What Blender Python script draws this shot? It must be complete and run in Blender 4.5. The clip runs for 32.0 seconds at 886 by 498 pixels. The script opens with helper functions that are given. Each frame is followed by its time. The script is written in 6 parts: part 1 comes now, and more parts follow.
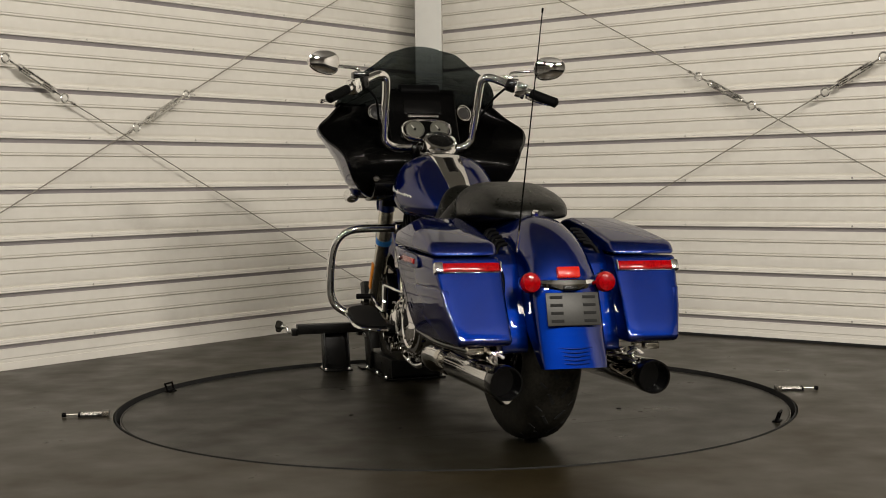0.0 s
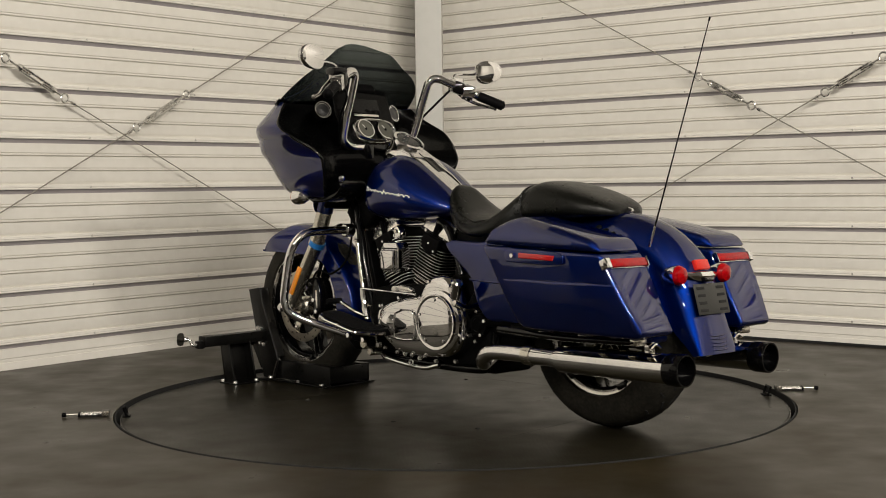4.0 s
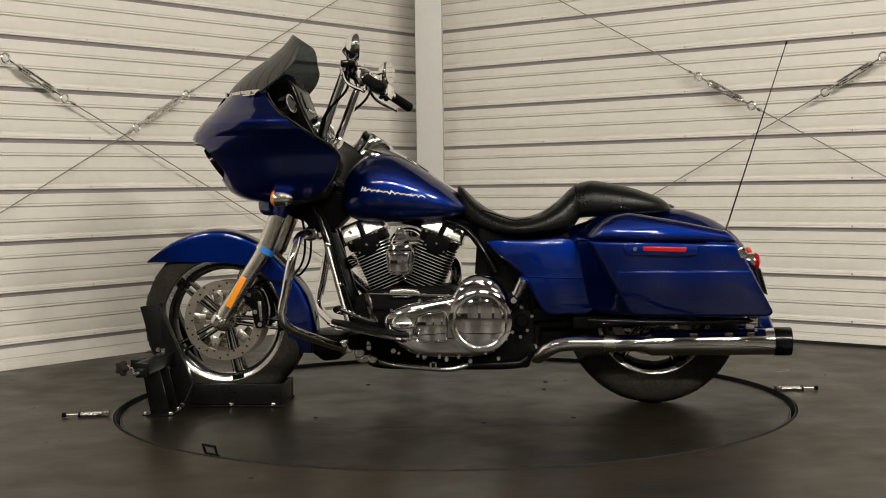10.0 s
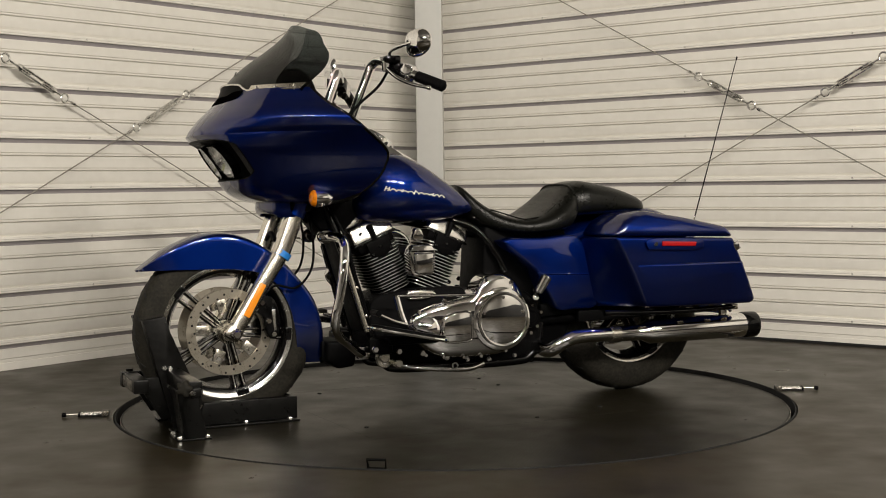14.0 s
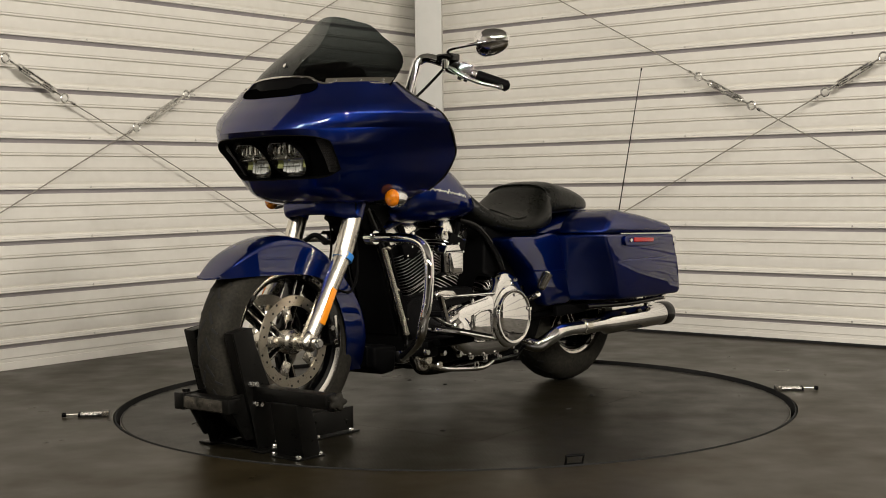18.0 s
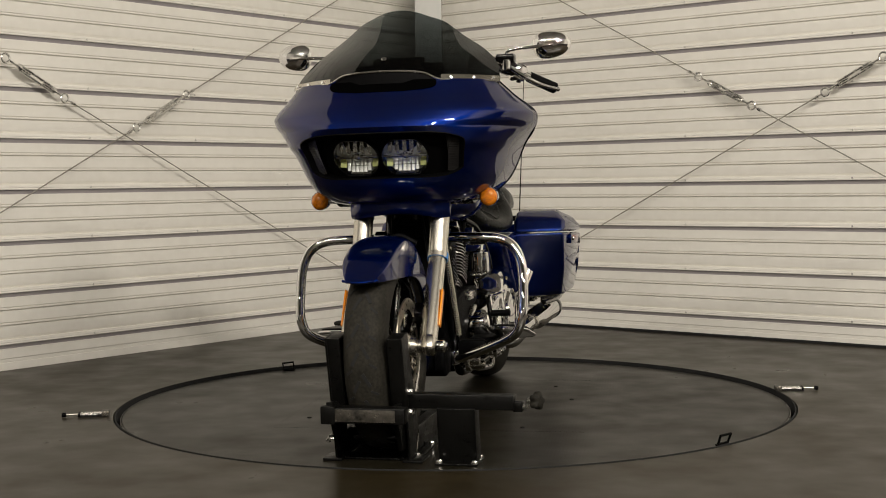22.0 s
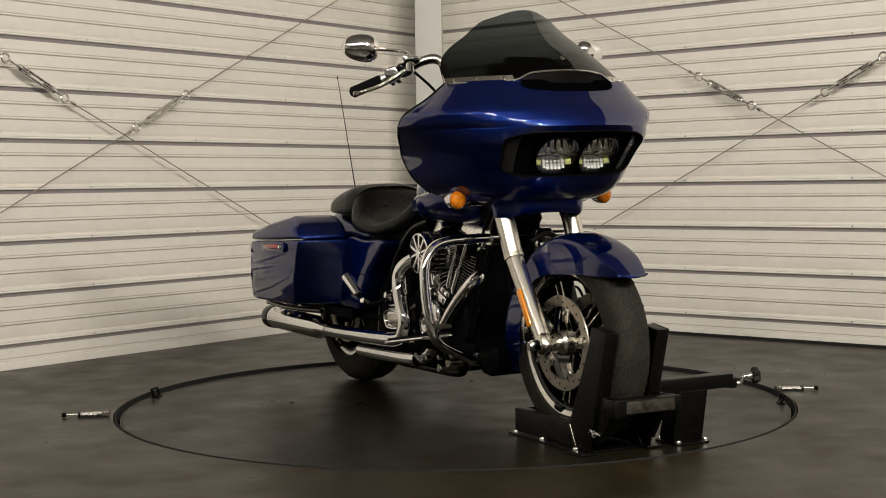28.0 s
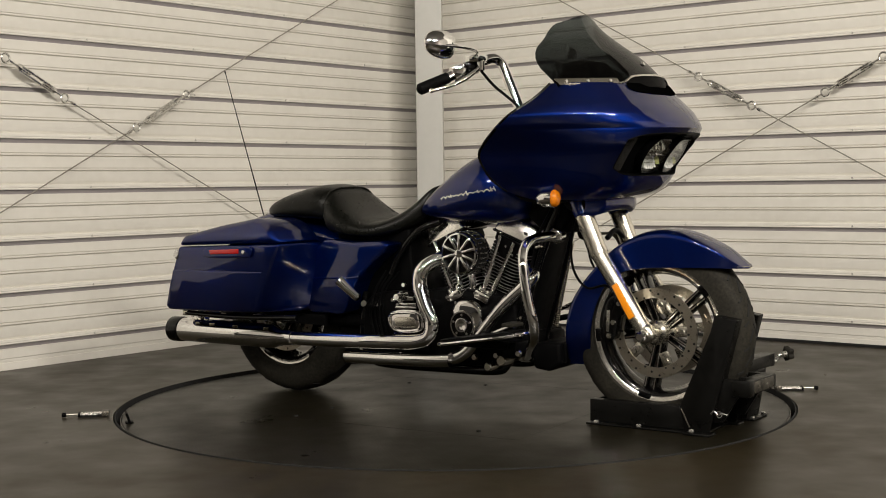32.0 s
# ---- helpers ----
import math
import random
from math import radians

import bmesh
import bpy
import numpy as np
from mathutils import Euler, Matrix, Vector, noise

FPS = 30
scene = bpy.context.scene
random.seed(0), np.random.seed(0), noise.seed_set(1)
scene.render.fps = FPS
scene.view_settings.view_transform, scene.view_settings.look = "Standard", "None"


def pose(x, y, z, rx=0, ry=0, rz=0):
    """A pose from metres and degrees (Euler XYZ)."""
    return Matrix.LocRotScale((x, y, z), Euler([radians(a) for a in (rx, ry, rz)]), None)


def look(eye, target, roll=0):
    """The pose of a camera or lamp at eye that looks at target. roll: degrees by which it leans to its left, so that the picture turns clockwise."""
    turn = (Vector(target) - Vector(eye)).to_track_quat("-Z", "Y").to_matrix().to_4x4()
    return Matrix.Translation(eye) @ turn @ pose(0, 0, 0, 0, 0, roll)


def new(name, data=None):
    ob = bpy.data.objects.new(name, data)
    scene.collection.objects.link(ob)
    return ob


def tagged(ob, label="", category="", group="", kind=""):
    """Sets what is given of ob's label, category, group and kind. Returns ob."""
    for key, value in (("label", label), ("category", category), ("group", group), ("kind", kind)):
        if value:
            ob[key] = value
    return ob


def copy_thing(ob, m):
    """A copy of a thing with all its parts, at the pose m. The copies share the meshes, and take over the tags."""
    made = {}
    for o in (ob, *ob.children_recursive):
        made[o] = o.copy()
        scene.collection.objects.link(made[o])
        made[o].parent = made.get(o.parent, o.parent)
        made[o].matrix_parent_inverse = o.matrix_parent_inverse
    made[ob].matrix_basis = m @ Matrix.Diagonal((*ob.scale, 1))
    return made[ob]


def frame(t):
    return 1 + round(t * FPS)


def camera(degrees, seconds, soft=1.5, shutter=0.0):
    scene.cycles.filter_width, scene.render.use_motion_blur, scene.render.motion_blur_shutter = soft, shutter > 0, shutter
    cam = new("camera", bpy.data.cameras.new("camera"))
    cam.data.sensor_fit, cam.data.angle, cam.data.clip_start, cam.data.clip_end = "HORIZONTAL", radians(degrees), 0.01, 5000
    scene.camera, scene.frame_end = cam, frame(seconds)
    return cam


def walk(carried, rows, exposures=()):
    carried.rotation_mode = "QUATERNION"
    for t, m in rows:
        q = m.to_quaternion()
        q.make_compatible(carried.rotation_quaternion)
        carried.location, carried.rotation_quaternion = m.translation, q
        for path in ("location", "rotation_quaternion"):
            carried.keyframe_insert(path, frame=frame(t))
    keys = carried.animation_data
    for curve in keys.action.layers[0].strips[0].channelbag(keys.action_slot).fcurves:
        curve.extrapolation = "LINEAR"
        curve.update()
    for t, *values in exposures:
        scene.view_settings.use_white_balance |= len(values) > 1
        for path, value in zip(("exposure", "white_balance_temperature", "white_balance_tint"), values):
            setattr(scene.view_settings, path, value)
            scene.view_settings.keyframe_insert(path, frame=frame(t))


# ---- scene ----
# ---------------------------------------------------------------- camera
cam = camera(36.62, 32.0, 1.0)
EYE = (0.0, -5.07, 0.8243)
VIEW = look(EYE, (-0.0362, -0.0761, 0.5802), -0.777)
EXPOSURE = [(0.0, -0.05), (3.0, 0.0), (6.0, 0.08), (9.0, 0.04), (12.0, -0.02), (14.5, 0.03), (18.0, 0.08), (21.0, 0.0), (24.0, -0.10), (28.0, -0.02), (32.0, 0.03)]
walk(cam, [(0.0, VIEW), (32.0, VIEW)], EXPOSURE)

# ---------------------------------------------------------------- world and lamps
world = bpy.data.worlds.new("hall_air")
scene.world = world
world.use_nodes = True
world.node_tree.nodes["Background"].inputs["Color"].default_value = (0.9, 0.85, 0.75, 1)
world.node_tree.nodes["Background"].inputs["Strength"].default_value = 0.02

CEILING = 4.6
HALL_END = -15.0
LAMP_SPOTS = [(x, -5.6) for x in (-4.0, -2.0, 0.0, 2.0, 4.0)]
LAMP_Z = CEILING - 0.75
LAMP_TILT = 62.0


# second row, unseen, added to brighten the hall that the chrome reflects
HALL_FILL_SPOTS = [(x, -10.5) for x in (-3.6, 0.0, 3.6)]


def batten_light(x, y, power, tilt):
    """The tube of one batten: a long narrow light facing down, tilted towards the stage."""
    data = bpy.data.lights.new("batten_light", "AREA")
    data.shape, data.size, data.size_y, data.energy = "RECTANGLE", 1.2, 0.12, power
    data.color = (1.0, 0.928, 0.82)
    ob = new("batten_light", data)
    ob.matrix_basis = pose(x, y, LAMP_Z, tilt, 0, 0)
    return ob


for lx, ly in LAMP_SPOTS:
    batten_light(lx, ly, {-4.0: 100, -2.0: 68, 0.0: 84, 2.0: 178, 4.0: 262}[lx], LAMP_TILT)
for lx, ly in HALL_FILL_SPOTS:
    batten_light(lx, ly, 130, 0.0)


# ---------------------------------------------------------------- materials
def mat(name, color, rough=0.5, metal=0.0, coat=0.0, coat_rough=0.05, noise_scale=0.0, noise_mix=0.0,
        dark=(0, 0, 0), bump=0.0, bump_scale=200.0, rough_var=0.0, emission=None, power=0.0, spec=None):
    """A principled surface with grain at two sizes."""
    m = bpy.data.materials.new(name)
    m.use_nodes = True
    nt = m.node_tree
    b = nt.nodes["Principled BSDF"]
    b.inputs["Base Color"].default_value = (*color, 1)
    b.inputs["Roughness"].default_value = rough
    b.inputs["Metallic"].default_value = metal
    b.inputs["Coat Weight"].default_value = coat
    b.inputs["Coat Roughness"].default_value = coat_rough
    if spec is not None:
        b.inputs["Specular IOR Level"].default_value = spec
    if emission:
        b.inputs["Emission Color"].default_value = (*emission, 1)
        b.inputs["Emission Strength"].default_value = power
    geo = nt.nodes.new("ShaderNodeTexCoord")
    if noise_mix > 0 or rough_var > 0:
        n1 = nt.nodes.new("ShaderNodeTexNoise")
        n1.inputs["Scale"].default_value = noise_scale
        n1.inputs["Detail"].default_value = 6
        n1.inputs["Roughness"].default_value = 0.62
        nt.links.new(geo.outputs["Object"], n1.inputs["Vector"])
        n2 = nt.nodes.new("ShaderNodeTexNoise")
        n2.inputs["Scale"].default_value = noise_scale * 9.0
        n2.inputs["Detail"].default_value = 3
        nt.links.new(geo.outputs["Object"], n2.inputs["Vector"])
        mul = nt.nodes.new("ShaderNodeMath")
        mul.operation = "MULTIPLY"
        nt.links.new(n1.outputs["Fac"], mul.inputs[0])
        nt.links.new(n2.outputs["Fac"], mul.inputs[1])
        if noise_mix > 0:
            ramp = nt.nodes.new("ShaderNodeMapRange")
            ramp.inputs["From Min"].default_value = 0.12
            ramp.inputs["From Max"].default_value = 0.40
            ramp.inputs["To Min"].default_value = 0.0
            ramp.inputs["To Max"].default_value = noise_mix
            nt.links.new(mul.outputs[0], ramp.inputs["Value"])
            mix = nt.nodes.new("ShaderNodeMix")
            mix.data_type = "RGBA"
            mix.inputs["A"].default_value = (*color, 1)
            mix.inputs["B"].default_value = (*dark, 1)
            nt.links.new(ramp.outputs[0], mix.inputs["Factor"])
            nt.links.new(mix.outputs["Result"], b.inputs["Base Color"])
        if rough_var > 0:
            rr = nt.nodes.new("ShaderNodeMapRange")
            rr.inputs["From Min"].default_value = 0.12
            rr.inputs["From Max"].default_value = 0.42
            rr.inputs["To Min"].default_value = max(0.02, rough - rough_var)
            rr.inputs["To Max"].default_value = min(1.0, rough + rough_var)
            nt.links.new(mul.outputs[0], rr.inputs["Value"])
            nt.links.new(rr.outputs[0], b.inputs["Roughness"])
    if bump > 0:
        n3 = nt.nodes.new("ShaderNodeTexNoise")
        n3.inputs["Scale"].default_value = bump_scale
        n3.inputs["Detail"].default_value = 4
        nt.links.new(geo.outputs["Object"], n3.inputs["Vector"])
        bp = nt.nodes.new("ShaderNodeBump")
        bp.inputs["Strength"].default_value = bump
        bp.inputs["Distance"].default_value = 0.002
        nt.links.new(n3.outputs["Fac"], bp.inputs["Height"])
        nt.links.new(bp.outputs[0], b.inputs["Normal"])
    return m


def flake_paint(name, color, deep):
    """Metallic paint under clear coat: fine flakes over a slow change of tone."""
    m = mat(name, color, 0.475, 1.0, 1.0, 0.015)
    nt = m.node_tree
    b = nt.nodes["Principled BSDF"]
    b.inputs["Coat IOR"].default_value = 1.62
    b.inputs["Specular Tint"].default_value = (0.06, 0.10, 0.35, 1)
    tc = nt.nodes.new("ShaderNodeTexCoord")
    v = nt.nodes.new("ShaderNodeTexVoronoi")
    v.inputs["Scale"].default_value = 1400
    nt.links.new(tc.outputs["Object"], v.inputs["Vector"])
    n = nt.nodes.new("ShaderNodeTexNoise")
    n.inputs["Scale"].default_value = 5
    nt.links.new(tc.outputs["Object"], n.inputs["Vector"])
    add = nt.nodes.new("ShaderNodeMath")
    add.operation = "MULTIPLY_ADD"
    add.inputs[1].default_value = 0.35
    nt.links.new(v.outputs["Distance"], add.inputs[0])
    nt.links.new(n.outputs["Fac"], add.inputs[2])
    mix = nt.nodes.new("ShaderNodeMix")
    mix.data_type = "RGBA"
    mix.inputs["A"].default_value = (*deep, 1)
    mix.inputs["B"].default_value = (*color, 1)
    nt.links.new(add.outputs[0], mix.inputs["Factor"])
    nt.links.new(mix.outputs["Result"], b.inputs["Base Color"])
    return m


def tinted_glass(name, tint, gloss=0.04, rough=0.02, low=None):
    """Thin pane: light passes straight through, tinted, with a mirror gloss on top."""
    m = bpy.data.materials.new(name)
    m.use_nodes = True
    nt = m.node_tree
    nt.nodes.clear()
    out = nt.nodes.new("ShaderNodeOutputMaterial")
    tr = nt.nodes.new("ShaderNodeBsdfTransparent")
    tr.inputs["Color"].default_value = (*tint, 1)
    if low:
        # deeper tint towards the foot: (colour, height of full depth, height of none)
        tc = nt.nodes.new("ShaderNodeTexCoord")
        sep = nt.nodes.new("ShaderNodeSeparateXYZ")
        nt.links.new(tc.outputs["Object"], sep.inputs[0])
        rg = nt.nodes.new("ShaderNodeMapRange")
        rg.inputs["From Min"].default_value = low[1]
        rg.inputs["From Max"].default_value = low[2]
        nt.links.new(sep.outputs["Z"], rg.inputs["Value"])
        cm = nt.nodes.new("ShaderNodeMix")
        cm.data_type = "RGBA"
        cm.inputs["A"].default_value = (*low[0], 1)
        cm.inputs["B"].default_value = (*tint, 1)
        nt.links.new(rg.outputs[0], cm.inputs["Factor"])
        nt.links.new(cm.outputs["Result"], tr.inputs["Color"])
    gl = nt.nodes.new("ShaderNodeBsdfGlossy")
    gl.inputs["Roughness"].default_value = rough
    lw = nt.nodes.new("ShaderNodeLayerWeight")
    lw.inputs["Blend"].default_value = 0.5
    pw = nt.nodes.new("ShaderNodeMath")
    pw.operation = "POWER"
    pw.inputs[1].default_value = 3.5
    nt.links.new(lw.outputs["Facing"], pw.inputs[0])
    fr = nt.nodes.new("ShaderNodeMath")
    fr.operation = "MULTIPLY_ADD"
    fr.inputs[1].default_value = 0.55
    fr.inputs[2].default_value = gloss
    nt.links.new(pw.outputs[0], fr.inputs[0])
    mix = nt.nodes.new("ShaderNodeMixShader")
    nt.links.new(fr.outputs[0], mix.inputs[0])
    nt.links.new(tr.outputs[0], mix.inputs[1])
    nt.links.new(gl.outputs[0], mix.inputs[2])
    nt.links.new(mix.outputs[0], out.inputs["Surface"])
    return m


M_BLUE = flake_paint("blue_metallic_paint", (0.0008, 0.016, 0.150), (0.0004, 0.0045, 0.060))
M_CHROME = mat("chrome", (0.82, 0.81, 0.80), 0.035, 1.0, noise_scale=5, rough_var=0.012)
M_STEEL = mat("satin_steel", (0.68, 0.645, 0.57), 0.25, 1.0, noise_scale=40, rough_var=0.012)
M_ALU = mat("machined_aluminium", (0.78, 0.76, 0.72), 0.22, 1.0, noise_scale=30, rough_var=0.08)
M_FIN = mat("machined_fin_edge", (0.90, 0.88, 0.86), 0.34, 1.0, noise_scale=40, rough_var=0.08)
M_SATIN = mat("satin_chrome", (0.84, 0.82, 0.78), 0.20, 1.0, noise_scale=26, rough_var=0.08, bump=0.12, bump_scale=60)
M_REFLECT = mat("lamp_reflector", (0.92, 0.92, 0.89), 0.22, 0.25)
M_LEMON = mat("lemon_reflector", (0.72, 0.74, 0.30), 0.25, 0.3)
M_DISC = mat("brake_disc_steel", (0.46, 0.42, 0.35), 0.36, 1.0, noise_scale=60, rough_var=0.12)
M_GLOSS = mat("gloss_black", (0.0014, 0.0014, 0.0016), 0.16, 0, 0.30, 0.04, spec=0.2)
M_VENT_DARK = mat("vent_darkness_black", (0.0012, 0.0012, 0.0012), 0.95, noise_scale=60, noise_mix=0.5, dark=(0.0006, 0.0006, 0.0006), spec=0.0)
M_INNER = mat("moulded_black", (0.0014, 0.0014, 0.0014), 0.20, 0, 0.06, 0.05, spec=0.06)
M_BLACK = mat("satin_black", (0.0024, 0.0024, 0.0026), 0.48, noise_scale=30, rough_var=0.1, spec=0.04)
M_WRINKLE = mat("wrinkle_black", (0.0035, 0.0035, 0.0037), 0.5, bump=0.5, bump_scale=700, spec=0.04)
M_POWDER = mat("powder_coated_black", (0.0022, 0.0022, 0.0020), 0.36, noise_scale=9, noise_mix=0.5, dark=(0.006, 0.0056, 0.005),
               rough_var=0.1, bump=0.12, bump_scale=500, spec=0.20)
M_RUBBER = mat("tyre_rubber", (0.014, 0.0133, 0.0115), 0.60, noise_scale=12, noise_mix=0.8, dark=(0.036, 0.033, 0.026),
               bump=0.2, bump_scale=260, spec=0.08)
M_LEATHER = mat("black_leather", (0.0034, 0.0036, 0.0028), 0.33, noise_scale=10, rough_var=0.08, bump=0.30, bump_scale=420, spec=0.24)
M_AMBER = mat("amber_lens", (0.80, 0.25, 0.006), 0.10, 0, 1.0, 0.02, noise_scale=95, noise_mix=1.0, dark=(0.28, 0.055, 0.0), bump=0.3, bump_scale=160)
M_AMBER_FLAT = mat("amber_reflector", (0.90, 0.30, 0.01), 0.3, 0, 0.6)
M_RED = mat("red_lens", (0.42, 0.001, 0.003), 0.10, 0, 0.15, 0.02, noise_scale=110, noise_mix=1.0, dark=(0.12, 0.0, 0.002), spec=0.3)
M_SIDE_RED = mat("side_reflector", (0.42, 0.006, 0.008), 0.22, 0, 0.8, noise_scale=90, noise_mix=0.4, dark=(0.3, 0.01, 0.01))
M_ORANGE_RED = mat("red_reflector", (0.56, 0.018, 0.008), 0.25, 0, 0.3, noise_scale=160, noise_mix=0.5, dark=(0.45, 0.008, 0.004), spec=0.3)
M_LENS = tinted_glass("clear_lens", (0.93, 0.94, 0.94))
M_SMOKE = tinted_glass("smoked_shield", (0.385, 0.415, 0.42), 0.035, 0.02, ((0.125, 0.137, 0.140), 1.19, 1.40))
M_ZIP = mat("blue_cable_tie", (0.02, 0.20, 0.60), 0.4)
M_DARKPLASTIC = mat("dark_plastic", (0.02, 0.02, 0.021), 0.3)
M_SCREEN = mat("dark_screen", (0.003, 0.003, 0.003), 0.10, spec=0.2)
M_PLATE = mat("grey_plate", (0.035, 0.035, 0.033), 0.45, 0.2, noise_scale=14, noise_mix=0.3, dark=(0.02, 0.02, 0.018))
M_DIAL = mat("dial_face", (0.12, 0.12, 0.10), 0.38, 0.5, noise_scale=80, noise_mix=0.4, dark=(0.05, 0.05, 0.045))
M_WHITE = mat("pale_print", (0.75, 0.74, 0.70), 0.5)
M_WALL = mat("white_siding", (0.83, 0.805, 0.75), 0.36, noise_scale=2.2, noise_mix=0.22, dark=(0.60, 0.57, 0.51), rough_var=0.08)
# siding darkened for the rib undercuts: shade put into the colour
M_UNDERCUT_SHADE = mat("violet_grey_undercut_shade", (0.36, 0.335, 0.345), 0.5, noise_scale=3, noise_mix=0.4, dark=(0.27, 0.25, 0.26))
M_COLUMN = mat("primed_steel_column", (0.60, 0.595, 0.57), 0.5, noise_scale=3, noise_mix=0.25, dark=(0.50, 0.50, 0.48))
M_HALL = mat("hall_wall", (0.55, 0.53, 0.49), 0.7, noise_scale=1.2, noise_mix=0.4, dark=(0.42, 0.40, 0.37))
M_PANEL_SLATS = mat("grey_panel_slats", (0.30, 0.29, 0.27), 0.5, noise_scale=2, noise_mix=0.4, dark=(0.22, 0.213, 0.2))
M_DARK_BAND = mat("dark_wall_band", (0.012, 0.0115, 0.011), 0.6, noise_scale=2.0, noise_mix=0.5, dark=(0.022, 0.02, 0.018))
M_ROOF = mat("roof_deck", (0.15, 0.145, 0.135), 0.7, noise_scale=1.2, noise_mix=0.4, dark=(0.10, 0.096, 0.09))
M_SHADE = mat("lamp_shade_metal", (0.05, 0.05, 0.048), 0.5, noise_scale=8, rough_var=0.08)
M_CABLE = mat("galvanised_wire", (0.40, 0.38, 0.34), 0.42, 0.9, noise_scale=60, rough_var=0.1)
M_MESH = mat("dark_wire_mesh", (0.13, 0.125, 0.12), 0.45, 0.9, noise_scale=60, rough_var=0.1)
M_ZINC = mat("zinc_plated", (0.72, 0.71, 0.68), 0.28, 1.0, noise_scale=40, rough_var=0.12)
M_EDGE = mat("worn_edge_steel", (0.22, 0.20, 0.17), 0.35, 0.8, noise_scale=5, noise_mix=1.0, dark=(0.01, 0.01, 0.009), rough_var=0.15)
M_GAP = mat("dark_pit", (0.008, 0.008, 0.008), 0.9)


def floor_material(name, base, stain, rough):
    m = mat(name, base, rough, noise_scale=0.55, noise_mix=0.8, dark=stain, rough_var=0.10, bump=0.05, bump_scale=90, spec=0.20)
    return m


M_FLOOR = floor_material("dark_sealed_concrete", (0.0155, 0.0118, 0.0056), (0.0265, 0.0198, 0.0094), 0.36)


def turntable_material():
    """Dark rubber sheet with a fine raised grid."""
    m = mat("turntable_rubber", (0.0085, 0.0073, 0.0043), 0.36, noise_scale=0.6, noise_mix=0.6, dark=(0.0155, 0.0130, 0.0076), rough_var=0.10, spec=0.15)
    nt = m.node_tree
    tc = nt.nodes.new("ShaderNodeTexCoord")
    v = nt.nodes.new("ShaderNodeTexVoronoi")
    v.inputs["Scale"].default_value = 90
    v.inputs["Randomness"].default_value = 0.0
    nt.links.new(tc.outputs["Object"], v.inputs["Vector"])
    bp = nt.nodes.new("ShaderNodeBump")
    bp.inputs["Strength"].default_value = 0.25
    bp.inputs["Distance"].default_value = 0.0015
    nt.links.new(v.outputs["Distance"], bp.inputs["Height"])
    nt.links.new(bp.outputs[0], nt.nodes["Principled BSDF"].inputs["Normal"])
    return m


M_DISCTOP = turntable_material()


# ---------------------------------------------------------------- mesh helpers
def link_mesh(name, bm, material, sharp=38):
    bmesh.ops.recalc_face_normals(bm, faces=bm.faces)
    lim = radians(sharp)
    for f in bm.faces:
        f.smooth = True
    for e in bm.edges:
        if len(e.link_faces) == 2 and e.calc_face_angle(0.0) > lim:
            e.smooth = False
    me = bpy.data.meshes.new(name)
    bm.to_mesh(me)
    bm.free()
    mats = material if isinstance(material, (list, tuple)) else [material]
    for mm in mats:
        me.materials.append(mm)
    return me


def part(name, bm, material, parent, label="", sharp=38):
    ob = new(name, link_mesh(name, bm, material, sharp))
    ob.parent = parent
    if label:
        tagged(ob, label)
    return ob


def thing(name, label, category, group="", kind=""):
    ob = new(name)
    ob.empty_display_size = 0.1
    return tagged(ob, label, category, group, kind)


def frame_to(p, d):
    """A pose at p whose z axis points along d."""
    q = Vector(d).normalized().to_track_quat("Z", "Y")
    return Matrix.Translation(Vector(p)) @ q.to_matrix().to_4x4()


def box(c, s, bev=0.0, m=None, seg=2):
    bm = bmesh.new()
    bmesh.ops.create_cube(bm, size=1.0)
    for v in bm.verts:
        v.co = Vector((v.co.x * s[0], v.co.y * s[1], v.co.z * s[2]))
    if bev > 0:
        bmesh.ops.bevel(bm, geom=bm.edges[:], offset=min(bev, 0.49 * min(s)), segments=seg, profile=0.5, affect="EDGES")
    mm = Matrix.Translation(Vector(c)) @ (m if m is not None else Matrix.Identity(4))
    bm.transform(mm)
    return bm


def lathe(prof, m, seg=32, closed=False):
    """Turns (radius, height) pairs round the z axis of the pose m."""
    bm = bmesh.new()
    rings = []
    for r, h in prof:
        if r < 1e-6:
            rings.append([bm.verts.new((0, 0, h))])
        else:
            rings.append([bm.verts.new((r * math.cos(2 * math.pi * k / seg), r * math.sin(2 * math.pi * k / seg), h)) for k in range(seg)])
    pairs = list(zip(rings, rings[1:]))
    if closed:
        pairs.append((rings[-1], rings[0]))
    for a, b in pairs:
        for k in range(seg):
            k2 = (k + 1) % seg
            vs = [a[k % len(a)], a[k2 % len(a)], b[k2 % len(b)], b[k % len(b)]]
            u = []
            for v in vs:
                if v not in u:
                    u.append(v)
            if len(u) >= 3:
                bm.faces.new(u)
    bm.transform(m)
    return bm


def cyl(p0, p1, r0, r1=None, seg=20, bev=0.0):
    r1 = r0 if r1 is None else r1
    p0, p1 = Vector(p0), Vector(p1)
    h = (p1 - p0).length
    b = min(bev, h * 0.3, r0 * 0.5, r1 * 0.5)
    prof = [(0, 0), (r0 - b, 0), (r0, b), (r1, h - b), (r1 - b, h), (0, h)] if b > 0 else [(0, 0), (r0, 0), (r1, h), (0, h)]
    return lathe(prof, frame_to(p0, p1 - p0), seg)


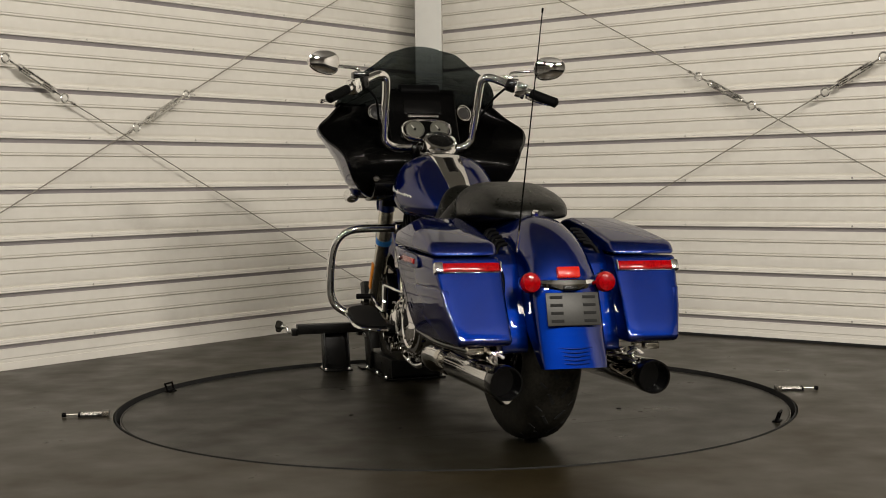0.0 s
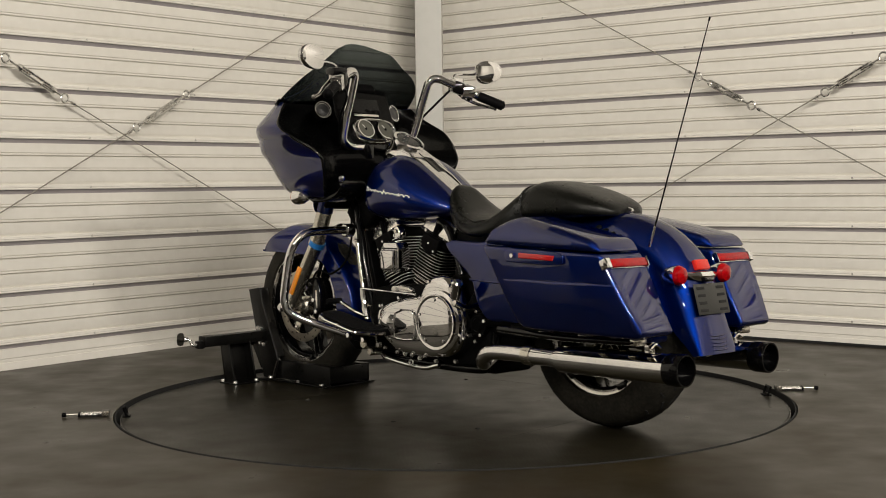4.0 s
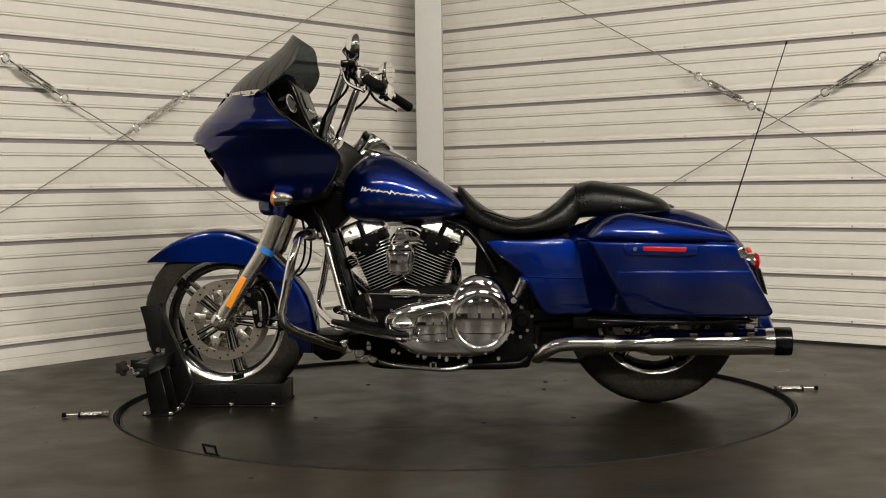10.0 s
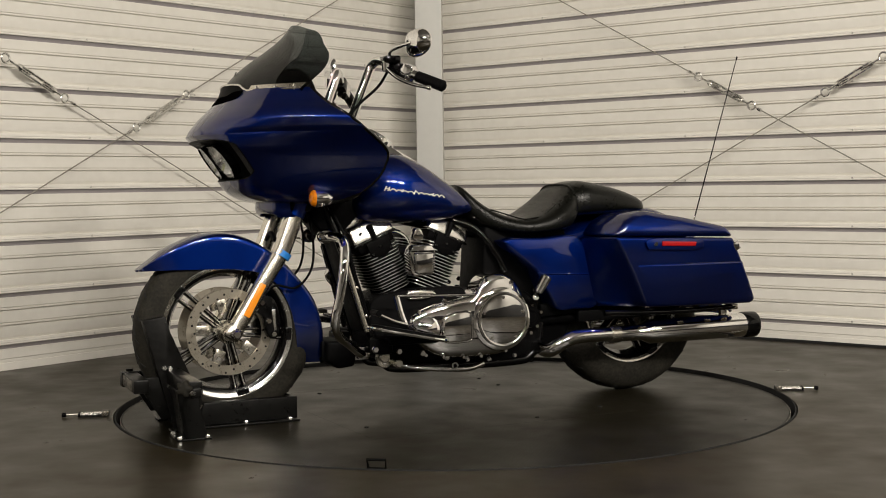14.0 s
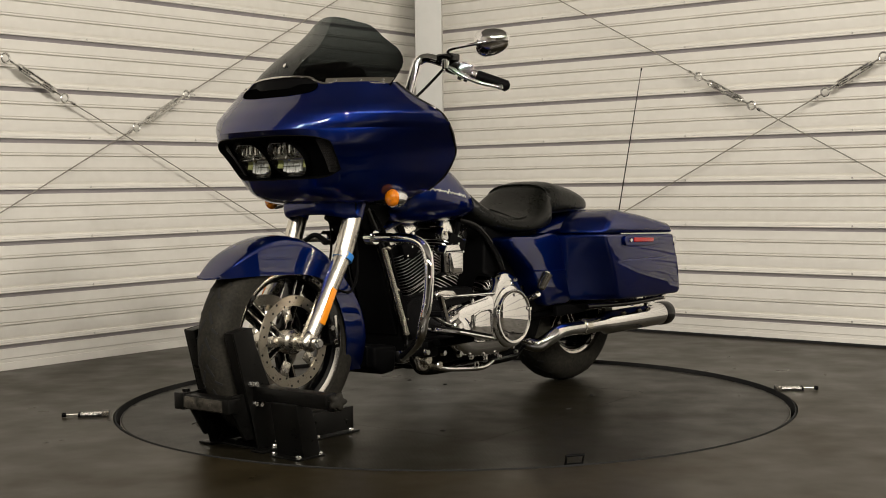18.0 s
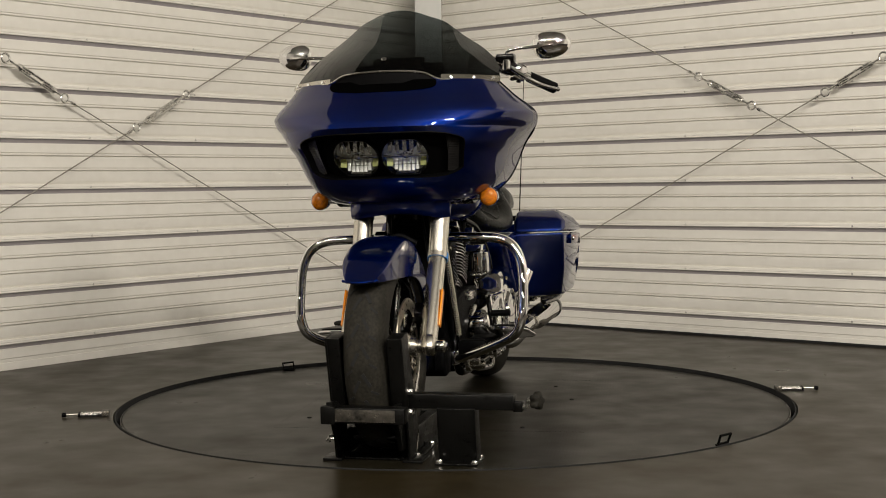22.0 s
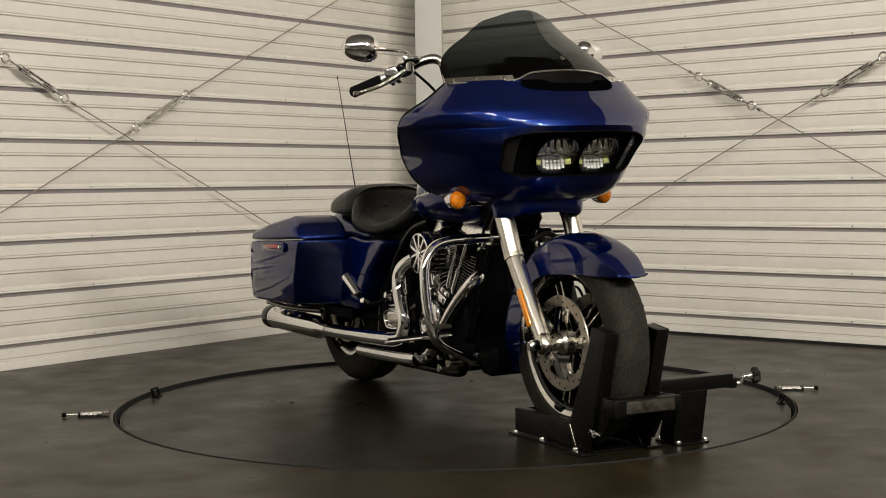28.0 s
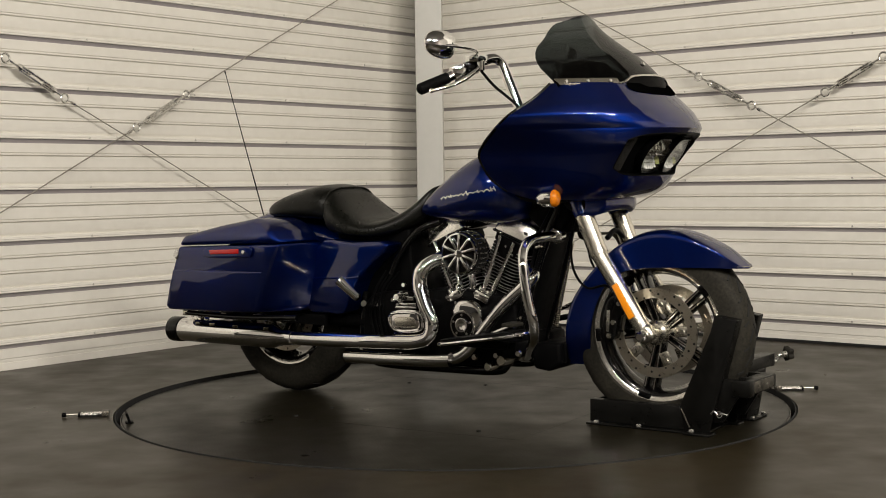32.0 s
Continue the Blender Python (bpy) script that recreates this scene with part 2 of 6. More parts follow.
def spline(pts, n=6):
    """Points of a smooth curve through pts."""
    ps = [Vector(p) for p in pts]
    ext = [ps[0] * 2 - ps[1]] + ps + [ps[-1] * 2 - ps[-2]]
    out = []
    for i in range(1, len(ext) - 2):
        a, b, c, d = ext[i - 1], ext[i], ext[i + 1], ext[i + 2]
        for k in range(n):
            t = k / n
            out.append(0.5 * ((2 * b) + (c - a) * t + (2 * a - 5 * b + 4 * c - d) * t * t + (3 * b - a - 3 * c + d) * t ** 3))
    out.append(ps[-1])
    return out


def tube(pts, r, seg=12, n=6, smooth=True):
    """A round rod along a smooth curve; r is one radius or (first, last)."""
    ps = spline(pts, n) if smooth and len(pts) > 2 else [Vector(p) for p in pts]
    r0, r1 = r if isinstance(r, tuple) else (r, r)
    bm = bmesh.new()
    up = Vector((0, 0, 1))
    t0 = (ps[1] - ps[0]).normalized()
    if abs(t0.dot(up)) > 0.9:
        up = Vector((0, 1, 0))
    side = t0.cross(up).normalized()
    rings = []
    for i, p in enumerate(ps):
        t = (ps[min(i + 1, len(ps) - 1)] - ps[max(i - 1, 0)]).normalized()
        side = (side - t * side.dot(t)).normalized()
        nrm = t.cross(side)
        rr = r0 + (r1 - r0) * i / (len(ps) - 1)
        rings.append([bm.verts.new(p + (side * math.cos(2 * math.pi * k / seg) + nrm * math.sin(2 * math.pi * k / seg)) * rr) for k in range(seg)])
    for a, b in zip(rings, rings[1:]):
        for k in range(seg):
            bm.faces.new((a[k], a[(k + 1) % seg], b[(k + 1) % seg], b[k]))
    bm.faces.new(rings[0][::-1])
    bm.faces.new(rings[-1])
    return bm


def loft(sections, closed=True, caps=True):
    bm = bmesh.new()
    rings = [[bm.verts.new(p) for p in s] for s in sections]
    for a, b in zip(rings, rings[1:]):
        n = len(a)
        for k in range(n if closed else n - 1):
            bm.faces.new((a[k], a[(k + 1) % n], b[(k + 1) % n], b[k]))
    if caps and closed:
        bm.faces.new(rings[0][::-1])
        bm.faces.new(rings[-1])
    return bm


def shell(sections, thick):
    """An open sheet through the sections, given thickness."""
    bm = loft(sections, closed=False, caps=False)
    bmesh.ops.recalc_face_normals(bm, faces=bm.faces)
    bmesh.ops.solidify(bm, geom=bm.faces[:], thickness=thick)
    return bm


def prism(poly, y0, y1, bev=0.0, seg=3):
    """A polygon of (x, z) drawn out from y0 to y1, with rounded edges."""
    bm = bmesh.new()
    a = [bm.verts.new((x, y0, z)) for x, z in poly]
    b = [bm.verts.new((x, y1, z)) for x, z in poly]
    n = len(poly)
    for k in range(n):
        bm.faces.new((a[k], a[(k + 1) % n], b[(k + 1) % n], b[k]))
    bm.faces.new(a[::-1])
    bm.faces.new(b)
    bmesh.ops.recalc_face_normals(bm, faces=bm.faces)
    if bev > 0:
        bmesh.ops.bevel(bm, geom=bm.edges[:], offset=bev, segments=seg, profile=0.5, affect="EDGES", clamp_overlap=True)
    return bm


def join(*bms):
    out = bms[0]
    for b in bms[1:]:
        me = bpy.data.meshes.new("tmp")
        b.to_mesh(me)
        b.free()
        out.from_mesh(me)
        bpy.data.meshes.remove(me)
    return out


def smooth_poly(poly, n=4):
    """A closed polygon rounded into a smooth outline."""
    out = []
    k = len(poly)
    for i in range(k):
        a, b, c, d = (Vector(poly[(i + j) % k]) for j in (-1, 0, 1, 2))
        for s in range(n):
            t = s / n
            p = 0.5 * ((2 * b) + (c - a) * t + (2 * a - 5 * b + 4 * c - d) * t * t + (3 * b - a - 3 * c + d) * t ** 3)
            out.append((p.x, p.y))
    return out


def dome(poly, y0, y1, rise, edge=0.03):
    """A cover: an outline of (x, z) drawn out from y0 to y1, its face swelling by rise."""
    cx, cz = sum(p[0] for p in poly) / len(poly), sum(p[1] for p in poly) / len(poly)
    s = 1 if y1 > y0 else -1
    rows = [(1.0, y0), (1.0, y1 - s * edge)]
    rows += [(1.0 - 0.10 * (1 - math.cos(a)), y1 - s * edge * (1 - math.sin(a))) for a in (0.5, 1.0, 1.4)]
    rows += [(f, y1 + s * rise * (1 - f * f)) for f in (0.80, 0.66, 0.50, 0.32, 0.15)]
    return loft([[Vector((cx + (x - cx) * k, y, cz + (z - cz) * k)) for x, z in poly] for k, y in rows])


def bolt(p, d, r=0.007, h=0.006):
    return lathe([(0, 0), (r, 0), (r, h * 0.6), (r * 0.8, h), (0, h)], frame_to(p, d), 6 if r > 0.006 else 8)


# ---------------------------------------------------------------- hall: floor, walls, column
CORNER = Vector((-0.247, 3.289, 0))
DIR_L, NRM_L = Vector((-0.6126, -0.7904, 0)), Vector((0.7904, -0.6126, 0))
DIR_R, NRM_R = Vector((0.7734, -0.6339, 0)), Vector((-0.6339, -0.7734, 0))
WALL_LEN = 6.2
HALL_SIDE = 6.6
DISC_R, PIT_R = 1.238, 1.257
DISC_Z = -0.011


def build_floor():
    bm = bmesh.new()
    seg = 128
    rings = []
    for r, z in ((PIT_R + 0.004, -0.10), (PIT_R + 0.004, -0.008), (PIT_R + 0.009, 0.0), (1.6, 0.0), (3.0, 0.0), (20.0, 0.0)):
        rings.append([bm.verts.new((r * math.cos(2 * math.pi * k / seg), r * math.sin(2 * math.pi * k / seg) - (2.5 if r > 5 else 0), z)) for k in range(seg)])
    for a, b in zip(rings, rings[1:]):
        for k in range(seg):
            bm.faces.new((a[k], a[(k + 1) % seg], b[(k + 1) % seg], b[k]))
    bm.faces.new(rings[0])
    ob = new("floor", link_mesh("floor", bm, M_FLOOR))
    lip = [(PIT_R - 0.001, -0.09), (PIT_R + 0.003, -0.09), (PIT_R + 0.003, 0.002), (PIT_R + 0.002, 0.003), (PIT_R, 0.003), (PIT_R - 0.001, 0.002)]
    part("pit_edge", lathe(lip, Matrix.Identity(4), 128, closed=True), M_GAP, ob, "black steel band lining the pit")
    return tagged(ob, "dark sealed concrete floor with a round pit", "floor", kind="structure")


build_floor()

PITCH = 0.2345
RIB_L, RIB_R = 0.1155, 0.1085


def siding(name, start, along, normal, length, rib0, foot, label):
    """Horizontal corrugated sheet: tall ribs with two shallow beads between them."""
    prof = [(foot, 0.0), (0.036, 0.0), (0.0361, -0.004), (0.0395, -0.003), (0.052, -0.003), (0.056, 0.0)]
    k = 0
    strips = set()
    while rib0 + k * PITCH < CEILING - 0.15:
        z = rib0 + k * PITCH
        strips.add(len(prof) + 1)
        # undercut with painted shade, screw band, then the sloping lip of the sheet above
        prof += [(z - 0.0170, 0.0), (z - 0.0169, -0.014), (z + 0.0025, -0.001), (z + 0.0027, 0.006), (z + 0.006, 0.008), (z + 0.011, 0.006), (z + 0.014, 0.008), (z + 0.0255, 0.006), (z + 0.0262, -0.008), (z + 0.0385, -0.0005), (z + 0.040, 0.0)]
        for f in (0.374, 0.670):
            zb = z + f * PITCH
            prof += [(zb - 0.0008, 0.0), (zb - 0.0007, -0.0125), (zb + 0.0052, -0.0012), (zb + 0.0054, 0.0012), (zb + 0.013, 0.0012), (zb + 0.0131, -0.0062), (zb + 0.0170, -0.0008), (zb + 0.0170, 0.0)]
        k += 1
    prof.append((CEILING, 0.0))
    bm = bmesh.new()
    cols = []
    for s in (0.0, length):
        p = start + along * s
        cols.append([bm.verts.new((p.x + normal.x * d, p.y + normal.y * d, z)) for z, d in prof])
    for i in range(len(prof) - 1):
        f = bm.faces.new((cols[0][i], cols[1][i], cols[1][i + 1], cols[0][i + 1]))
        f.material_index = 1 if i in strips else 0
    # thickness behind the sheet
    back = [bm.verts.new((q.x - normal.x * 0.12, q.y - normal.y * 0.12, z)) for q in (start, start + along * length) for z in (foot, CEILING)]
    bm.faces.new((back[0], back[1], back[3], back[2]))
    ob = new(name, link_mesh(name, bm, [M_WALL, M_UNDERCUT_SHADE], 20))
    tagged(ob, label, "wall", kind="structure")
    if foot < 0.01:
        return ob
    sill = box((0, 0, 0), (length, 0.05, foot))
    ang = math.atan2(along.y, along.x)
    sill.transform(Matrix.Translation(start + along * (length / 2) - normal * 0.018 + Vector((0, 0, foot / 2))) @ Matrix.Rotation(ang, 4, "Z"))
    part("base_rail", sill, M_GAP, ob, "dark rail under the siding")
    return ob


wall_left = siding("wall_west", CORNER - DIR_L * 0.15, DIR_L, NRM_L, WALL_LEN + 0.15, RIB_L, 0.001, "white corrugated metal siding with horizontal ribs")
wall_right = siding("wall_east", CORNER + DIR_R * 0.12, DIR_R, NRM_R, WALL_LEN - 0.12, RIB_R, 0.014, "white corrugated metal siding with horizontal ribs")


def siding_screws(wall, start, along, normal, rib0, first, step, count):
    me = link_mesh("screw", bolt((0, 0, 0), normal, 0.0055, 0.004), M_ZINC)
    for k in range(8):
        for c in range(count):
            ob = new("screw", me)
            p = start + along * (first + step * c) + normal * 0.006
            ob.location = (p.x, p.y, rib0 + k * PITCH + 0.012)
            ob.parent = wall


siding_screws(wall_left, CORNER, DIR_L, NRM_L, RIB_L, 0.44, 0.666, 5)
siding_screws(wall_right, CORNER, DIR_R, NRM_R, RIB_R, 1.01, 0.92, 4)


def closing_wall(name, a, b):
    a, b = Vector(a), Vector(b)
    d = b - a
    bm = box((0, 0, 0), (d.length, 0.12, CEILING))
    bm.transform(Matrix.Translation(((a.x + b.x) / 2, (a.y + b.y) / 2, CEILING / 2)) @ Matrix.Rotation(math.atan2(d.y, d.x), 4, "Z"))
    ob = tagged(new(name, link_mesh(name, bm, M_HALL)), "plain grey hall wall with an added dark lower band", "wall", kind="structure")
    # dark band, added out of view so the chrome reflects a dark horizon
    low = box((0, 0, 0), (d.length, 0.16, 1.3))
    low.transform(Matrix.Translation(((a.x + b.x) / 2, (a.y + b.y) / 2, 0.65)) @ Matrix.Rotation(math.atan2(d.y, d.x), 4, "Z"))
    part("reflection_band", low, M_DARK_BAND, ob)
    return ob


# hidden box, added only to close the gap at the wall corner
corner_fill = box((0, 0, CEILING / 2), (0.10, 0.10, CEILING))
corner_fill.transform(Matrix.Translation(CORNER + Vector((0.10, 0.04, 0))) @ Matrix.Rotation(math.atan2(DIR_R.y, DIR_R.x), 4, "Z"))
tagged(new("wall_corner", link_mesh("wall_corner", corner_fill, M_COLUMN)), "hidden grey box filling the corner gap behind the column", "wall", kind="structure")
END_L = CORNER + DIR_L * WALL_LEN
END_R = CORNER + DIR_R * WALL_LEN
closing_wall("wall_northwest", (END_L.x, END_L.y, 0), (-HALL_SIDE, END_L.y, 0))
closing_wall("wall_southwest", (-HALL_SIDE, END_L.y, 0), (-HALL_SIDE, HALL_END, 0))
closing_wall("wall_south", (-HALL_SIDE, HALL_END, 0), (HALL_SIDE, HALL_END, 0))
closing_wall("wall_southeast", (HALL_SIDE, HALL_END, 0), (HALL_SIDE, END_R.y, 0))
closing_wall("wall_northeast", (HALL_SIDE, END_R.y, 0), (END_R.x, END_R.y, 0))
# slatted panels, unseen, added to break up what the chrome reflects
for k, dx in enumerate((-3.6, -0.3, 3.0)):
    slats = join(*[box((dx, HALL_END + 0.10, 0.16 + 0.20 * j), (2.7, 0.05, 0.186), 0.006) for j in range(17)])
    tagged(new("door_%d" % (k + 1), link_mesh("slatted_panel", slats, M_PANEL_SLATS)), "unseen grey slatted panel added to the far hall wall for reflections", "door", kind="structure")
roof = box((0, -5.4, CEILING + 0.06), (14, 20, 0.12))
tagged(new("ceiling", link_mesh("ceiling", roof, M_ROOF)), "plain grey hall roof deck", "ceiling", kind="structure")


def build_column():
    col = thing("steel_column", "grey painted steel column standing in the wall corner", "column")
    m = Matrix.Translation((-0.125, 2.80, 0)) @ Matrix.Rotation(radians(-2.5), 4, "Z")
    h = CEILING
    for nm, c, s in (("front_plate", (0, 0, h / 2), (0.154, 0.014, h)), ("back_plate", (0, 0.19, h / 2), (0.142, 0.014, h)),
                     ("side_plate", (-0.068, 0.095, h / 2), (0.012, 0.176, h)), ("side_plate", (0.068, 0.095, h / 2), (0.012, 0.176, h))):
        bm = box(c, s, 0.003)
        bm.transform(m)
        part(nm, bm, M_COLUMN, col)
    return col


build_column()


def wall_point(along, normal, a, z, off=0.06):
    p = CORNER + along * a + normal * off
    return Vector((p.x, p.y, z))


def eye_ring(p, normal, along, r=0.020):
    ps = []
    for k in range(19):
        t = 2 * math.pi * k / 18
        ps.append(p + along * (r * math.cos(t)) + Vector((0, 0, r * math.sin(t))))
    return tube(ps, 0.0052, 8, smooth=False)


def brace(along, normal, ends, eyes, label):
    """Wire with a turnbuckle between two eyes. ends and eyes: pairs of (distance from the corner, height)."""
    b = thing("cable_brace", label, "cable", "diagonal wall bracing")
    p0, p1 = (wall_point(along, normal, *e) for e in ends)
    e0, e1 = (wall_point(along, normal, *e) for e in eyes)
    d = (e1 - e0).normalized()
    part("wire", cyl(p0, e0 - d * 0.02, 0.0030, seg=8), M_CABLE, b)
    part("wire", cyl(e1 + d * 0.02, p1, 0.0030, seg=8), M_CABLE, b)
    part("eye", eye_ring(e0, normal, along), M_ZINC, b)
    part("eye", eye_ring(e1, normal, along), M_ZINC, b)
    L = (e1 - e0).length
    sidev = d.cross(normal).normalized()
    bars = join(cyl(e0 + d * L * 0.22 + sidev * 0.011, e0 + d * L * 0.80 + sidev * 0.011, 0.0068, seg=8),
                cyl(e0 + d * L * 0.22 - sidev * 0.011, e0 + d * L * 0.80 - sidev * 0.011, 0.0068, seg=8),
                cyl(e0 + d * L * 0.20, e0 + d * L * 0.25, 0.015, seg=10), cyl(e0 + d * L * 0.77, e0 + d * L * 0.82, 0.015, seg=10))
    part("turnbuckle_frame", bars, M_ZINC, b, "zinc turnbuckle frame")
    part("turnbuckle_thread", cyl(e0 + d * 0.02, e0 + d * L * 0.40, 0.006, seg=8), M_ZINC, b)
    part("turnbuckle_thread", cyl(e0 + d * L * 0.62, e1 - d * 0.02, 0.006, seg=8), M_ZINC, b)
    for q in (e0 - d * 0.05, e1 + d * 0.05):
        part("wire_clip", cyl(q - d * 0.012, q + d * 0.012, 0.0085, seg=8), M_ZINC, b)
    return b


brace(DIR_L, NRM_L, ((3.75, 1.890), (0.25, 0.110)), ((2.922, 1.412), (2.611, 1.246)), "thin steel wire brace with turnbuckle on the siding")
brace(DIR_L, NRM_L, ((3.75, 0.320), (0.25, 2.130)), ((2.195, 1.120), (1.872, 1.294)), "thin steel wire brace with turnbuckle on the siding")
brace(DIR_R, NRM_R, ((0.45, 2.235), (4.40, 0.100)), ((2.039, 1.363), (2.341, 1.199)), "thin steel wire brace with turnbuckle on the siding")
brace(DIR_R, NRM_R, ((0.45, 0.080), (3.75, 1.790)), ((2.733, 1.246), (3.023, 1.398)), "thin steel wire brace with turnbuckle on the siding")


def build_ceiling_lamps():
    """Battens hung on two rods, the trough open towards the stage."""
    first = None
    for x, y in LAMP_SPOTS + HALL_FILL_SPOTS:
        tilt = LAMP_TILT if y > -8 else 0.0
        m = pose(x, y, LAMP_Z, tilt, 0, 0)
        if first is None:
            first = thing("batten_lamp", "long batten lamp out of view, hung from the hall roof", "lamp", "hall batten lamps")
            part("trough", join(box((0, 0, 0.045), (1.26, 0.10, 0.05), 0.006), box((0, 0.085, 0.006), (1.26, 0.07, 0.004), 0, Matrix.Rotation(radians(24), 4, "X")), box((0, -0.085, 0.006), (1.26, 0.07, 0.004), 0, Matrix.Rotation(radians(-24), 4, "X"))), M_SHADE, first, "dark metal trough")
            for k in (-0.635, 0.635):
                part("end_cap", box((k, 0, 0.035), (0.012, 0.12, 0.07), 0.003), M_SHADE, first)
            first.matrix_basis = m
            made = first
        else:
            made = copy_thing(first, m)
        for k in (-0.5, 0.5):
            q = m.inverted() @ Vector((x + k, y, CEILING))
            part("hanging_rod", cyl((k, 0, 0.06), q, 0.006, seg=8), M_BLACK, made)


build_ceiling_lamps()


def floor_catch(p, d, label):
    """Spring bolt lying at the pit's edge: twin rods between two blocks, a pin with a knob behind."""
    t = thing("floor_catch", label, "latch", "floor catches at the pit")
    p, d = Vector(p), Vector(d).normalized()
    s = Vector((-d.y, d.x, 0))
    turn = Matrix.Rotation(math.atan2(d.y, d.x), 4, "Z")
    part("nose_block", box(p + d * 0.002, (0.026, 0.050, 0.018), 0.003, turn), M_EDGE, t)
    for k in (-1, 1):
        part("rod", cyl(p + d * 0.014 + s * 0.017 * k, p + d * 0.092 + s * 0.017 * k, 0.0042, seg=10), M_ZINC, t, "bright zinc rod")
    part("tail_block", box(p + d * 0.094, (0.008, 0.044, 0.012), 0.002, turn), M_BLACK, t)
    part("pin", cyl(p + d * 0.014, p + d * 0.150, 0.0038, seg=8), M_CABLE, t)
    part("end_cap", cyl(p + d * 0.140, p + d * 0.156, 0.008, seg=10, bev=0.002), M_BLACK, t)
    part("bed_plate", box(p + d * 0.045 + Vector((0, 0, -0.0075)), (0.11, 0.040, 0.003), 0.001, turn), M_GAP, t)
    return t


floor_catch((-1.265, -0.255, 0.0095), (-1, -0.22, 0), "zinc and black spring catch on the dark floor")
floor_catch((1.262, 0.140, 0.0095), (1, -0.10, 0), "zinc and black spring catch on the dark floor")


# ---------------------------------------------------------------- turntable
def build_turntable():
    t = thing("turntable", "round dark rubber-topped turntable sunk in the floor", "turntable")
    z = DISC_Z
    part("disc", lathe([(0, -0.05), (DISC_R, -0.05), (DISC_R, z - 0.004), (DISC_R - 0.004, z), (0, z)], Matrix.Identity(4), 128), M_DISCTOP, t)
    part("edge_band", lathe([(DISC_R + 0.0005, -0.040), (DISC_R + 0.003, -0.040), (DISC_R + 0.003, z - 0.001), (DISC_R + 0.0005, z - 0.001)], Matrix.Identity(4), 128, closed=True), M_EDGE, t, "worn steel edge band")
    for a, b in (((0.58, 0.54), (-0.55, 0.56)), ((0.58, 0.54), (0.60, -0.50)), ((-0.55, 0.56), (-0.57, -0.51)), ((0.60, -0.50), (-0.57, -0.51))):
        a, b = Vector((*a, z)), Vector((*b, z))
        d = b - a
        bm = box((0, 0, 0), (d.length, 0.0007, 0.002), 0, None)
        bm.transform(Matrix.Translation((a + b) / 2 + Vector((0, 0, -0.0007))) @ Matrix.Rotation(math.atan2(d.y, d.x), 4, "Z"))
        part("seam", bm, M_DISCTOP, t, "fine hatch seam")
    for x, y in ((0.38, 0.50), (0.36, 0.30), (-0.36, 0.48), (-0.5, -0.30), (0.42, -0.36), (0.1, -0.44)):
        part("hatch_screw", bolt((x, y, z), (0, 0, 1), 0.009, 0.003), M_GAP, t)
    for x, y in ((-0.757, -0.955), (0.842, 0.869)):
        p = Vector((x, y, z))
        u = p.normalized()
        w = Vector((-u.y, u.x, 0))
        base = box((0, 0, 0), (0.05, 0.028, 0.005), 0.0015)
        base.transform(Matrix.Translation(p + Vector((0, 0, 0.002))) @ Matrix.Rotation(math.atan2(w.y, w.x), 4, "Z"))
        part("ring_plate", base, M_BLACK, t)
        k = Vector((u.x * 0.35, u.y * 0.35, 1)).normalized()
        q = p + Vector((0, 0, 0.006))
        part("lashing_ring", tube([q - w * 0.026, q - w * 0.028 + k * 0.03, q + w * 0.028 + k * 0.03, q + w * 0.026, q - w * 0.026], 0.0045, 8, smooth=False), M_BLACK, t, "black steel lashing ring")
    return t


turntable = build_turntable()


# ---------------------------------------------------------------- motorcycle (x forward, y to its left, z up)
bike = thing("motorcycle", "blue touring motorcycle with frame-mounted fairing, saddlebags and chrome engine", "motorcycle")
FRONT = Vector((0.879, 0, 0.312))
REAR = Vector((-0.748, 0, 0.312))
Y_AXIS = (0, 1, 0)


def tyre_profile(r_in, r_out, half, n=14):
    """Half-round tyre section as (radius, offset) pairs, closed."""
    pts = []
    for k in range(n + 1):
        a = math.pi * (k / n)
        c, s = math.cos(a), math.sin(a)
        y = -half * math.copysign(abs(c) ** 0.75, c)
        r = r_in + (r_out - r_in) * abs(s) ** 0.62
        pts.append((r, y))
    pts += [(r_in - 0.004, half * 0.80), (r_in - 0.004, -half * 0.80)]
    return pts


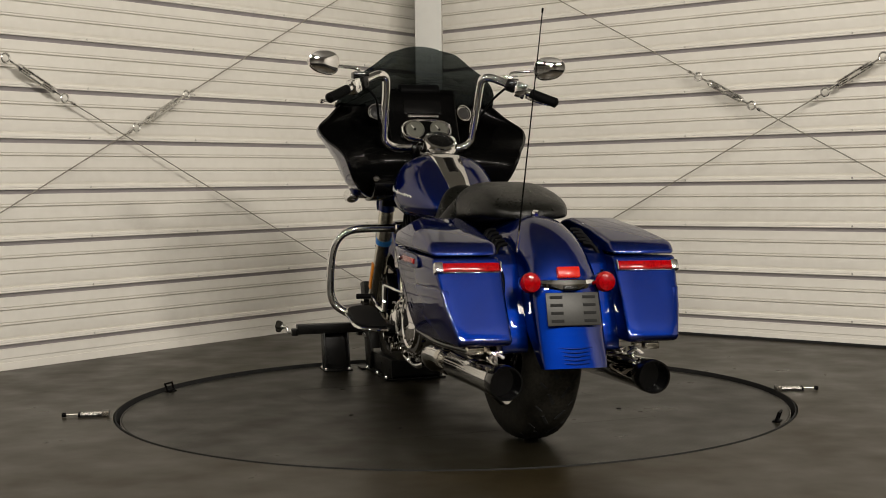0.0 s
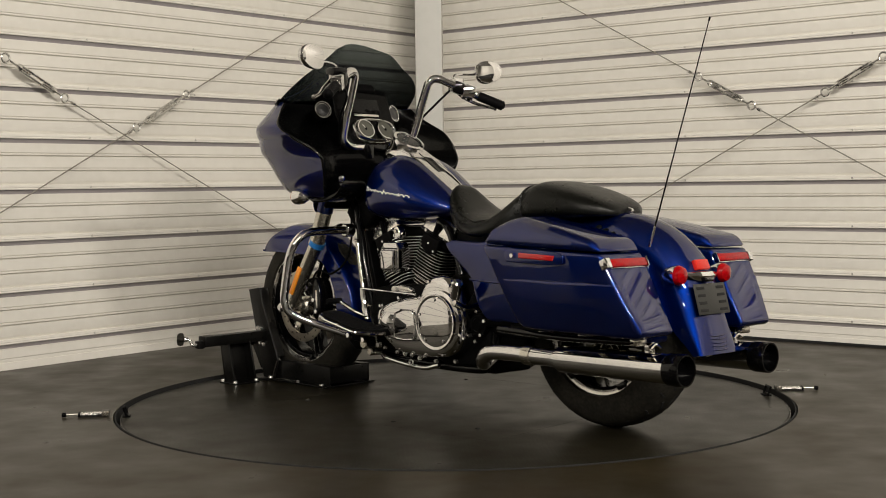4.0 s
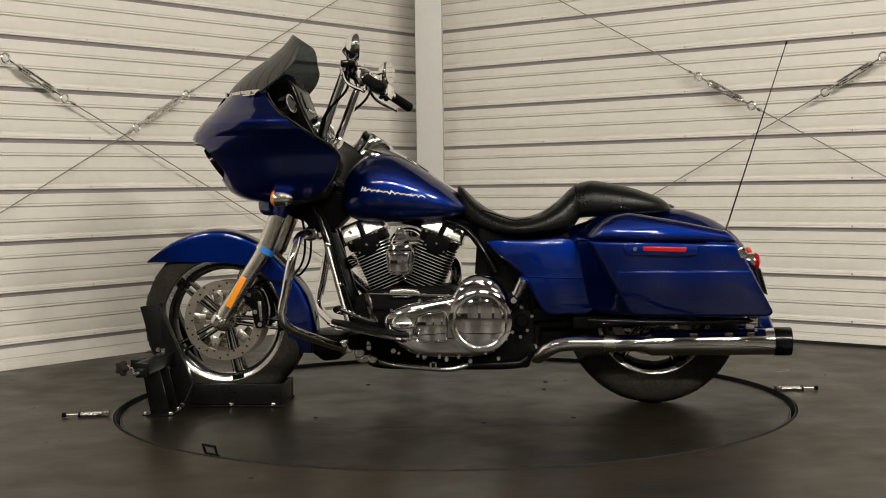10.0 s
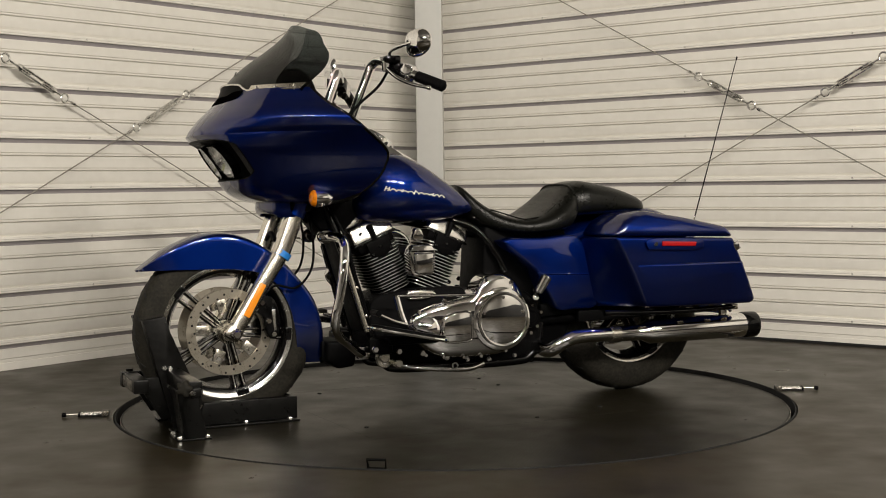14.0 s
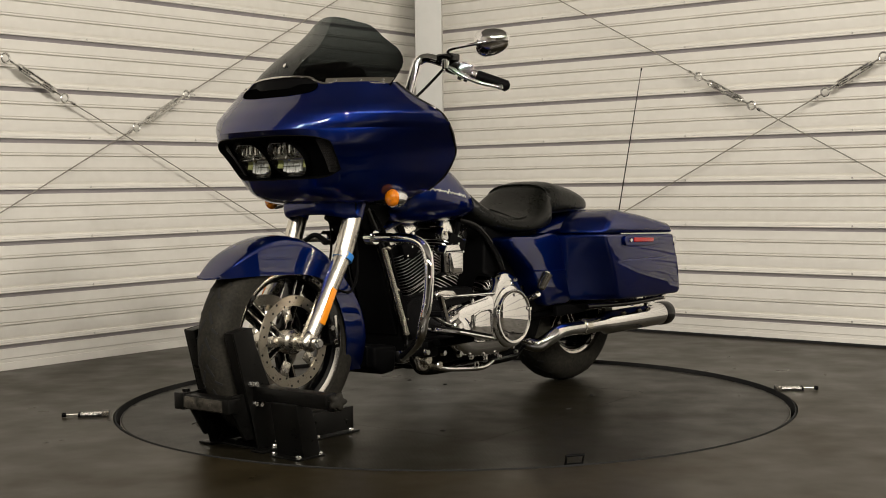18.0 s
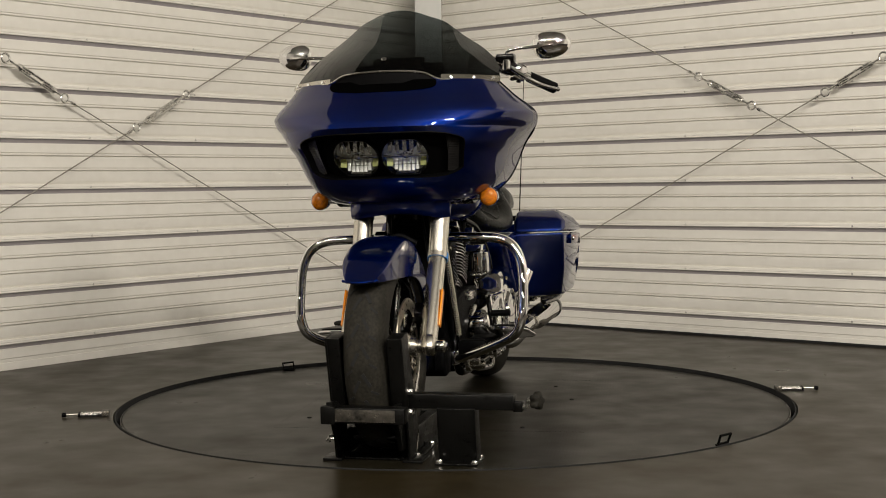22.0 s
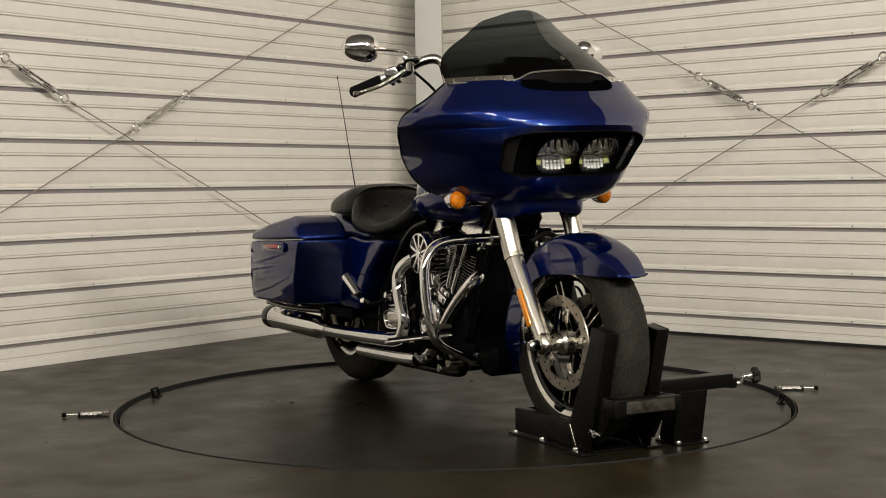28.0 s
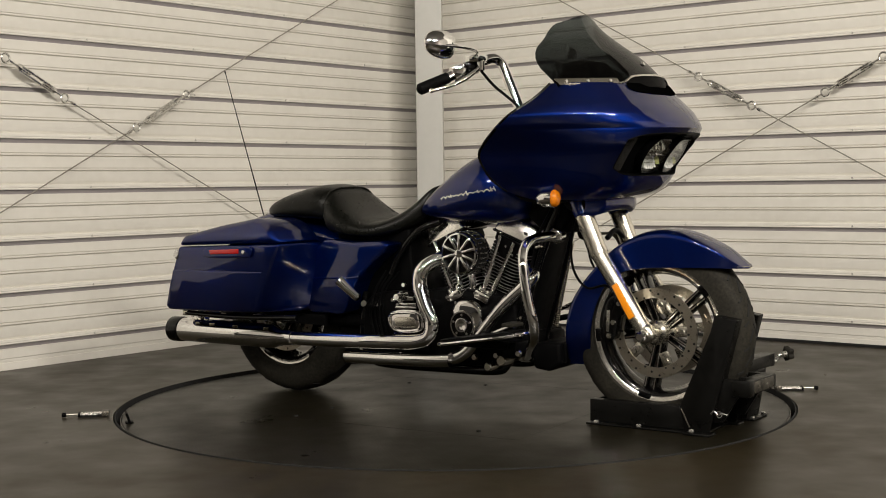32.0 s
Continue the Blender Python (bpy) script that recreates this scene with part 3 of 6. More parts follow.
def wheel(name, c, r_out, r_rim, half, discs, spoke_turn, label):
    w = part(name, lathe([(0.0, -0.095), (0.030, -0.095), (0.036, -0.075), (0.036, 0.075), (0.030, 0.095), (0.0, 0.095)], frame_to(c, Y_AXIS), 28), M_STEEL, bike, label)
    m = frame_to(c, Y_AXIS)
    part("tyre", lathe(tyre_profile(r_rim, r_out, half), m, 72, closed=True), M_RUBBER, w, "dusty black tyre", 60)
    hw = half * 0.82
    rim = [(r_rim - 0.030, -hw + 0.012), (r_rim - 0.004, -hw), (r_rim + 0.004, -hw), (r_rim + 0.004, -hw + 0.006), (r_rim - 0.020, -hw + 0.02),
           (r_rim - 0.036, 0), (r_rim - 0.020, hw - 0.02), (r_rim + 0.004, hw - 0.006), (r_rim + 0.004, hw), (r_rim - 0.004, hw), (r_rim - 0.030, hw - 0.012),
           (r_rim - 0.044, 0)]
    part("rim", lathe(rim, m, 64, closed=True), M_GLOSS, w, "black cast rim")
    for sgn in (-1, 1):
        ring = [(r_rim - 0.018, sgn * (hw - 0.005)), (r_rim - 0.004, sgn * (hw + 0.0015)), (r_rim + 0.003, sgn * (hw + 0.0015)), (r_rim + 0.003, sgn * (hw - 0.004)), (r_rim - 0.010, sgn * (hw - 0.008))]
        part("rim_lip", lathe(ring, m, 64, closed=True), M_ALU, w, "machined bright rim lip")
    for k in range(5):
        a = radians(spoke_turn + 72 * k)
        for off in (-0.017, 0.017):
            d = Vector((math.cos(a), 0, math.sin(a)))
            s = Vector((-math.sin(a), 0, math.cos(a)))
            p0, p1 = c + d * 0.035 + s * off * 0.6, c + d * (r_rim - 0.026) + s * off
            mid = (p0 + p1) / 2
            dv = (p1 - p0)
            ang = math.atan2(dv.z, dv.x)
            body = box((0, 0, 0), (dv.length, 0.046, 0.015), 0.004)
            body.transform(Matrix.Translation(mid) @ Matrix.Rotation(-ang, 4, "Y"))
            sp = part("spoke", body, M_GLOSS, w)
            for sg in (-1, 1):
                edge = box((0, sg * 0.0235, 0), (dv.length * 0.97, 0.002, 0.0045))
                edge.transform(Matrix.Translation(mid) @ Matrix.Rotation(-ang, 4, "Y"))
                part("spoke_edge", edge, M_ALU, w, "machined spoke edge")
    for k in range(5):
        a = radians(spoke_turn + 72 * k)
        for sg in (-1, 1):
            end = box((0, 0, 0), (0.026, 0.010, 0.046), 0.003)
            end.transform(Matrix.Translation(c + Vector((math.cos(a), 0, math.sin(a))) * (r_rim - 0.014) + Vector((0, sg * (hw - 0.004), 0))) @ Matrix.Rotation(-a, 4, "Y"))
            part("spoke_end", end, M_GLOSS, w)
    for y in discs:
        sg = 1 if y > 0 else -1
        dm = frame_to(c + Vector((0, y, 0)), Y_AXIS)
        part("brake_disc", lathe([(0.118, -0.0026), (0.152, -0.0026), (0.153, 0), (0.152, 0.0026), (0.118, 0.0026)], dm, 64, closed=True), M_DISC, w, "drilled steel brake disc")
        holes = [lathe([(0, 0), (0.0042, 0), (0.0042, 0.0008), (0, 0.0008)], frame_to(c + Vector((math.cos(t) * r, y + sg * 0.0024, math.sin(t) * r)), (0, sg, 0)), 8)
                 for j in range(30) for t, r in [(2 * math.pi * j / 30, (0.122, 0.133, 0.144)[j % 3])]]
        tagged(part("drill_pattern", join(*holes), M_GAP, w), kind="stuff")
        for k in range(5):
            a = radians(spoke_turn + 36 + 72 * k)
            d = Vector((math.cos(a), 0, math.sin(a)))
            tab = box((0, 0, 0), (0.052, 0.006, 0.036), 0.003)
            tab.transform(Matrix.Translation(c + d * 0.095 + Vector((0, y - sg * 0.003, 0))) @ Matrix.Rotation(-a, 4, "Y"))
            part("disc_carrier", tab, M_STEEL, w)
            part("disc_bolt", bolt(c + d * 0.100 + Vector((0, y + sg * 0.001, 0)), (0, sg, 0), 0.0085, 0.006), M_CHROME, w)
        part("disc_hub", lathe([(0, -0.03), (0.042, -0.03), (0.042, 0.004), (0.034, 0.014), (0, 0.014)], frame_to(c + Vector((0, y, 0)), (0, sg, 0)), 32), M_STEEL, w)
    return w


front_wheel = wheel("front_wheel", FRONT, 0.322, 0.238, 0.065, (0.066, -0.066), 113, "black five-spoke front wheel with twin discs")
rear_wheel = wheel("rear_wheel", REAR, 0.322, 0.212, 0.090, (-0.085,), 95, "black five-spoke rear wheel")


def tread(w, c, r, half, n):
    """Dark slanted sipes across the tread, two to a side."""
    bms = []
    for k in range(n):
        for sg in (-1, 1):
            for at, slant, wide, long, turn in ((0.24, 0.50, 0.0095, 0.044, 0.0), (0.56, 0.95, 0.0065, 0.026, 0.5)):
                a = 2 * math.pi * (k + turn + (0.25 if sg > 0 else 0)) / n
                y = sg * half * at
                # height of the tyre's crown at this offset
                cc = at ** (1 / 0.75)
                h = -0.0 + (1 - cc * cc) ** 0.31
                b = box((0, 0, 0), (long, wide, 0.004))
                b.transform(Matrix.Translation(c) @ Matrix.Rotation(-a, 4, "Y") @ Matrix.Translation((0, y, r[0] + (r[1] - r[0]) * h - 0.0016)) @ Matrix.Rotation(-sg * (0.10 if at < 0.5 else 0.43), 4, "X") @ Matrix.Rotation(sg * slant, 4, "Z"))
                bms.append(b)
    tagged(part("tread_pattern", join(*bms), M_GAP, w), kind="stuff")


tread(front_wheel, FRONT, (0.238, 0.322), 0.065, 24)
tread(rear_wheel, REAR, (0.212, 0.322), 0.090, 22)


# -- front end
def fender(name, rows, half, thick, label, crown=0.55, n=14, flare=1.0, arch=0.15, tail=0.0):
    """A mudguard: rows of outer edge (x, z), lower edge (x, z)."""
    secs = []
    ps = spline([Vector((o[0], o[1], 0)) for o, e in rows], 3)
    es = spline([Vector((e[0], e[1], 0)) for o, e in rows], 3)
    for i, (p, e) in enumerate(zip(ps, es)):
        f = i / (len(ps) - 1)
        hw = half * (0.55 + 0.45 * math.sin(min(1.0, min(f, 1 - f) / 0.20) * math.pi / 2)) if flare else half * (1 - tail * max(0.0, (f - 0.55) / 0.45) ** 1.3)
        sec = []
        for k in range(-n, n + 1):
            t = abs(k) / n
            a = t * math.pi / 2
            y = hw * math.sin(min(1.0, t / crown) * math.pi / 2) ** 0.9
            drop = (0.0 if t < crown else (t - crown) / (1 - crown))
            bow = arch * (1 - math.cos(min(1, t / crown) * math.pi / 2))
            g = bow + (1 - bow) * drop
            sec.append((p.x + (e.x - p.x) * g, math.copysign(y, k), p.y + (e.y - p.y) * g))
        secs.append(sec)
    return part(name, shell(secs, thick), M_BLUE, bike, label, 50)


ff = fender("front_fender", [((1.184, 0.538), (1.176, 0.534)), ((1.137, 0.574), (1.125, 0.536)), ((1.082, 0.612), (1.065, 0.537)), ((0.995, 0.650), (0.988, 0.536)),
                        ((0.908, 0.664), (0.905, 0.534)), ((0.822, 0.650), (0.835, 0.530)), ((0.736, 0.608), (0.752, 0.512)), ((0.672, 0.553), (0.700, 0.470)),
                        ((0.608, 0.487), (0.668, 0.415)), ((0.556, 0.411), (0.648, 0.360)), ((0.529, 0.324), (0.637, 0.300)), ((0.523, 0.250), (0.630, 0.240)),
                        ((0.525, 0.182), (0.621, 0.185))], 0.077, 0.004, "blue metallic front mudguard", 0.60)
part("fender_trim", tube([(1.17, 0.055, 0.541), (1.184, 0.0, 0.536), (1.17, -0.055, 0.541)], 0.004, 8), M_BLUE, ff)

FORK_TOP, FORK_MID, FORK_BOT = Vector((0.628, 0, 0.765)), Vector((0.700, 0, 0.587)), Vector((0.872, 0, 0.322))
for sg in (1, -1):
    yv = Vector((0, sg * 0.130, 0))
    leg = part("fork_leg", cyl(FORK_MID + yv, FORK_BOT + yv, 0.0285, 0.029, 28, 0.004), M_STEEL, bike, "satin steel fork slider")
    part("fork_cover", cyl(FORK_TOP + yv, FORK_MID + yv, 0.0320, 0.0320, 28, 0.003), M_STEEL, leg, "polished upper fork cover")
    part("fork_cap", cyl(FORK_TOP + yv + Vector((-0.004, 0, 0.012)), FORK_TOP.lerp(FORK_MID, 0.30) + yv, 0.0350, 0.0345, 28, 0.004), M_BLUE, leg, "blue painted fork cap")
    part("fork_seal", cyl(FORK_MID + yv - Vector((-0.006, 0, 0.009)), FORK_MID + yv - Vector((0.002, 0, -0.006)), 0.0330, seg=28), M_STEEL, leg)
    part("axle_clamp", box(FRONT + Vector((0.0, sg * 0.135, 0.004)), (0.062, 0.046, 0.062), 0.018, Matrix.Rotation(radians(-32), 4, "Y"), 3), M_STEEL, leg)
    part("axle_nut", join(cyl(FRONT + Vector((0, sg * 0.150, 0)), FRONT + Vector((0, sg * 0.186, 0)), 0.019, 0.019, 24, 0.004), bolt(FRONT + Vector((0, sg * 0.186, 0)), (0, sg, 0), 0.015, 0.006)), M_CHROME, leg)
    part("axle_spacer", cyl(FRONT + Vector((0, sg * 0.07, 0)), FRONT + Vector((0, sg * 0.125, 0)), 0.024, 0.022, 24), M_STEEL, leg)
    for f in (0.30, 0.44):
        q = FORK_MID.lerp(FORK_BOT, f) + yv
        part("fender_bolt", bolt(q + Vector((-0.018, -sg * 0.012, 0.012)), (0.2, sg, 0), 0.010, 0.012), M_CHROME, leg)
    a, b = Vector((0.775, sg * 0.1600, 0.482)), Vector((0.838, sg * 0.1620, 0.370))
    d = b - a
    refl = box((0, 0, 0), (d.length, 0.006, 0.024), 0.003)
    refl.transform(Matrix.Translation((a + b) / 2) @ Matrix.Rotation(math.atan2(-d.z, d.x), 4, "Y"))
    part("fork_reflector", refl, M_AMBER_FLAT, leg, "long amber reflector")
    cal = part("brake_caliper", prism(smooth_poly([(0.800, 0.412), (0.760, 0.440), (0.722, 0.420), (0.702, 0.350), (0.712, 0.292), (0.742, 0.286), (0.756, 0.320), (0.762, 0.360), (0.786, 0.380)], 3),
                                       sg * 0.040, sg * 0.112, 0.008), M_GLOSS, bike, "gloss black brake caliper")
    part("caliper_plate", prism([(0.735, 0.388), (0.728, 0.312), (0.718, 0.314), (0.722, 0.388)], sg * 0.112, sg * 0.1145, 0.002), M_ALU, cal)
    for x, z in ((0.745, 0.347), (0.768, 0.412), (0.728, 0.300), (0.792, 0.392)):
        part("caliper_bolt", bolt((x, sg * 0.111, z), (0, sg, 0), 0.011, 0.007), M_CHROME, cal)
    part("brake_line", tube([(0.775, sg * 0.10, 0.42), (0.72, sg * 0.105, 0.47), (0.64, sg * 0.10, 0.46), (0.575, sg * 0.075, 0.52), (0.56, sg * 0.06, 0.62), (0.58, sg * 0.05, 0.74)], 0.0045, 8), M_BLACK, bike, "black rubber brake hose")
part("cable_tie", lathe([(0.0325, -0.011), (0.0342, -0.011), (0.0342, 0.011), (0.0325, 0.011)], frame_to(FORK_MID + Vector((0.003, 0.130, -0.010)) + Vector((-0.004, 0, 0.006)), FORK_BOT - FORK_MID), 24, closed=True), M_ZIP, bike, "blue cable tie round a fork leg")
part("axle", cyl(FRONT + Vector((0, -0.15, 0)), FRONT + Vector((0, 0.15, 0)), 0.012, seg=16), M_STEEL, bike)
part("lower_yoke", prism([(0.690, 0.722), (0.690, 0.750), (0.60, 0.790), (0.56, 0.780), (0.60, 0.730)], -0.158, 0.158, 0.010), M_BLACK, bike)
part("yoke_cover", shell([[Vector((xf - 1.1 * y * y - 0.9 * max(0, abs(y) - 0.13), y, z + dip * math.cos(min(1.0, abs(y) / 0.14) * math.pi / 2)))
                           for y in [-0.168 + 0.336 * k / 24 for k in range(25)]] for xf, z, dip in ((0.738, 0.790, 0), (0.740, 0.770, 0), (0.740, 0.742, 0.004), (0.734, 0.722, 0.010), (0.722, 0.712, 0.014))], 0.004), M_BLUE, bike, "blue yoke cover under the fairing", 60)
part("horn_bracket", tube([(0.70, -0.06, 0.63), (0.70, 0, 0.655), (0.70, 0.06, 0.63)], 0.009, 8), M_BLACK, bike)
part("steering_neck", cyl((0.60, 0, 0.70), (0.50, 0, 0.92), 0.040, 0.036, 20), M_BLACK, bike)
part("neck_gusset", prism([(0.57, 0.70), (0.53, 0.80), (0.40, 0.79), (0.38, 0.72), (0.44, 0.66), (0.52, 0.64)], -0.075, 0.075, 0.01), M_BLACK, bike)

# -- fairing
FAIR = [(1.152, 0.850, 0.640, 0.335), (1.100, 0.903, 0.602, 0.388), (1.066, 0.939, 0.562, 0.428), (1.045, 0.958, 0.535, 0.444), (1.020, 0.978, 0.500, 0.440), (1.000, 0.990, 0.470, 0.426),
        (0.985, 0.972, 0.446, 0.412), (0.955, 0.946, 0.402, 0.384), (0.925, 0.923, 0.376, 0.366), (0.890, 0.896, 0.380, 0.352), (0.850, 0.869, 0.398, 0.334),
        (0.815, 0.848, 0.420, 0.310), (0.790, 0.820, 0.462, 0.282), (0.768, 0.770, 0.520, 0.235), (0.758, 0.715, 0.560, 0.185)]
FZ = [r[0] for r in FAIR][::-1]


def smooth_at(x, xs, ys):
    """Monotone cubic through the points (xs rising)."""
    xs, ys = np.asarray(xs, float), np.asarray(ys, float)
    h = np.diff(xs)
    d = np.diff(ys) / h
    m = np.concatenate([[d[0]], np.where(d[1:] * d[:-1] > 0, 2 * d[1:] * d[:-1] / np.where(d[1:] + d[:-1] == 0, 1, d[1:] + d[:-1]), 0.0), [d[-1]]])
    x = min(max(x, xs[0]), xs[-1])
    i = int(min(np.searchsorted(xs, x, "right") - 1, len(h) - 1))
    t = (x - xs[i]) / h[i]
    return float(ys[i] * (1 + 2 * t) * (1 - t) ** 2 + m[i] * h[i] * t * (1 - t) ** 2 + ys[i + 1] * t * t * (3 - 2 * t) + m[i + 1] * h[i] * t * t * (t - 1))


BROW = 1.000
FAIR_UP = [r for r in FAIR if r[0] >= BROW][::-1]
FAIR_LOW = [r for r in FAIR if r[0] <= BROW][::-1]


def fair_level(z):
    """Nose, rear edge and half width at height z; the nose line keeps its crease at the brow."""
    rows = FAIR_UP if z >= BROW else FAIR_LOW
    whole = FAIR[::-1]
    return [smooth_at(z, [r[0] for r in rows], [r[1] for r in rows])] + [smooth_at(z, FZ, [r[k] for r in whole]) for k in (2, 3)]


def fair_point(z, a, grow=0.0):
    """A point of the fairing's skin at height z and turn a (-1 right edge .. 0 nose .. 1 left edge)."""
    xn, xr, w = fair_level(z)
    n = 2.15 + 1.05 * min(1.0, max(0.0, (1.0 - z) / 0.05))
    t = abs(a) * math.pi / 2
    c, s = max(0.0, math.cos(t)) ** (2 / n), math.sin(t) ** (2 / n)
    return Vector((xr + (xn - xr + grow) * c, math.copysign((w + grow) * s, a), z))


WIN0, WIN1 = 0.842, 0.984


def bezel_edge(f):
    """Half turn of the headlight window, from its lower edge (0) to its upper one (1)."""
    return 0.405 - 0.020 * f


def corner_lift(f, u):
    """Rounds the window's corners."""
    return abs(u) ** 5 * (0.030 * (1 - f) ** 3 - 0.022 * f ** 4)


def build_fairing():
    """The painted skin, with the headlight window left open."""
    zs = [z for z in FZ + [FZ[0] + (FZ[-1] - FZ[0]) * k / 64 for k in range(65)] if not WIN0 - 0.008 < z < WIN1 + 0.0005]
    zs = sorted(set(zs + [WIN0 + (WIN1 - WIN0) * k / 12 for k in range(13)]))
    zs = [z for i, z in enumerate(zs) if i == 0 or z - zs[i - 1] > 5e-4]
    secs = []
    for z in zs:
        f = (z - WIN0) / (WIN1 - WIN0)
        e = bezel_edge(min(1.0, max(0.0, f)))
        inside = -1e-6 <= f <= 1 + 1e-6
        row = [(-1 + (1 - e) * k / 14, (k / 14) ** 4) for k in range(14)] + [(-e + 2 * e * k / 28, abs(-1 + k / 14)) for k in range(29)] + [(e + (1 - e) * k / 14, (1 - k / 14) ** 4) for k in range(1, 15)]
        secs.append([fair_point(z + (corner_lift(f, q if abs(a) <= e else 1.0) * (q if abs(a) > e else 1.0) if inside else 0.0), a) for a, q in row])
    bm = loft(secs, closed=False, caps=False)
    bm.faces.ensure_lookup_table()
    cols = len(secs[0]) - 1
    hole = [bm.faces[r * cols + c] for r in range(len(zs) - 1) for c in range(14, 42) if WIN0 - 1e-4 <= zs[r] and zs[r + 1] <= WIN1 + 1e-4]
    bmesh.ops.delete(bm, geom=hole, context="FACES")
    bmesh.ops.recalc_face_normals(bm, faces=bm.faces)
    bmesh.ops.solidify(bm, geom=bm.faces[:], thickness=0.005)
    return part("fairing", bm, M_BLUE, bike, "blue metallic shark-nose fairing", 30)


fairing = build_fairing()
secs = []
for f in [0.0, 0.03, 0.06] + [0.1 * k for k in range(1, 10)] + [0.94, 0.97, 1.0]:
    row = []
    for u in [-1, -0.975, -0.95] + [-0.9 + 0.1 * k for k in range(19)] + [0.95, 0.975, 1]:
        edge = min(min(f, 1 - f) / 0.05, (1 - abs(u)) / 0.04, 1.0)
        row.append(fair_point(WIN0 + (WIN1 - WIN0) * f + corner_lift(f, u), u * bezel_edge(f), 0.001 - 0.047 * edge))
    secs.append(row)
bezel = part("headlight_bezel", shell(secs, 0.003), M_BLACK, fairing, "black recessed headlight surround", 60)


def lamp_outline(r, flat, n=48):
    return [(r * math.cos(2 * math.pi * k / n), max(-flat, min(flat, r * math.sin(2 * math.pi * k / n)))) for k in range(n)]


def headlight(sg):
    """Round lamp cut flat above and below, two rows of bright cells with a bar between them."""
    m = frame_to((0.890, sg * 0.0785, 0.911), (0.82, sg * 0.06, -0.57))

    def ring(rows):
        return [[m @ Vector((x * s, y * s, h)) for x, y in lamp_outline(0.0745, 0.0665)] for s, h in rows]

    lamp = part("headlight", loft(ring([(0.955, -0.017), (0.94, -0.024)])), M_REFLECT, fairing, "clear flat-topped headlight with bright reflector cells")
    part("lamp_rim", loft(ring([(1.0, -0.030), (1.0, 0.008), (0.98, 0.009), (0.965, 0.002), (0.955, -0.022)]), caps=False), M_GLOSS, lamp, "thin black lamp rim")
    part("lens", loft(ring([(0.97, 0.003), (0.97, 0.006)])), M_LENS, lamp, "clear lens")

    def piece(name, c, s, mt, rx=0, ry=0, bev=0.002):
        bm = box((0, 0, 0), s, bev)
        bm.transform(m @ Matrix.Translation(c) @ Matrix.Rotation(radians(rx), 4, "X") @ Matrix.Rotation(radians(ry), 4, "Y"))
        part(name, bm, mt, lamp)

    def reach(x):
        return min(0.058, math.sqrt(0.0700 ** 2 - x * x) - 0.008)

    piece("lamp_divider", (0, 0.001, -0.005), (0.138, 0.009, 0.016), M_ALU)
    piece("divider_slot", (-0.038, 0.001, 0.0025), (0.036, 0.0035, 0.002), M_DARKPLASTIC, 0, 0, 0.0005)
    piece("divider_slot", (0.038, 0.001, 0.0025), (0.036, 0.0035, 0.002), M_DARKPLASTIC, 0, 0, 0.0005)
    part("lamp_bulb", lathe([(0, 0.005), (0.006, 0.004), (0.011, 0.001), (0.012, -0.006), (0, -0.006)], m @ Matrix.Translation((0, 0.001, 0.001)), 16), M_CHROME, lamp)
    for y in (0.0615, -0.0615):
        piece("lamp_lip", (0, y, -0.004), (0.070, 0.004, 0.010), M_ALU, 0, 0, 0.001)
    # upper row: hanging cups between dark ribs; lower row: brighter upright slats
    for k in range(5):
        x = -0.046 + 0.023 * k
        y1 = reach(x)
        piece("reflector_cell", (x, 0.018 + (y1 - 0.018) / 2, -0.010), (0.0150, y1 - 0.016, 0.010), M_ALU, -34, 12 * (-1) ** k, 0.003)
        piece("emitter_housing", (x, 0.0135, -0.006), (0.009, 0.007, 0.008), M_ALU, 0, 0, 0.001)
        piece("emitter", (x + 0.002, 0.020, -0.003), (0.006, 0.004, 0.004), M_CHROME, -25, 15, 0.001)
    for k in range(6):
        x = -0.034 + 0.0136 * k
        y1 = reach(x)
        piece("reflector_cell", (x, -0.009 - (y1 - 0.009) / 2, -0.010), (0.0105, y1 - 0.009, 0.010), M_REFLECT, -44, 10 * (-1) ** k, 0.002)
    piece("cell_wall", (0, -0.032, -0.006), (0.088, 0.0020, 0.008), M_ALU, 0, 0, 0.0005)
    for k in (-1, 1):
        piece("corner_reflector", (k * 0.0535, -0.026, -0.010), (0.020, 0.030, 0.006), M_LEMON, -44, -k * 14, 0.002)
    return lamp


for sg in (1, -1):
    headlight(sg)
    # mesh intake beside the lamps
    rows = [(0.862 + 0.106 * f, bezel_edge(0.14 + 0.75 * f)) for f in (0, 0.2, 0.4, 0.6, 0.8, 1.0)]
    part("side_grille", shell([[fair_point(z, sg * (e - 0.010 - 0.080 * u), -0.026) for u in (0, 0.25, 0.5, 0.75, 1)] for z, e in rows], 0.0015), M_BLACK, fairing, "black wire mesh intake")
    wires = []
    for k in range(15):
        f = k / 14
        z, e = 0.863 + 0.104 * f, bezel_edge(0.14 + 0.75 * f)
        wires.append(tube([fair_point(z + 0.0035 * (q % 2), sg * (e - 0.010 - 0.0080 * q), -0.021) for q in range(11)], 0.0013, 4, 1))
    for k in range(11):
        wires.append(tube([fair_point(0.863 + 0.104 * f, sg * (bezel_edge(0.14 + 0.75 * f) - 0.010 - 0.0080 * k), -0.021) for f in (0, 0.5, 1)], 0.0012, 4, 2))
    part("grille_mesh", join(*wires), M_MESH, fairing, "fine steel mesh")

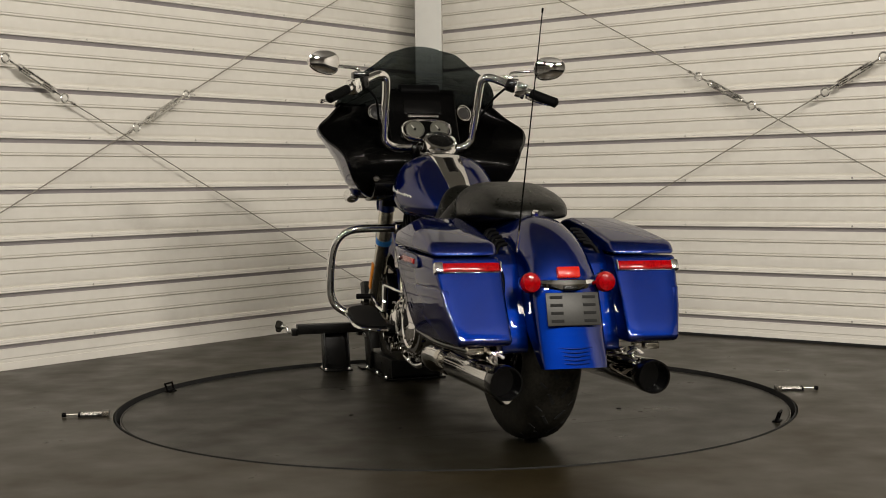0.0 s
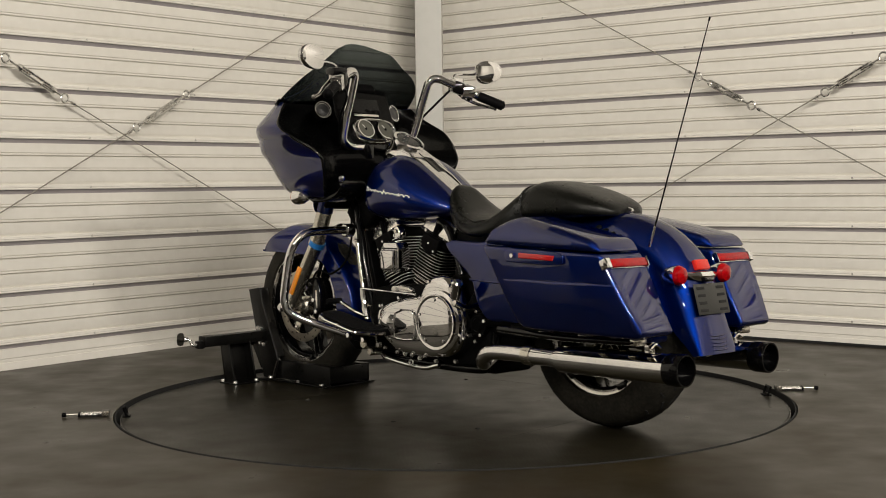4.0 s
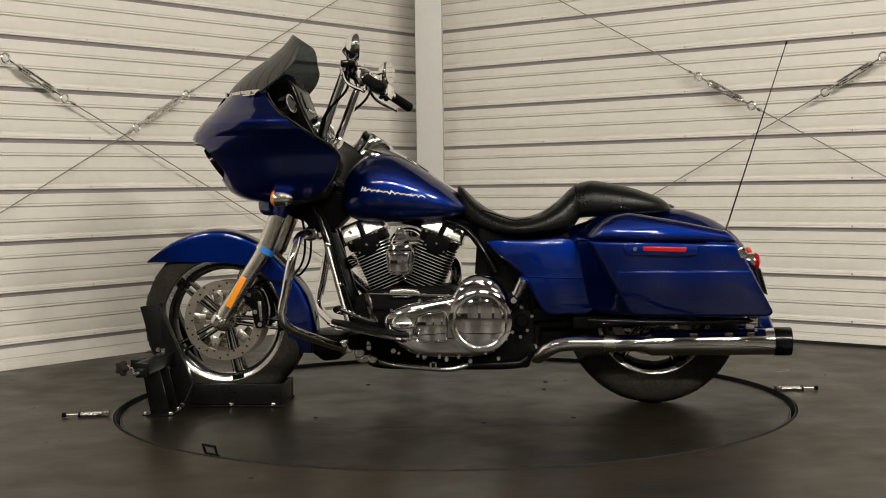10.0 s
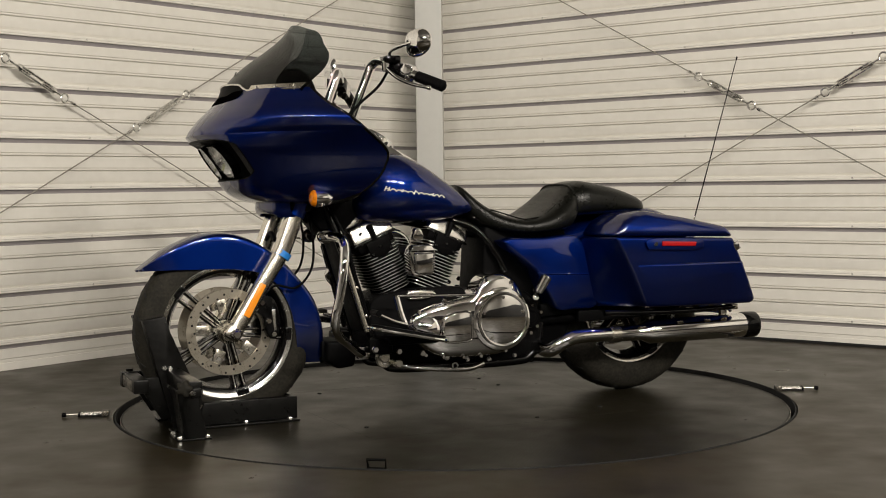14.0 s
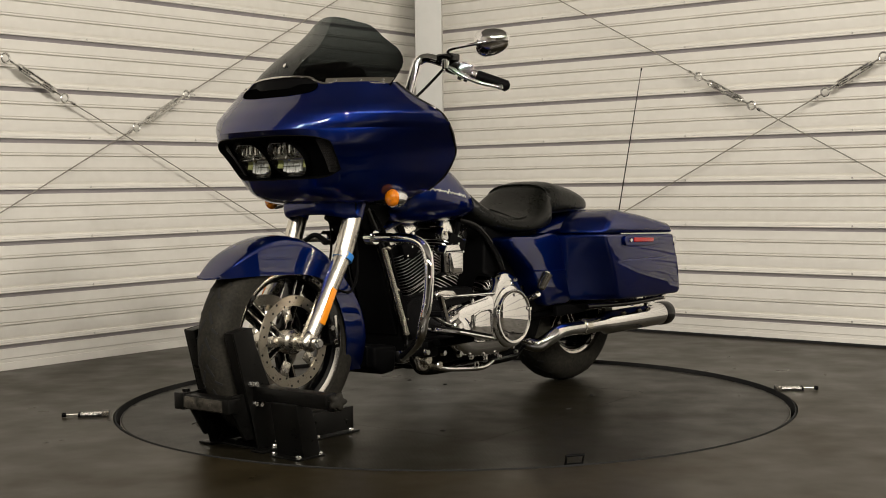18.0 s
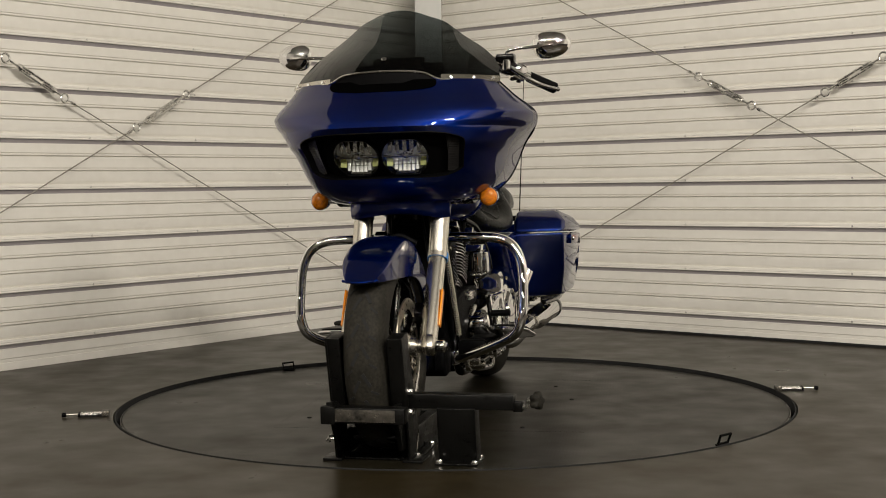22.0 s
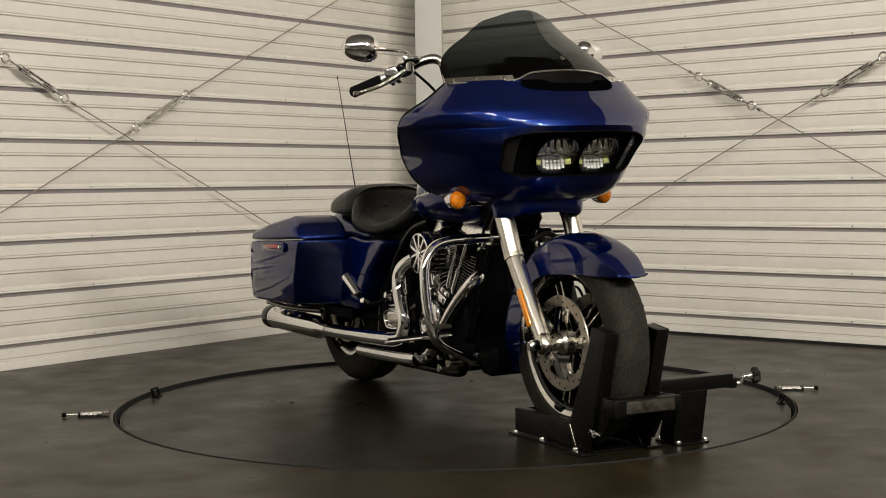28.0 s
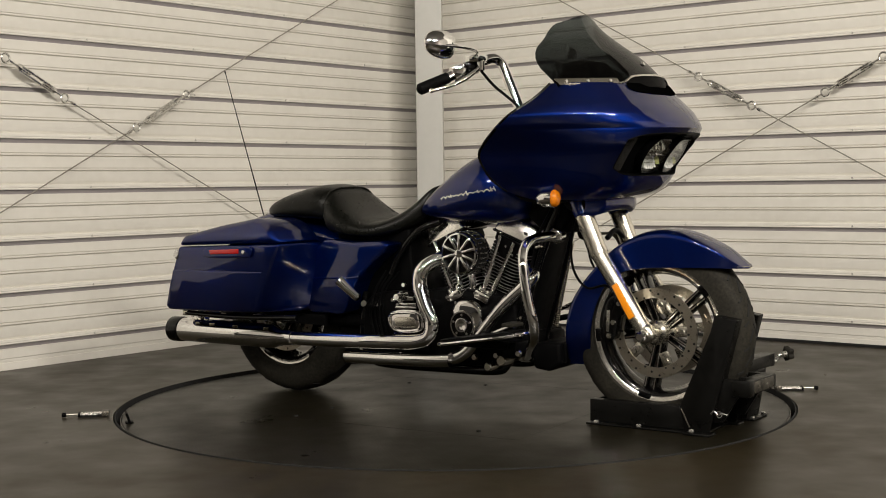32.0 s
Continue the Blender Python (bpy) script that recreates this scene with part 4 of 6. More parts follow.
# windshield
SH_Z = [1.135, 1.148, 1.180, 1.243, 1.306, 1.359, 1.401]
SH_X = [0.872, 0.864, 0.849, 0.789, 0.702, 0.637, 0.604]
SH_WZ = [1.135, 1.150, 1.200, 1.246, 1.290, 1.326, 1.360, 1.385, 1.401]
SH_W = [0.345, 0.345, 0.335, 0.308, 0.262, 0.212, 0.172, 0.140, 0.095]


def shield_point(z, u, out=0.0):
    xc = smooth_at(z, SH_Z, SH_X)
    w = smooth_at(z, SH_WZ, SH_W)
    y = w * u
    back = (1.62 + 6.5 * max(0.0, z - 1.15)) * y * y
    dip = 0.02 * u * u * (z - 1.14) / 0.26
    return Vector((xc - back + out, y + out * u * 0.9, z - dip))


shield_z = [1.135, 1.15, 1.17, 1.19, 1.21, 1.23, 1.25, 1.27, 1.29, 1.31, 1.33, 1.35, 1.37, 1.38, 1.388, 1.394, 1.398, 1.401]
windshield = part("windshield", shell([[shield_point(z, -1 + k / 16) for k in range(33)] for z in shield_z], 0.003), M_SMOKE, fairing, "smoked plastic windshield with flared lip", 60)
for sg in (1, -1):
    part("shield_strip", shell([[shield_point(z, sg * (0.52 + 0.47 * k / 12), 0.008) for k in range(13)] for z in (1.146, 1.153, 1.160, 1.168)], 0.002), M_STEEL, fairing, "bright trim strip at the shield base", 60)
    for u in (0.60, 0.78, 0.93):
        p = shield_point(1.158, sg * u, 0.010)
        part("shield_bolt", bolt(p, (0.9, sg * 0.4, 0.2), 0.006, 0.004), M_CHROME, windshield)
part("shield_bolt", bolt(shield_point(1.222, 0, 0.003), (0.8, 0, 0.5), 0.009, 0.004), M_CHROME, windshield)


def vent_top(y):
    """Height of the arched trim over the vent."""
    return float(np.interp(abs(y), [0, 0.08, 0.130, 0.160, 0.175, 0.345], [1.180, 1.178, 1.173, 1.156, 1.150, 1.146]))


def shield_at(y, z, out):
    return shield_point(z, y / smooth_at(z, SH_WZ, SH_W), out)


rows = []
for k in range(9):
    z = 1.114 + 0.037 * k / 8
    am = 0.310 * (1 - ((1.152 - z) / 0.0395) ** 4) ** 0.5
    rows.append([fair_point(z, am * (-1 + q / 10), 0.0022 + 0.006 * k / 8) for q in range(21)])
# matte black sheet laid on the skin, painting the opening's darkness
part("vent_mouth", shell(rows, 0.003), M_VENT_DARK, fairing, "black sheet standing in for the dark vent opening", 60)
vent = part("air_vent", shell([[shield_at(y, 1.140 + (vent_top(y) - 1.140) * f, out) for y in [-0.165 + 0.33 * k / 22 for k in range(23)]] for f, out in ((0, 0.004), (0.5, 0.006), (1, 0.009))], 0.003), M_BLACK, fairing, "black air vent slot under the shield", 60)
part("vent_trim", tube([shield_at(y, vent_top(y), 0.012) for y in [-0.33 + 0.66 * k / 44 for k in range(45)]], 0.0036, 8, 1), M_ALU, fairing, "thin chrome trim arching over the vent")


# inner fairing and dash
secs = []
for z in [1.150, 1.12, 1.09, 1.06, 1.03, 1.00, 0.97, 0.94, 0.91, 0.88, 0.85, 0.82, 0.79]:
    xn, xr, w = fair_level(z)
    secs.append([Vector((xr + 0.004 + (0.075 + 0.03 * math.sin(3 * u * u)) * (1 - u * u) ** 0.7, w * 0.988 * u, z)) for u in [(-1 + k / 18) for k in range(37)]])
inner = part("inner_fairing", shell(secs, 0.004), M_INNER, fairing, "gloss black inner fairing", 60)
part("fairing_edge", tube([Vector((fair_level(z)[1] + 0.002, fair_level(z)[2] * 0.99, z)) for z in (1.15, 1.1, 1.05, 1.0, 0.96, 0.925, 0.88, 0.84, 0.80)], 0.006, 8), M_GLOSS, fairing)
part("fairing_edge", tube([Vector((fair_level(z)[1] + 0.002, -fair_level(z)[2] * 0.99, z)) for z in (1.15, 1.1, 1.05, 1.0, 0.96, 0.925, 0.88, 0.84, 0.80)], 0.006, 8), M_GLOSS, fairing)
dash = part("dashboard", prism(smooth_poly([(0.70, 1.13), (0.660, 1.205), (0.615, 1.224), (0.576, 1.195), (0.548, 1.120), (0.512, 1.045), (0.484, 0.985), (0.49, 0.925), (0.60, 0.90), (0.72, 0.98)], 2), -0.150, 0.150, 0.030, 4), M_INNER, fairing, "gloss black dashboard")
part("dash_visor", prism(smooth_poly([(0.67, 1.18), (0.640, 1.236), (0.600, 1.240), (0.580, 1.210), (0.62, 1.18)], 3), -0.085, 0.085, 0.014), M_BLACK, dash)
part("radio_screen", prism([(0.562, 1.175), (0.541, 1.116), (0.549, 1.114), (0.570, 1.173)], -0.080, 0.080, 0.002), M_SCREEN, dash, "dark radio display")
part("radio_keys", prism([(0.536, 1.112), (0.531, 1.102), (0.540, 1.100), (0.544, 1.110)], -0.065, 0.065, 0.001), M_ALU, dash)
pod_m = frame_to((0.494, 0, 1.040), (-0.90, 0, 0.43))


def pod_ring(rows):
    """Rounded oblong outlines on the gauge pod, each with its size and height."""
    line = [(0.110 * math.copysign(abs(math.cos(t)) ** 0.75, math.cos(t)), 0.052 * math.copysign(abs(math.sin(t)) ** 0.6, math.sin(t))) for t in [2 * math.pi * k / 48 for k in range(48)]]
    return [[pod_m @ Vector((u - math.copysign(d, u) * min(1, abs(u) / 0.02), v - math.copysign(d, v) * min(1, abs(v) / 0.02), h)) for u, v in line] for d, h in rows]


pod = part("gauge_pod", loft(pod_ring([(0.004, -0.035), (0.0, 0.004), (0.001, 0.014), (0.005, 0.020), (0.009, 0.018), (0.012, 0.010), (0.013, 0.0)]), caps=False), M_CHROME, dash, "thick chrome surround of the twin gauges", 60)
part("pod_face", loft(pod_ring([(0.0115, 0.004), (0.0115, 0.0085)])), M_INNER, dash, "black gauge panel", 60)
for sg in (1, -1):
    gp = Vector((0.484, sg * 0.052, 1.045))
    gm = frame_to(gp, (-0.90, 0, 0.43))
    g = part("gauge", lathe([(0, 0.006), (0.0355, 0.006), (0.0375, 0.011), (0.0405, 0.011), (0.0415, 0.0), (0, -0.004)], gm, 32), M_CHROME, dash, "round chrome-ringed gauge")
    part("dial", lathe([(0, 0.008), (0.035, 0.008), (0.035, 0.0065), (0, 0.0065)], gm, 28), M_DIAL, g, "grey dial face")
    ndl = box((0.010, 0, 0.0095), (0.026, 0.0022, 0.0012))
    ndl.transform(gm @ Matrix.Rotation(2.2, 4, "Z"))
    part("needle", ndl, M_WHITE, g)
    part("gauge_cap", lathe([(0, 0.012), (0.005, 0.011), (0.006, 0.008), (0, 0.008)], gm, 12), M_BLACK, g)
    sp = frame_to((0.586, sg * 0.188, 1.122), (-0.92, sg * 0.28, 0.28)) @ Matrix.Scale(0.86, 4)
    s_ = part("speaker", lathe([(0, 0.0), (0.034, 0.002), (0.0375, 0.010), (0.041, 0.010), (0.043, 0.0), (0.043, -0.03), (0, -0.03)], sp, 28), M_CHROME, fairing, "chrome-ringed speaker pod")
    part("speaker_cone", lathe([(0, 0.009), (0.011, 0.006), (0.030, 0.0065), (0.030, 0.003), (0, 0.003)], sp, 24), M_DARKPLASTIC, s_)
    part("air_knob", lathe([(0, 0.016), (0.012, 0.014), (0.016, 0.0), (0.016, -0.01), (0, -0.01)], frame_to((0.43, sg * 0.225, 0.845), (-0.9, sg * 0.3, 0)), 16), M_CHROME, fairing)
    part("fairing_lower", prism(smooth_poly([(0.60, 0.83), (0.50, 0.86), (0.42, 0.83), (0.44, 0.78), (0.52, 0.755), (0.62, 0.76)], 3), sg * 0.10, sg * 0.235, 0.02), M_GLOSS, fairing)

# front turn signals
for sg in (1, -1):
    c = Vector((0.618, sg * 0.290, 0.775))
    sig = part("front_indicator", lathe([(0, -0.062), (0.010, -0.060), (0.020, -0.052), (0.028, -0.034), (0.031, -0.012), (0.031, 0.006), (0.0, 0.006)], frame_to(c, (1, 0, 0)), 28), M_CHROME, bike, "chrome bullet turn signal with amber lens")
    part("lens", lathe([(0.0295, 0.004), (0.0295, 0.010), (0.023, 0.019), (0.010, 0.024), (0, 0.024)], frame_to(c, (1, 0, 0)), 28), M_AMBER, sig, "amber lens")
    part("indicator_stem", tube([c + Vector((-0.022, -sg * 0.02, 0)), c + Vector((-0.022, -sg * 0.055, -0.001)), c + Vector((-0.024, -sg * 0.10, -0.004)), c + Vector((-0.028, -sg * 0.150, -0.010))], (0.0105, 0.0085), 12), M_CHROME, sig, "chrome stem")


# -- handlebar, controls, mirrors
def bar_side(sg):
    return [Vector((x, sg * y, z)) for x, y, z in ((0.480, 0.060, 0.972), (0.474, 0.130, 0.972), (0.464, 0.178, 0.995), (0.452, 0.188, 1.040), (0.388, 0.195, 1.205), (0.370, 0.203, 1.247), (0.352, 0.235, 1.256),
                                                    (0.322, 0.300, 1.230), (0.270, 0.380, 1.190), (0.212, 0.463, 1.150))]


handlebar = part("handlebar", join(tube(bar_side(1), 0.0175, 16, 5), tube(bar_side(-1), 0.0175, 16, 5), cyl((0.48, -0.07, 0.972), (0.48, 0.07, 0.972), 0.0155, seg=14)), M_CHROME, bike, "tall chrome handlebar")
part("handlebar_riser", join(box((0.475, 0.05, 0.955), (0.05, 0.04, 0.06), 0.01), box((0.475, -0.05, 0.955), (0.05, 0.04, 0.06), 0.01), box((0.475, 0, 0.972), (0.042, 0.12, 0.026), 0.01)), M_GLOSS, bike, "black riser clamp")
for sg in (1, -1):
    g0, g1 = Vector((0.272, sg * 0.377, 1.191)), Vector((0.208, sg * 0.467, 1.148))
    d = (g1 - g0).normalized()
    grip = part("grip", cyl(g0, g1, 0.0195, 0.0200, 20, 0.005), M_WRINKLE, bike, "black rubber handgrip")
    part("grip_end", lathe([(0, 0.006), (0.010, 0.004), (0.014, 0), (0, 0)], frame_to(g1, d), 14), M_BLACK, grip)
    h = g0 - d * 0.038
    fm = frame_to(h, d)
    sw = box((0, 0, 0), (0.046, 0.058, 0.050), 0.010)
    sw.transform(fm)
    house = part("switch_housing", sw, M_CHROME, bike, "chrome switch housing")
    for u, v in ((-0.010, -0.012), (0.010, -0.012), (0, 0.010)):
        bt = box((0, 0, 0), (0.014, 0.006, 0.013), 0.002)
        bt.transform(fm @ Matrix.Translation((u, -0.031, v)))
        part("switch", bt, M_BLACK, house)
    perch = g0 - d * 0.085
    pm = frame_to(perch, d)
    pb = box((0, 0, 0), (0.05, 0.05, 0.045), 0.010)
    pb.transform(pm)
    per = part("lever_perch", pb, M_GLOSS, bike, "black lever clamp")
    fwd = Vector((0.80, sg * 0.55, 0.05)).normalized()
    part("lever_pivot", cyl(perch + Vector((0.045, sg * 0.005, -0.012)), perch + Vector((0.045, sg * 0.005, 0.024)), 0.014, seg=14, bev=0.003), M_CHROME, per)
    part("reservoir", box(perch + Vector((0.025, 0, 0.030)), (0.055, 0.065, 0.026), 0.006), M_CHROME if sg < 0 else M_GLOSS, per)
    lv = tube([perch + Vector((0.045, sg * 0.005, 0.004)), g0 + Vector((0.072, sg * 0.0, -0.006)), g0.lerp(g1, 0.5) + Vector((0.070, 0, -0.010)), g1 + Vector((0.062, sg * 0.012, -0.006))], (0.0085, 0.006), 10)
    lever = part("lever", lv, M_CHROME, bike, "polished hand lever")
    part("lever_ball", lathe([(0, -0.009), (0.007, -0.006), (0.009, 0), (0.007, 0.006), (0, 0.009)], frame_to(g1 + Vector((0.062, sg * 0.014, -0.006)), d), 12), M_CHROME, lever)
    part("control_cable", tube([perch + Vector((0.03, -sg * 0.02, -0.01)), perch + Vector((0.05, -sg * 0.07, -0.06)), (0.45, sg * 0.21, 1.08), (0.49, sg * 0.17, 0.97), (0.52, sg * 0.10, 0.90)], 0.005, 8), M_BLACK, bike, "black control cable")
    # mirror
    c = Vector((0.292, sg * 0.468, 1.296))
    out = []
    for k in range(36):
        t = 2 * math.pi * k / 36
        wv = 0.066 * math.copysign(abs(math.cos(t)) ** 0.85, math.cos(t))
        hv = (0.047 - 0.008 * math.cos(t) * sg) * math.copysign(abs(math.sin(t)) ** 0.8, math.sin(t))
        out.append((wv, hv))
    # local axes: across (y) and up (z)
    across = Vector((-0.20, sg * 0.97, 0.10)).normalized() * sg
    upv = Vector((0.06, -sg * 0.10, 1)).normalized()
    back = Vector((0.97, sg * 0.20, -0.06 if sg > 0 else -0.20)).normalized()
    secs = [[c + across * (wv * s) + upv * (hv * s) + back * b for wv, hv in out] for s, b in ((0.94, -0.004), (1.0, 0.002), (0.99, 0.010), (0.90, 0.022), (0.70, 0.033), (0.40, 0.040))]
    mir = part("mirror", loft(secs), M_CHROME, bike, "chrome teardrop mirror")
    part("mirror_glass", loft([[c + across * (wv * s) + upv * (hv * s) + back * (-0.0045 - 0.0075 * (1 - (s / 0.92) ** 2)) for wv, hv in out] for s in (0.92, 0.8, 0.65, 0.5, 0.35, 0.2, 0.08, 0.01)]), M_CHROME, mir, "convex mirror glass", 80)
    part("mirror_stem", tube([perch + Vector((0.02, 0, 0.02)), perch + Vector((0.030, sg * 0.01, 0.055)), c + Vector((0.055, -sg * 0.055, -0.010)), c + back * 0.036], 0.006, 10), M_CHROME, mir, "chrome mirror stem")

# -- fuel tank
TANK = [(0.416, 0.790, 0.735, 0.060), (0.405, 0.845, 0.712, 0.105), (0.378, 0.890, 0.694, 0.145), (0.335, 0.925, 0.684, 0.174), (0.285, 0.940, 0.679, 0.190), (0.220, 0.936, 0.677, 0.193),
        (0.150, 0.905, 0.680, 0.185), (0.080, 0.860, 0.684, 0.168), (0.010, 0.810, 0.692, 0.142), (-0.040, 0.768, 0.704, 0.110), (-0.070, 0.738, 0.716, 0.070), (-0.082, 0.728, 0.722, 0.030)]


def tank_section(x, top, bot, w, seg=44):
    zc = bot + (top - bot) * 0.42
    out = []
    for k in range(seg):
        t = 2 * math.pi * k / seg
        c, s = math.cos(t), math.sin(t)
        y = w * math.copysign(abs(c) ** 0.72, c)
        z = zc + ((top - zc) * abs(s) ** 0.92 if s > 0 else -(zc - bot) * abs(s) ** 0.80)
        out.append(Vector((x, y, z)))
    return out


def interp_rows(rows, n):
    a = spline([Vector((r[0], r[1], r[2])) for r in rows], n)
    b = spline([Vector((r[3], 0, 0)) for r in rows], n)
    return [(p.x, p.y, p.z, max(0.004, q.x)) for p, q in zip(a, b)]


tank = part("fuel_tank", loft([tank_section(*r) for r in interp_rows(TANK, 3)]), M_BLUE, bike, "blue metallic fuel tank", 50)
path = [(0.330, 0.968), (0.255, 0.958), (0.170, 0.915), (0.090, 0.862), (0.010, 0.806), (-0.045, 0.768)]
con = []
ins = []
for (x, z), w in zip(path, (0.070, 0.067, 0.062, 0.057, 0.050, 0.038)):
    con.append([Vector((x, y, z + dz)) for y, dz in ((-w, -0.05), (-w, -0.010), (-w * 0.85, 0.004), (0, 0.010), (w * 0.85, 0.004), (w, -0.010), (w, -0.05))])
    ins.append([Vector((x, y, z + dz)) for y, dz in ((-w * 0.34, 0.0), (-w * 0.32, 0.0105), (0, 0.0125), (w * 0.32, 0.0105), (w * 0.34, 0.0))])
console = part("tank_console", loft(con), M_CHROME, tank, "chrome tank console")
part("console_insert", loft(ins[2:4]), M_GLOSS, console, "black console insert")
cm = frame_to((0.292, 0, 0.976), (-0.56, 0, 0.83))
cap = part("fuel_cap", lathe([(0, 0.014), (0.050, 0.014), (0.053, 0.028), (0.064, 0.026), (0.069, 0.012), (0.066, -0.010), (0.070, -0.055), (0, -0.055)], cm, 40), M_CHROME, tank, "chrome fuel cap surround")
part("cap_cover", lathe([(0, 0.0235), (0.050, 0.0225), (0.0525, 0.018), (0, 0.016)], cm, 32), M_GLOSS, cap, "black fuel cap door")


def tank_side_y(x, z):
    rows = interp_rows(TANK, 3)
    xs = [r[0] for r in rows][::-1]
    top, bot, w = (float(np.interp(x, xs, [r[k] for r in rows][::-1])) for k in (1, 2, 3))
    zc = bot + (top - bot) * 0.42
    s = max(-0.99, min(0.99, (z - zc) / ((top - zc) if z > zc else (zc - bot))))
    s = math.copysign(abs(s) ** (1 / 0.92 if s > 0 else 1 / 0.80), s)
    return w * (1 - s * s) ** 0.36


for sg in (1, -1):
    strokes = []
    wave = []
    for k in range(67):
        f = k / 66
        ph = 2 * math.pi * 11 * f
        amp = 0.0030 + 0.0012 * math.sin(5.1 * f * math.pi)
        wave.append((0.322 - 0.236 * f + 0.0024 * math.cos(ph), 0.804 - 0.031 * f + amp * math.sin(ph)))
    strokes.append(tube([(x, sg * (tank_side_y(x, z) + 0.001), z) for x, z in wave], 0.0021, 5, 2))
    for x, z, tall in ((0.322, 0.806, 0.017), (0.311, 0.804, 0.014), (0.262, 0.797, 0.010), (0.214, 0.791, 0.016), (0.140, 0.781, 0.010)):
        a, b = (x + 0.004, z - tall * 0.45), (x - 0.004, z + tall * 0.55)
        strokes.append(tube([(p[0], sg * (tank_side_y(*p) + 0.001), p[1]) for p in (a, b)], 0.0024, 5, smooth=False))
    part("tank_emblem", join(*strokes), M_REFLECT, tank, "slanted silver emblem strokes")

# -- seat
SEAT_A = [(-0.022, 0.818, 0.775, 0.045), (-0.040, 0.808, 0.715, 0.085), (-0.086, 0.762, 0.668, 0.120), (-0.150, 0.718, 0.640, 0.150), (-0.236, 0.692, 0.626, 0.185), (-0.322, 0.706, 0.628, 0.202), (-0.395, 0.752, 0.634, 0.200), (-0.445, 0.798, 0.645, 0.180), (-0.480, 0.815, 0.690, 0.150), (-0.500, 0.800, 0.720, 0.110)]
SEAT_B = [(-0.440, 0.790, 0.720, 0.110), (-0.462, 0.812, 0.690, 0.156), (-0.500, 0.824, 0.690, 0.168), (-0.540, 0.827, 0.692, 0.170), (-0.646, 0.806, 0.698, 0.163), (-0.730, 0.780, 0.702, 0.145), (-0.785, 0.756, 0.704, 0.115), (-0.815, 0.732, 0.706, 0.065)]


def seat_section(x, top, bot, w, seg=36, dish=0.0):
    zc = bot + (top - bot) * 0.35
    out = []
    for k in range(seg):
        t = 2 * math.pi * k / seg
        c, s = math.cos(t), math.sin(t)
        y = w * math.copysign(abs(c) ** 0.62, c)
        z = zc + ((top - zc) * abs(s) ** 0.75 if s > 0 else -(zc - bot) * abs(s) ** 0.5)
        if s > 0:
            z -= dish * (1 - (y / w) ** 2)
        out.append(Vector((x, y, z)))
    return out


seat = part("seat", loft([seat_section(*r) for r in interp_rows(SEAT_A, 3)]), M_LEATHER, bike, "black leather rider seat", 60)
part("pillion_pad", loft([seat_section(*r) for r in interp_rows(SEAT_B, 3)]), M_LEATHER, seat, "black leather pillion pad", 60)
part("seat_seam", tube([seat_section(-0.462, 0.815, 0.688, 0.159)[k] for k in range(0, 19)], 0.0035, 6, 2), M_LEATHER, seat)
part("seat_piping", tube([Vector((-0.12 - 0.30 * k / 12, 0.120 + 0.040 * math.sin(k / 12 * math.pi), float(np.interp(0.12 + 0.30 * k / 12, [0.12, 0.236, 0.322, 0.42], [0.722, 0.682, 0.692, 0.758])))) for k in range(13)], 0.003, 6, 2), M_LEATHER, seat)
part("seat_bolt", bolt((-0.822, 0, 0.722), (-0.3, 0, 1), 0.012, 0.012), M_CHROME, seat)

# -- rear fender, lamps, plate
rf = fender("rear_fender", [((-0.40, 0.640), (-0.42, 0.46)), ((-0.60, 0.702), (-0.60, 0.47)), ((-0.817, 0.720), (-0.80, 0.48)), ((-0.945, 0.690), (-0.90, 0.46)), ((-1.038, 0.636), (-0.97, 0.43)), ((-1.098, 0.566), (-1.03, 0.40)),
                       ((-1.134, 0.475), (-1.065, 0.365)), ((-1.158, 0.390), (-1.095, 0.330)), ((-1.180, 0.322), (-1.128, 0.298)), ((-1.194, 0.274), (-1.155, 0.268))], 0.112, 0.004, "blue metallic rear mudguard", 0.62, 14, 0.0, 0.42, 0.10)
for k in range(5):
    z = 0.330 - 0.011 * k
    x = -1.178 - 0.0032 * k
    part("fender_rib", tube([(x + 0.010, -0.066, z + 0.004), (x - 0.002, 0, z), (x + 0.010, 0.066, z + 0.004)], 0.0026, 6), M_BLUE, rf)
plate_m = Matrix.Translation((-1.152, 0, 0.446)) @ Matrix.Rotation(radians(15), 4, "Y")
bm = box((0, 0, 0), (0.004, 0.168, 0.100), 0.002)
bm.transform(plate_m)
plate = part("plate_bracket", bm, M_PLATE, bike, "bare grey plate bracket with slots")
for y in (-0.052, 0.052):
    for k in range(4):
        s_ = box((-0.0027, y, -0.036 + 0.024 * k), (0.002, 0.040, 0.009), 0.0008)
        s_.transform(plate_m)
        part("slot", s_, M_GAP, plate)
part("plate_support", box((-1.140, 0, 0.385), (0.02, 0.034, 0.030), 0.006), M_BLACK, plate)
bm = box((0, 0, 0), (0.016, 0.072, 0.034), 0.004)
bm.transform(Matrix.Translation((-1.110, 0, 0.553)) @ Matrix.Rotation(radians(22), 4, "Y"))
part("tail_reflector", bm, M_ORANGE_RED, bike, "square red reflector on the mudguard")
secs = []
for k in range(17):
    u = -1 + k / 8
    h, x = 0.0075 + 0.0085 * (1 - u * u), -1.130 + 0.034 * u * u
    secs.append([Vector((x + dx, 0.100 * u, 0.517 + 0.004 * u * u + h * dz)) for dx, dz in ((0.010, 1.0), (-0.004, 0.9), (-0.011, 0.1), (-0.004, -0.9), (0.010, -1.0))])
bar = part("indicator_bar", loft(secs), M_CHROME, bike, "chrome wedge-shaped indicator bar with plate lamp", 50)
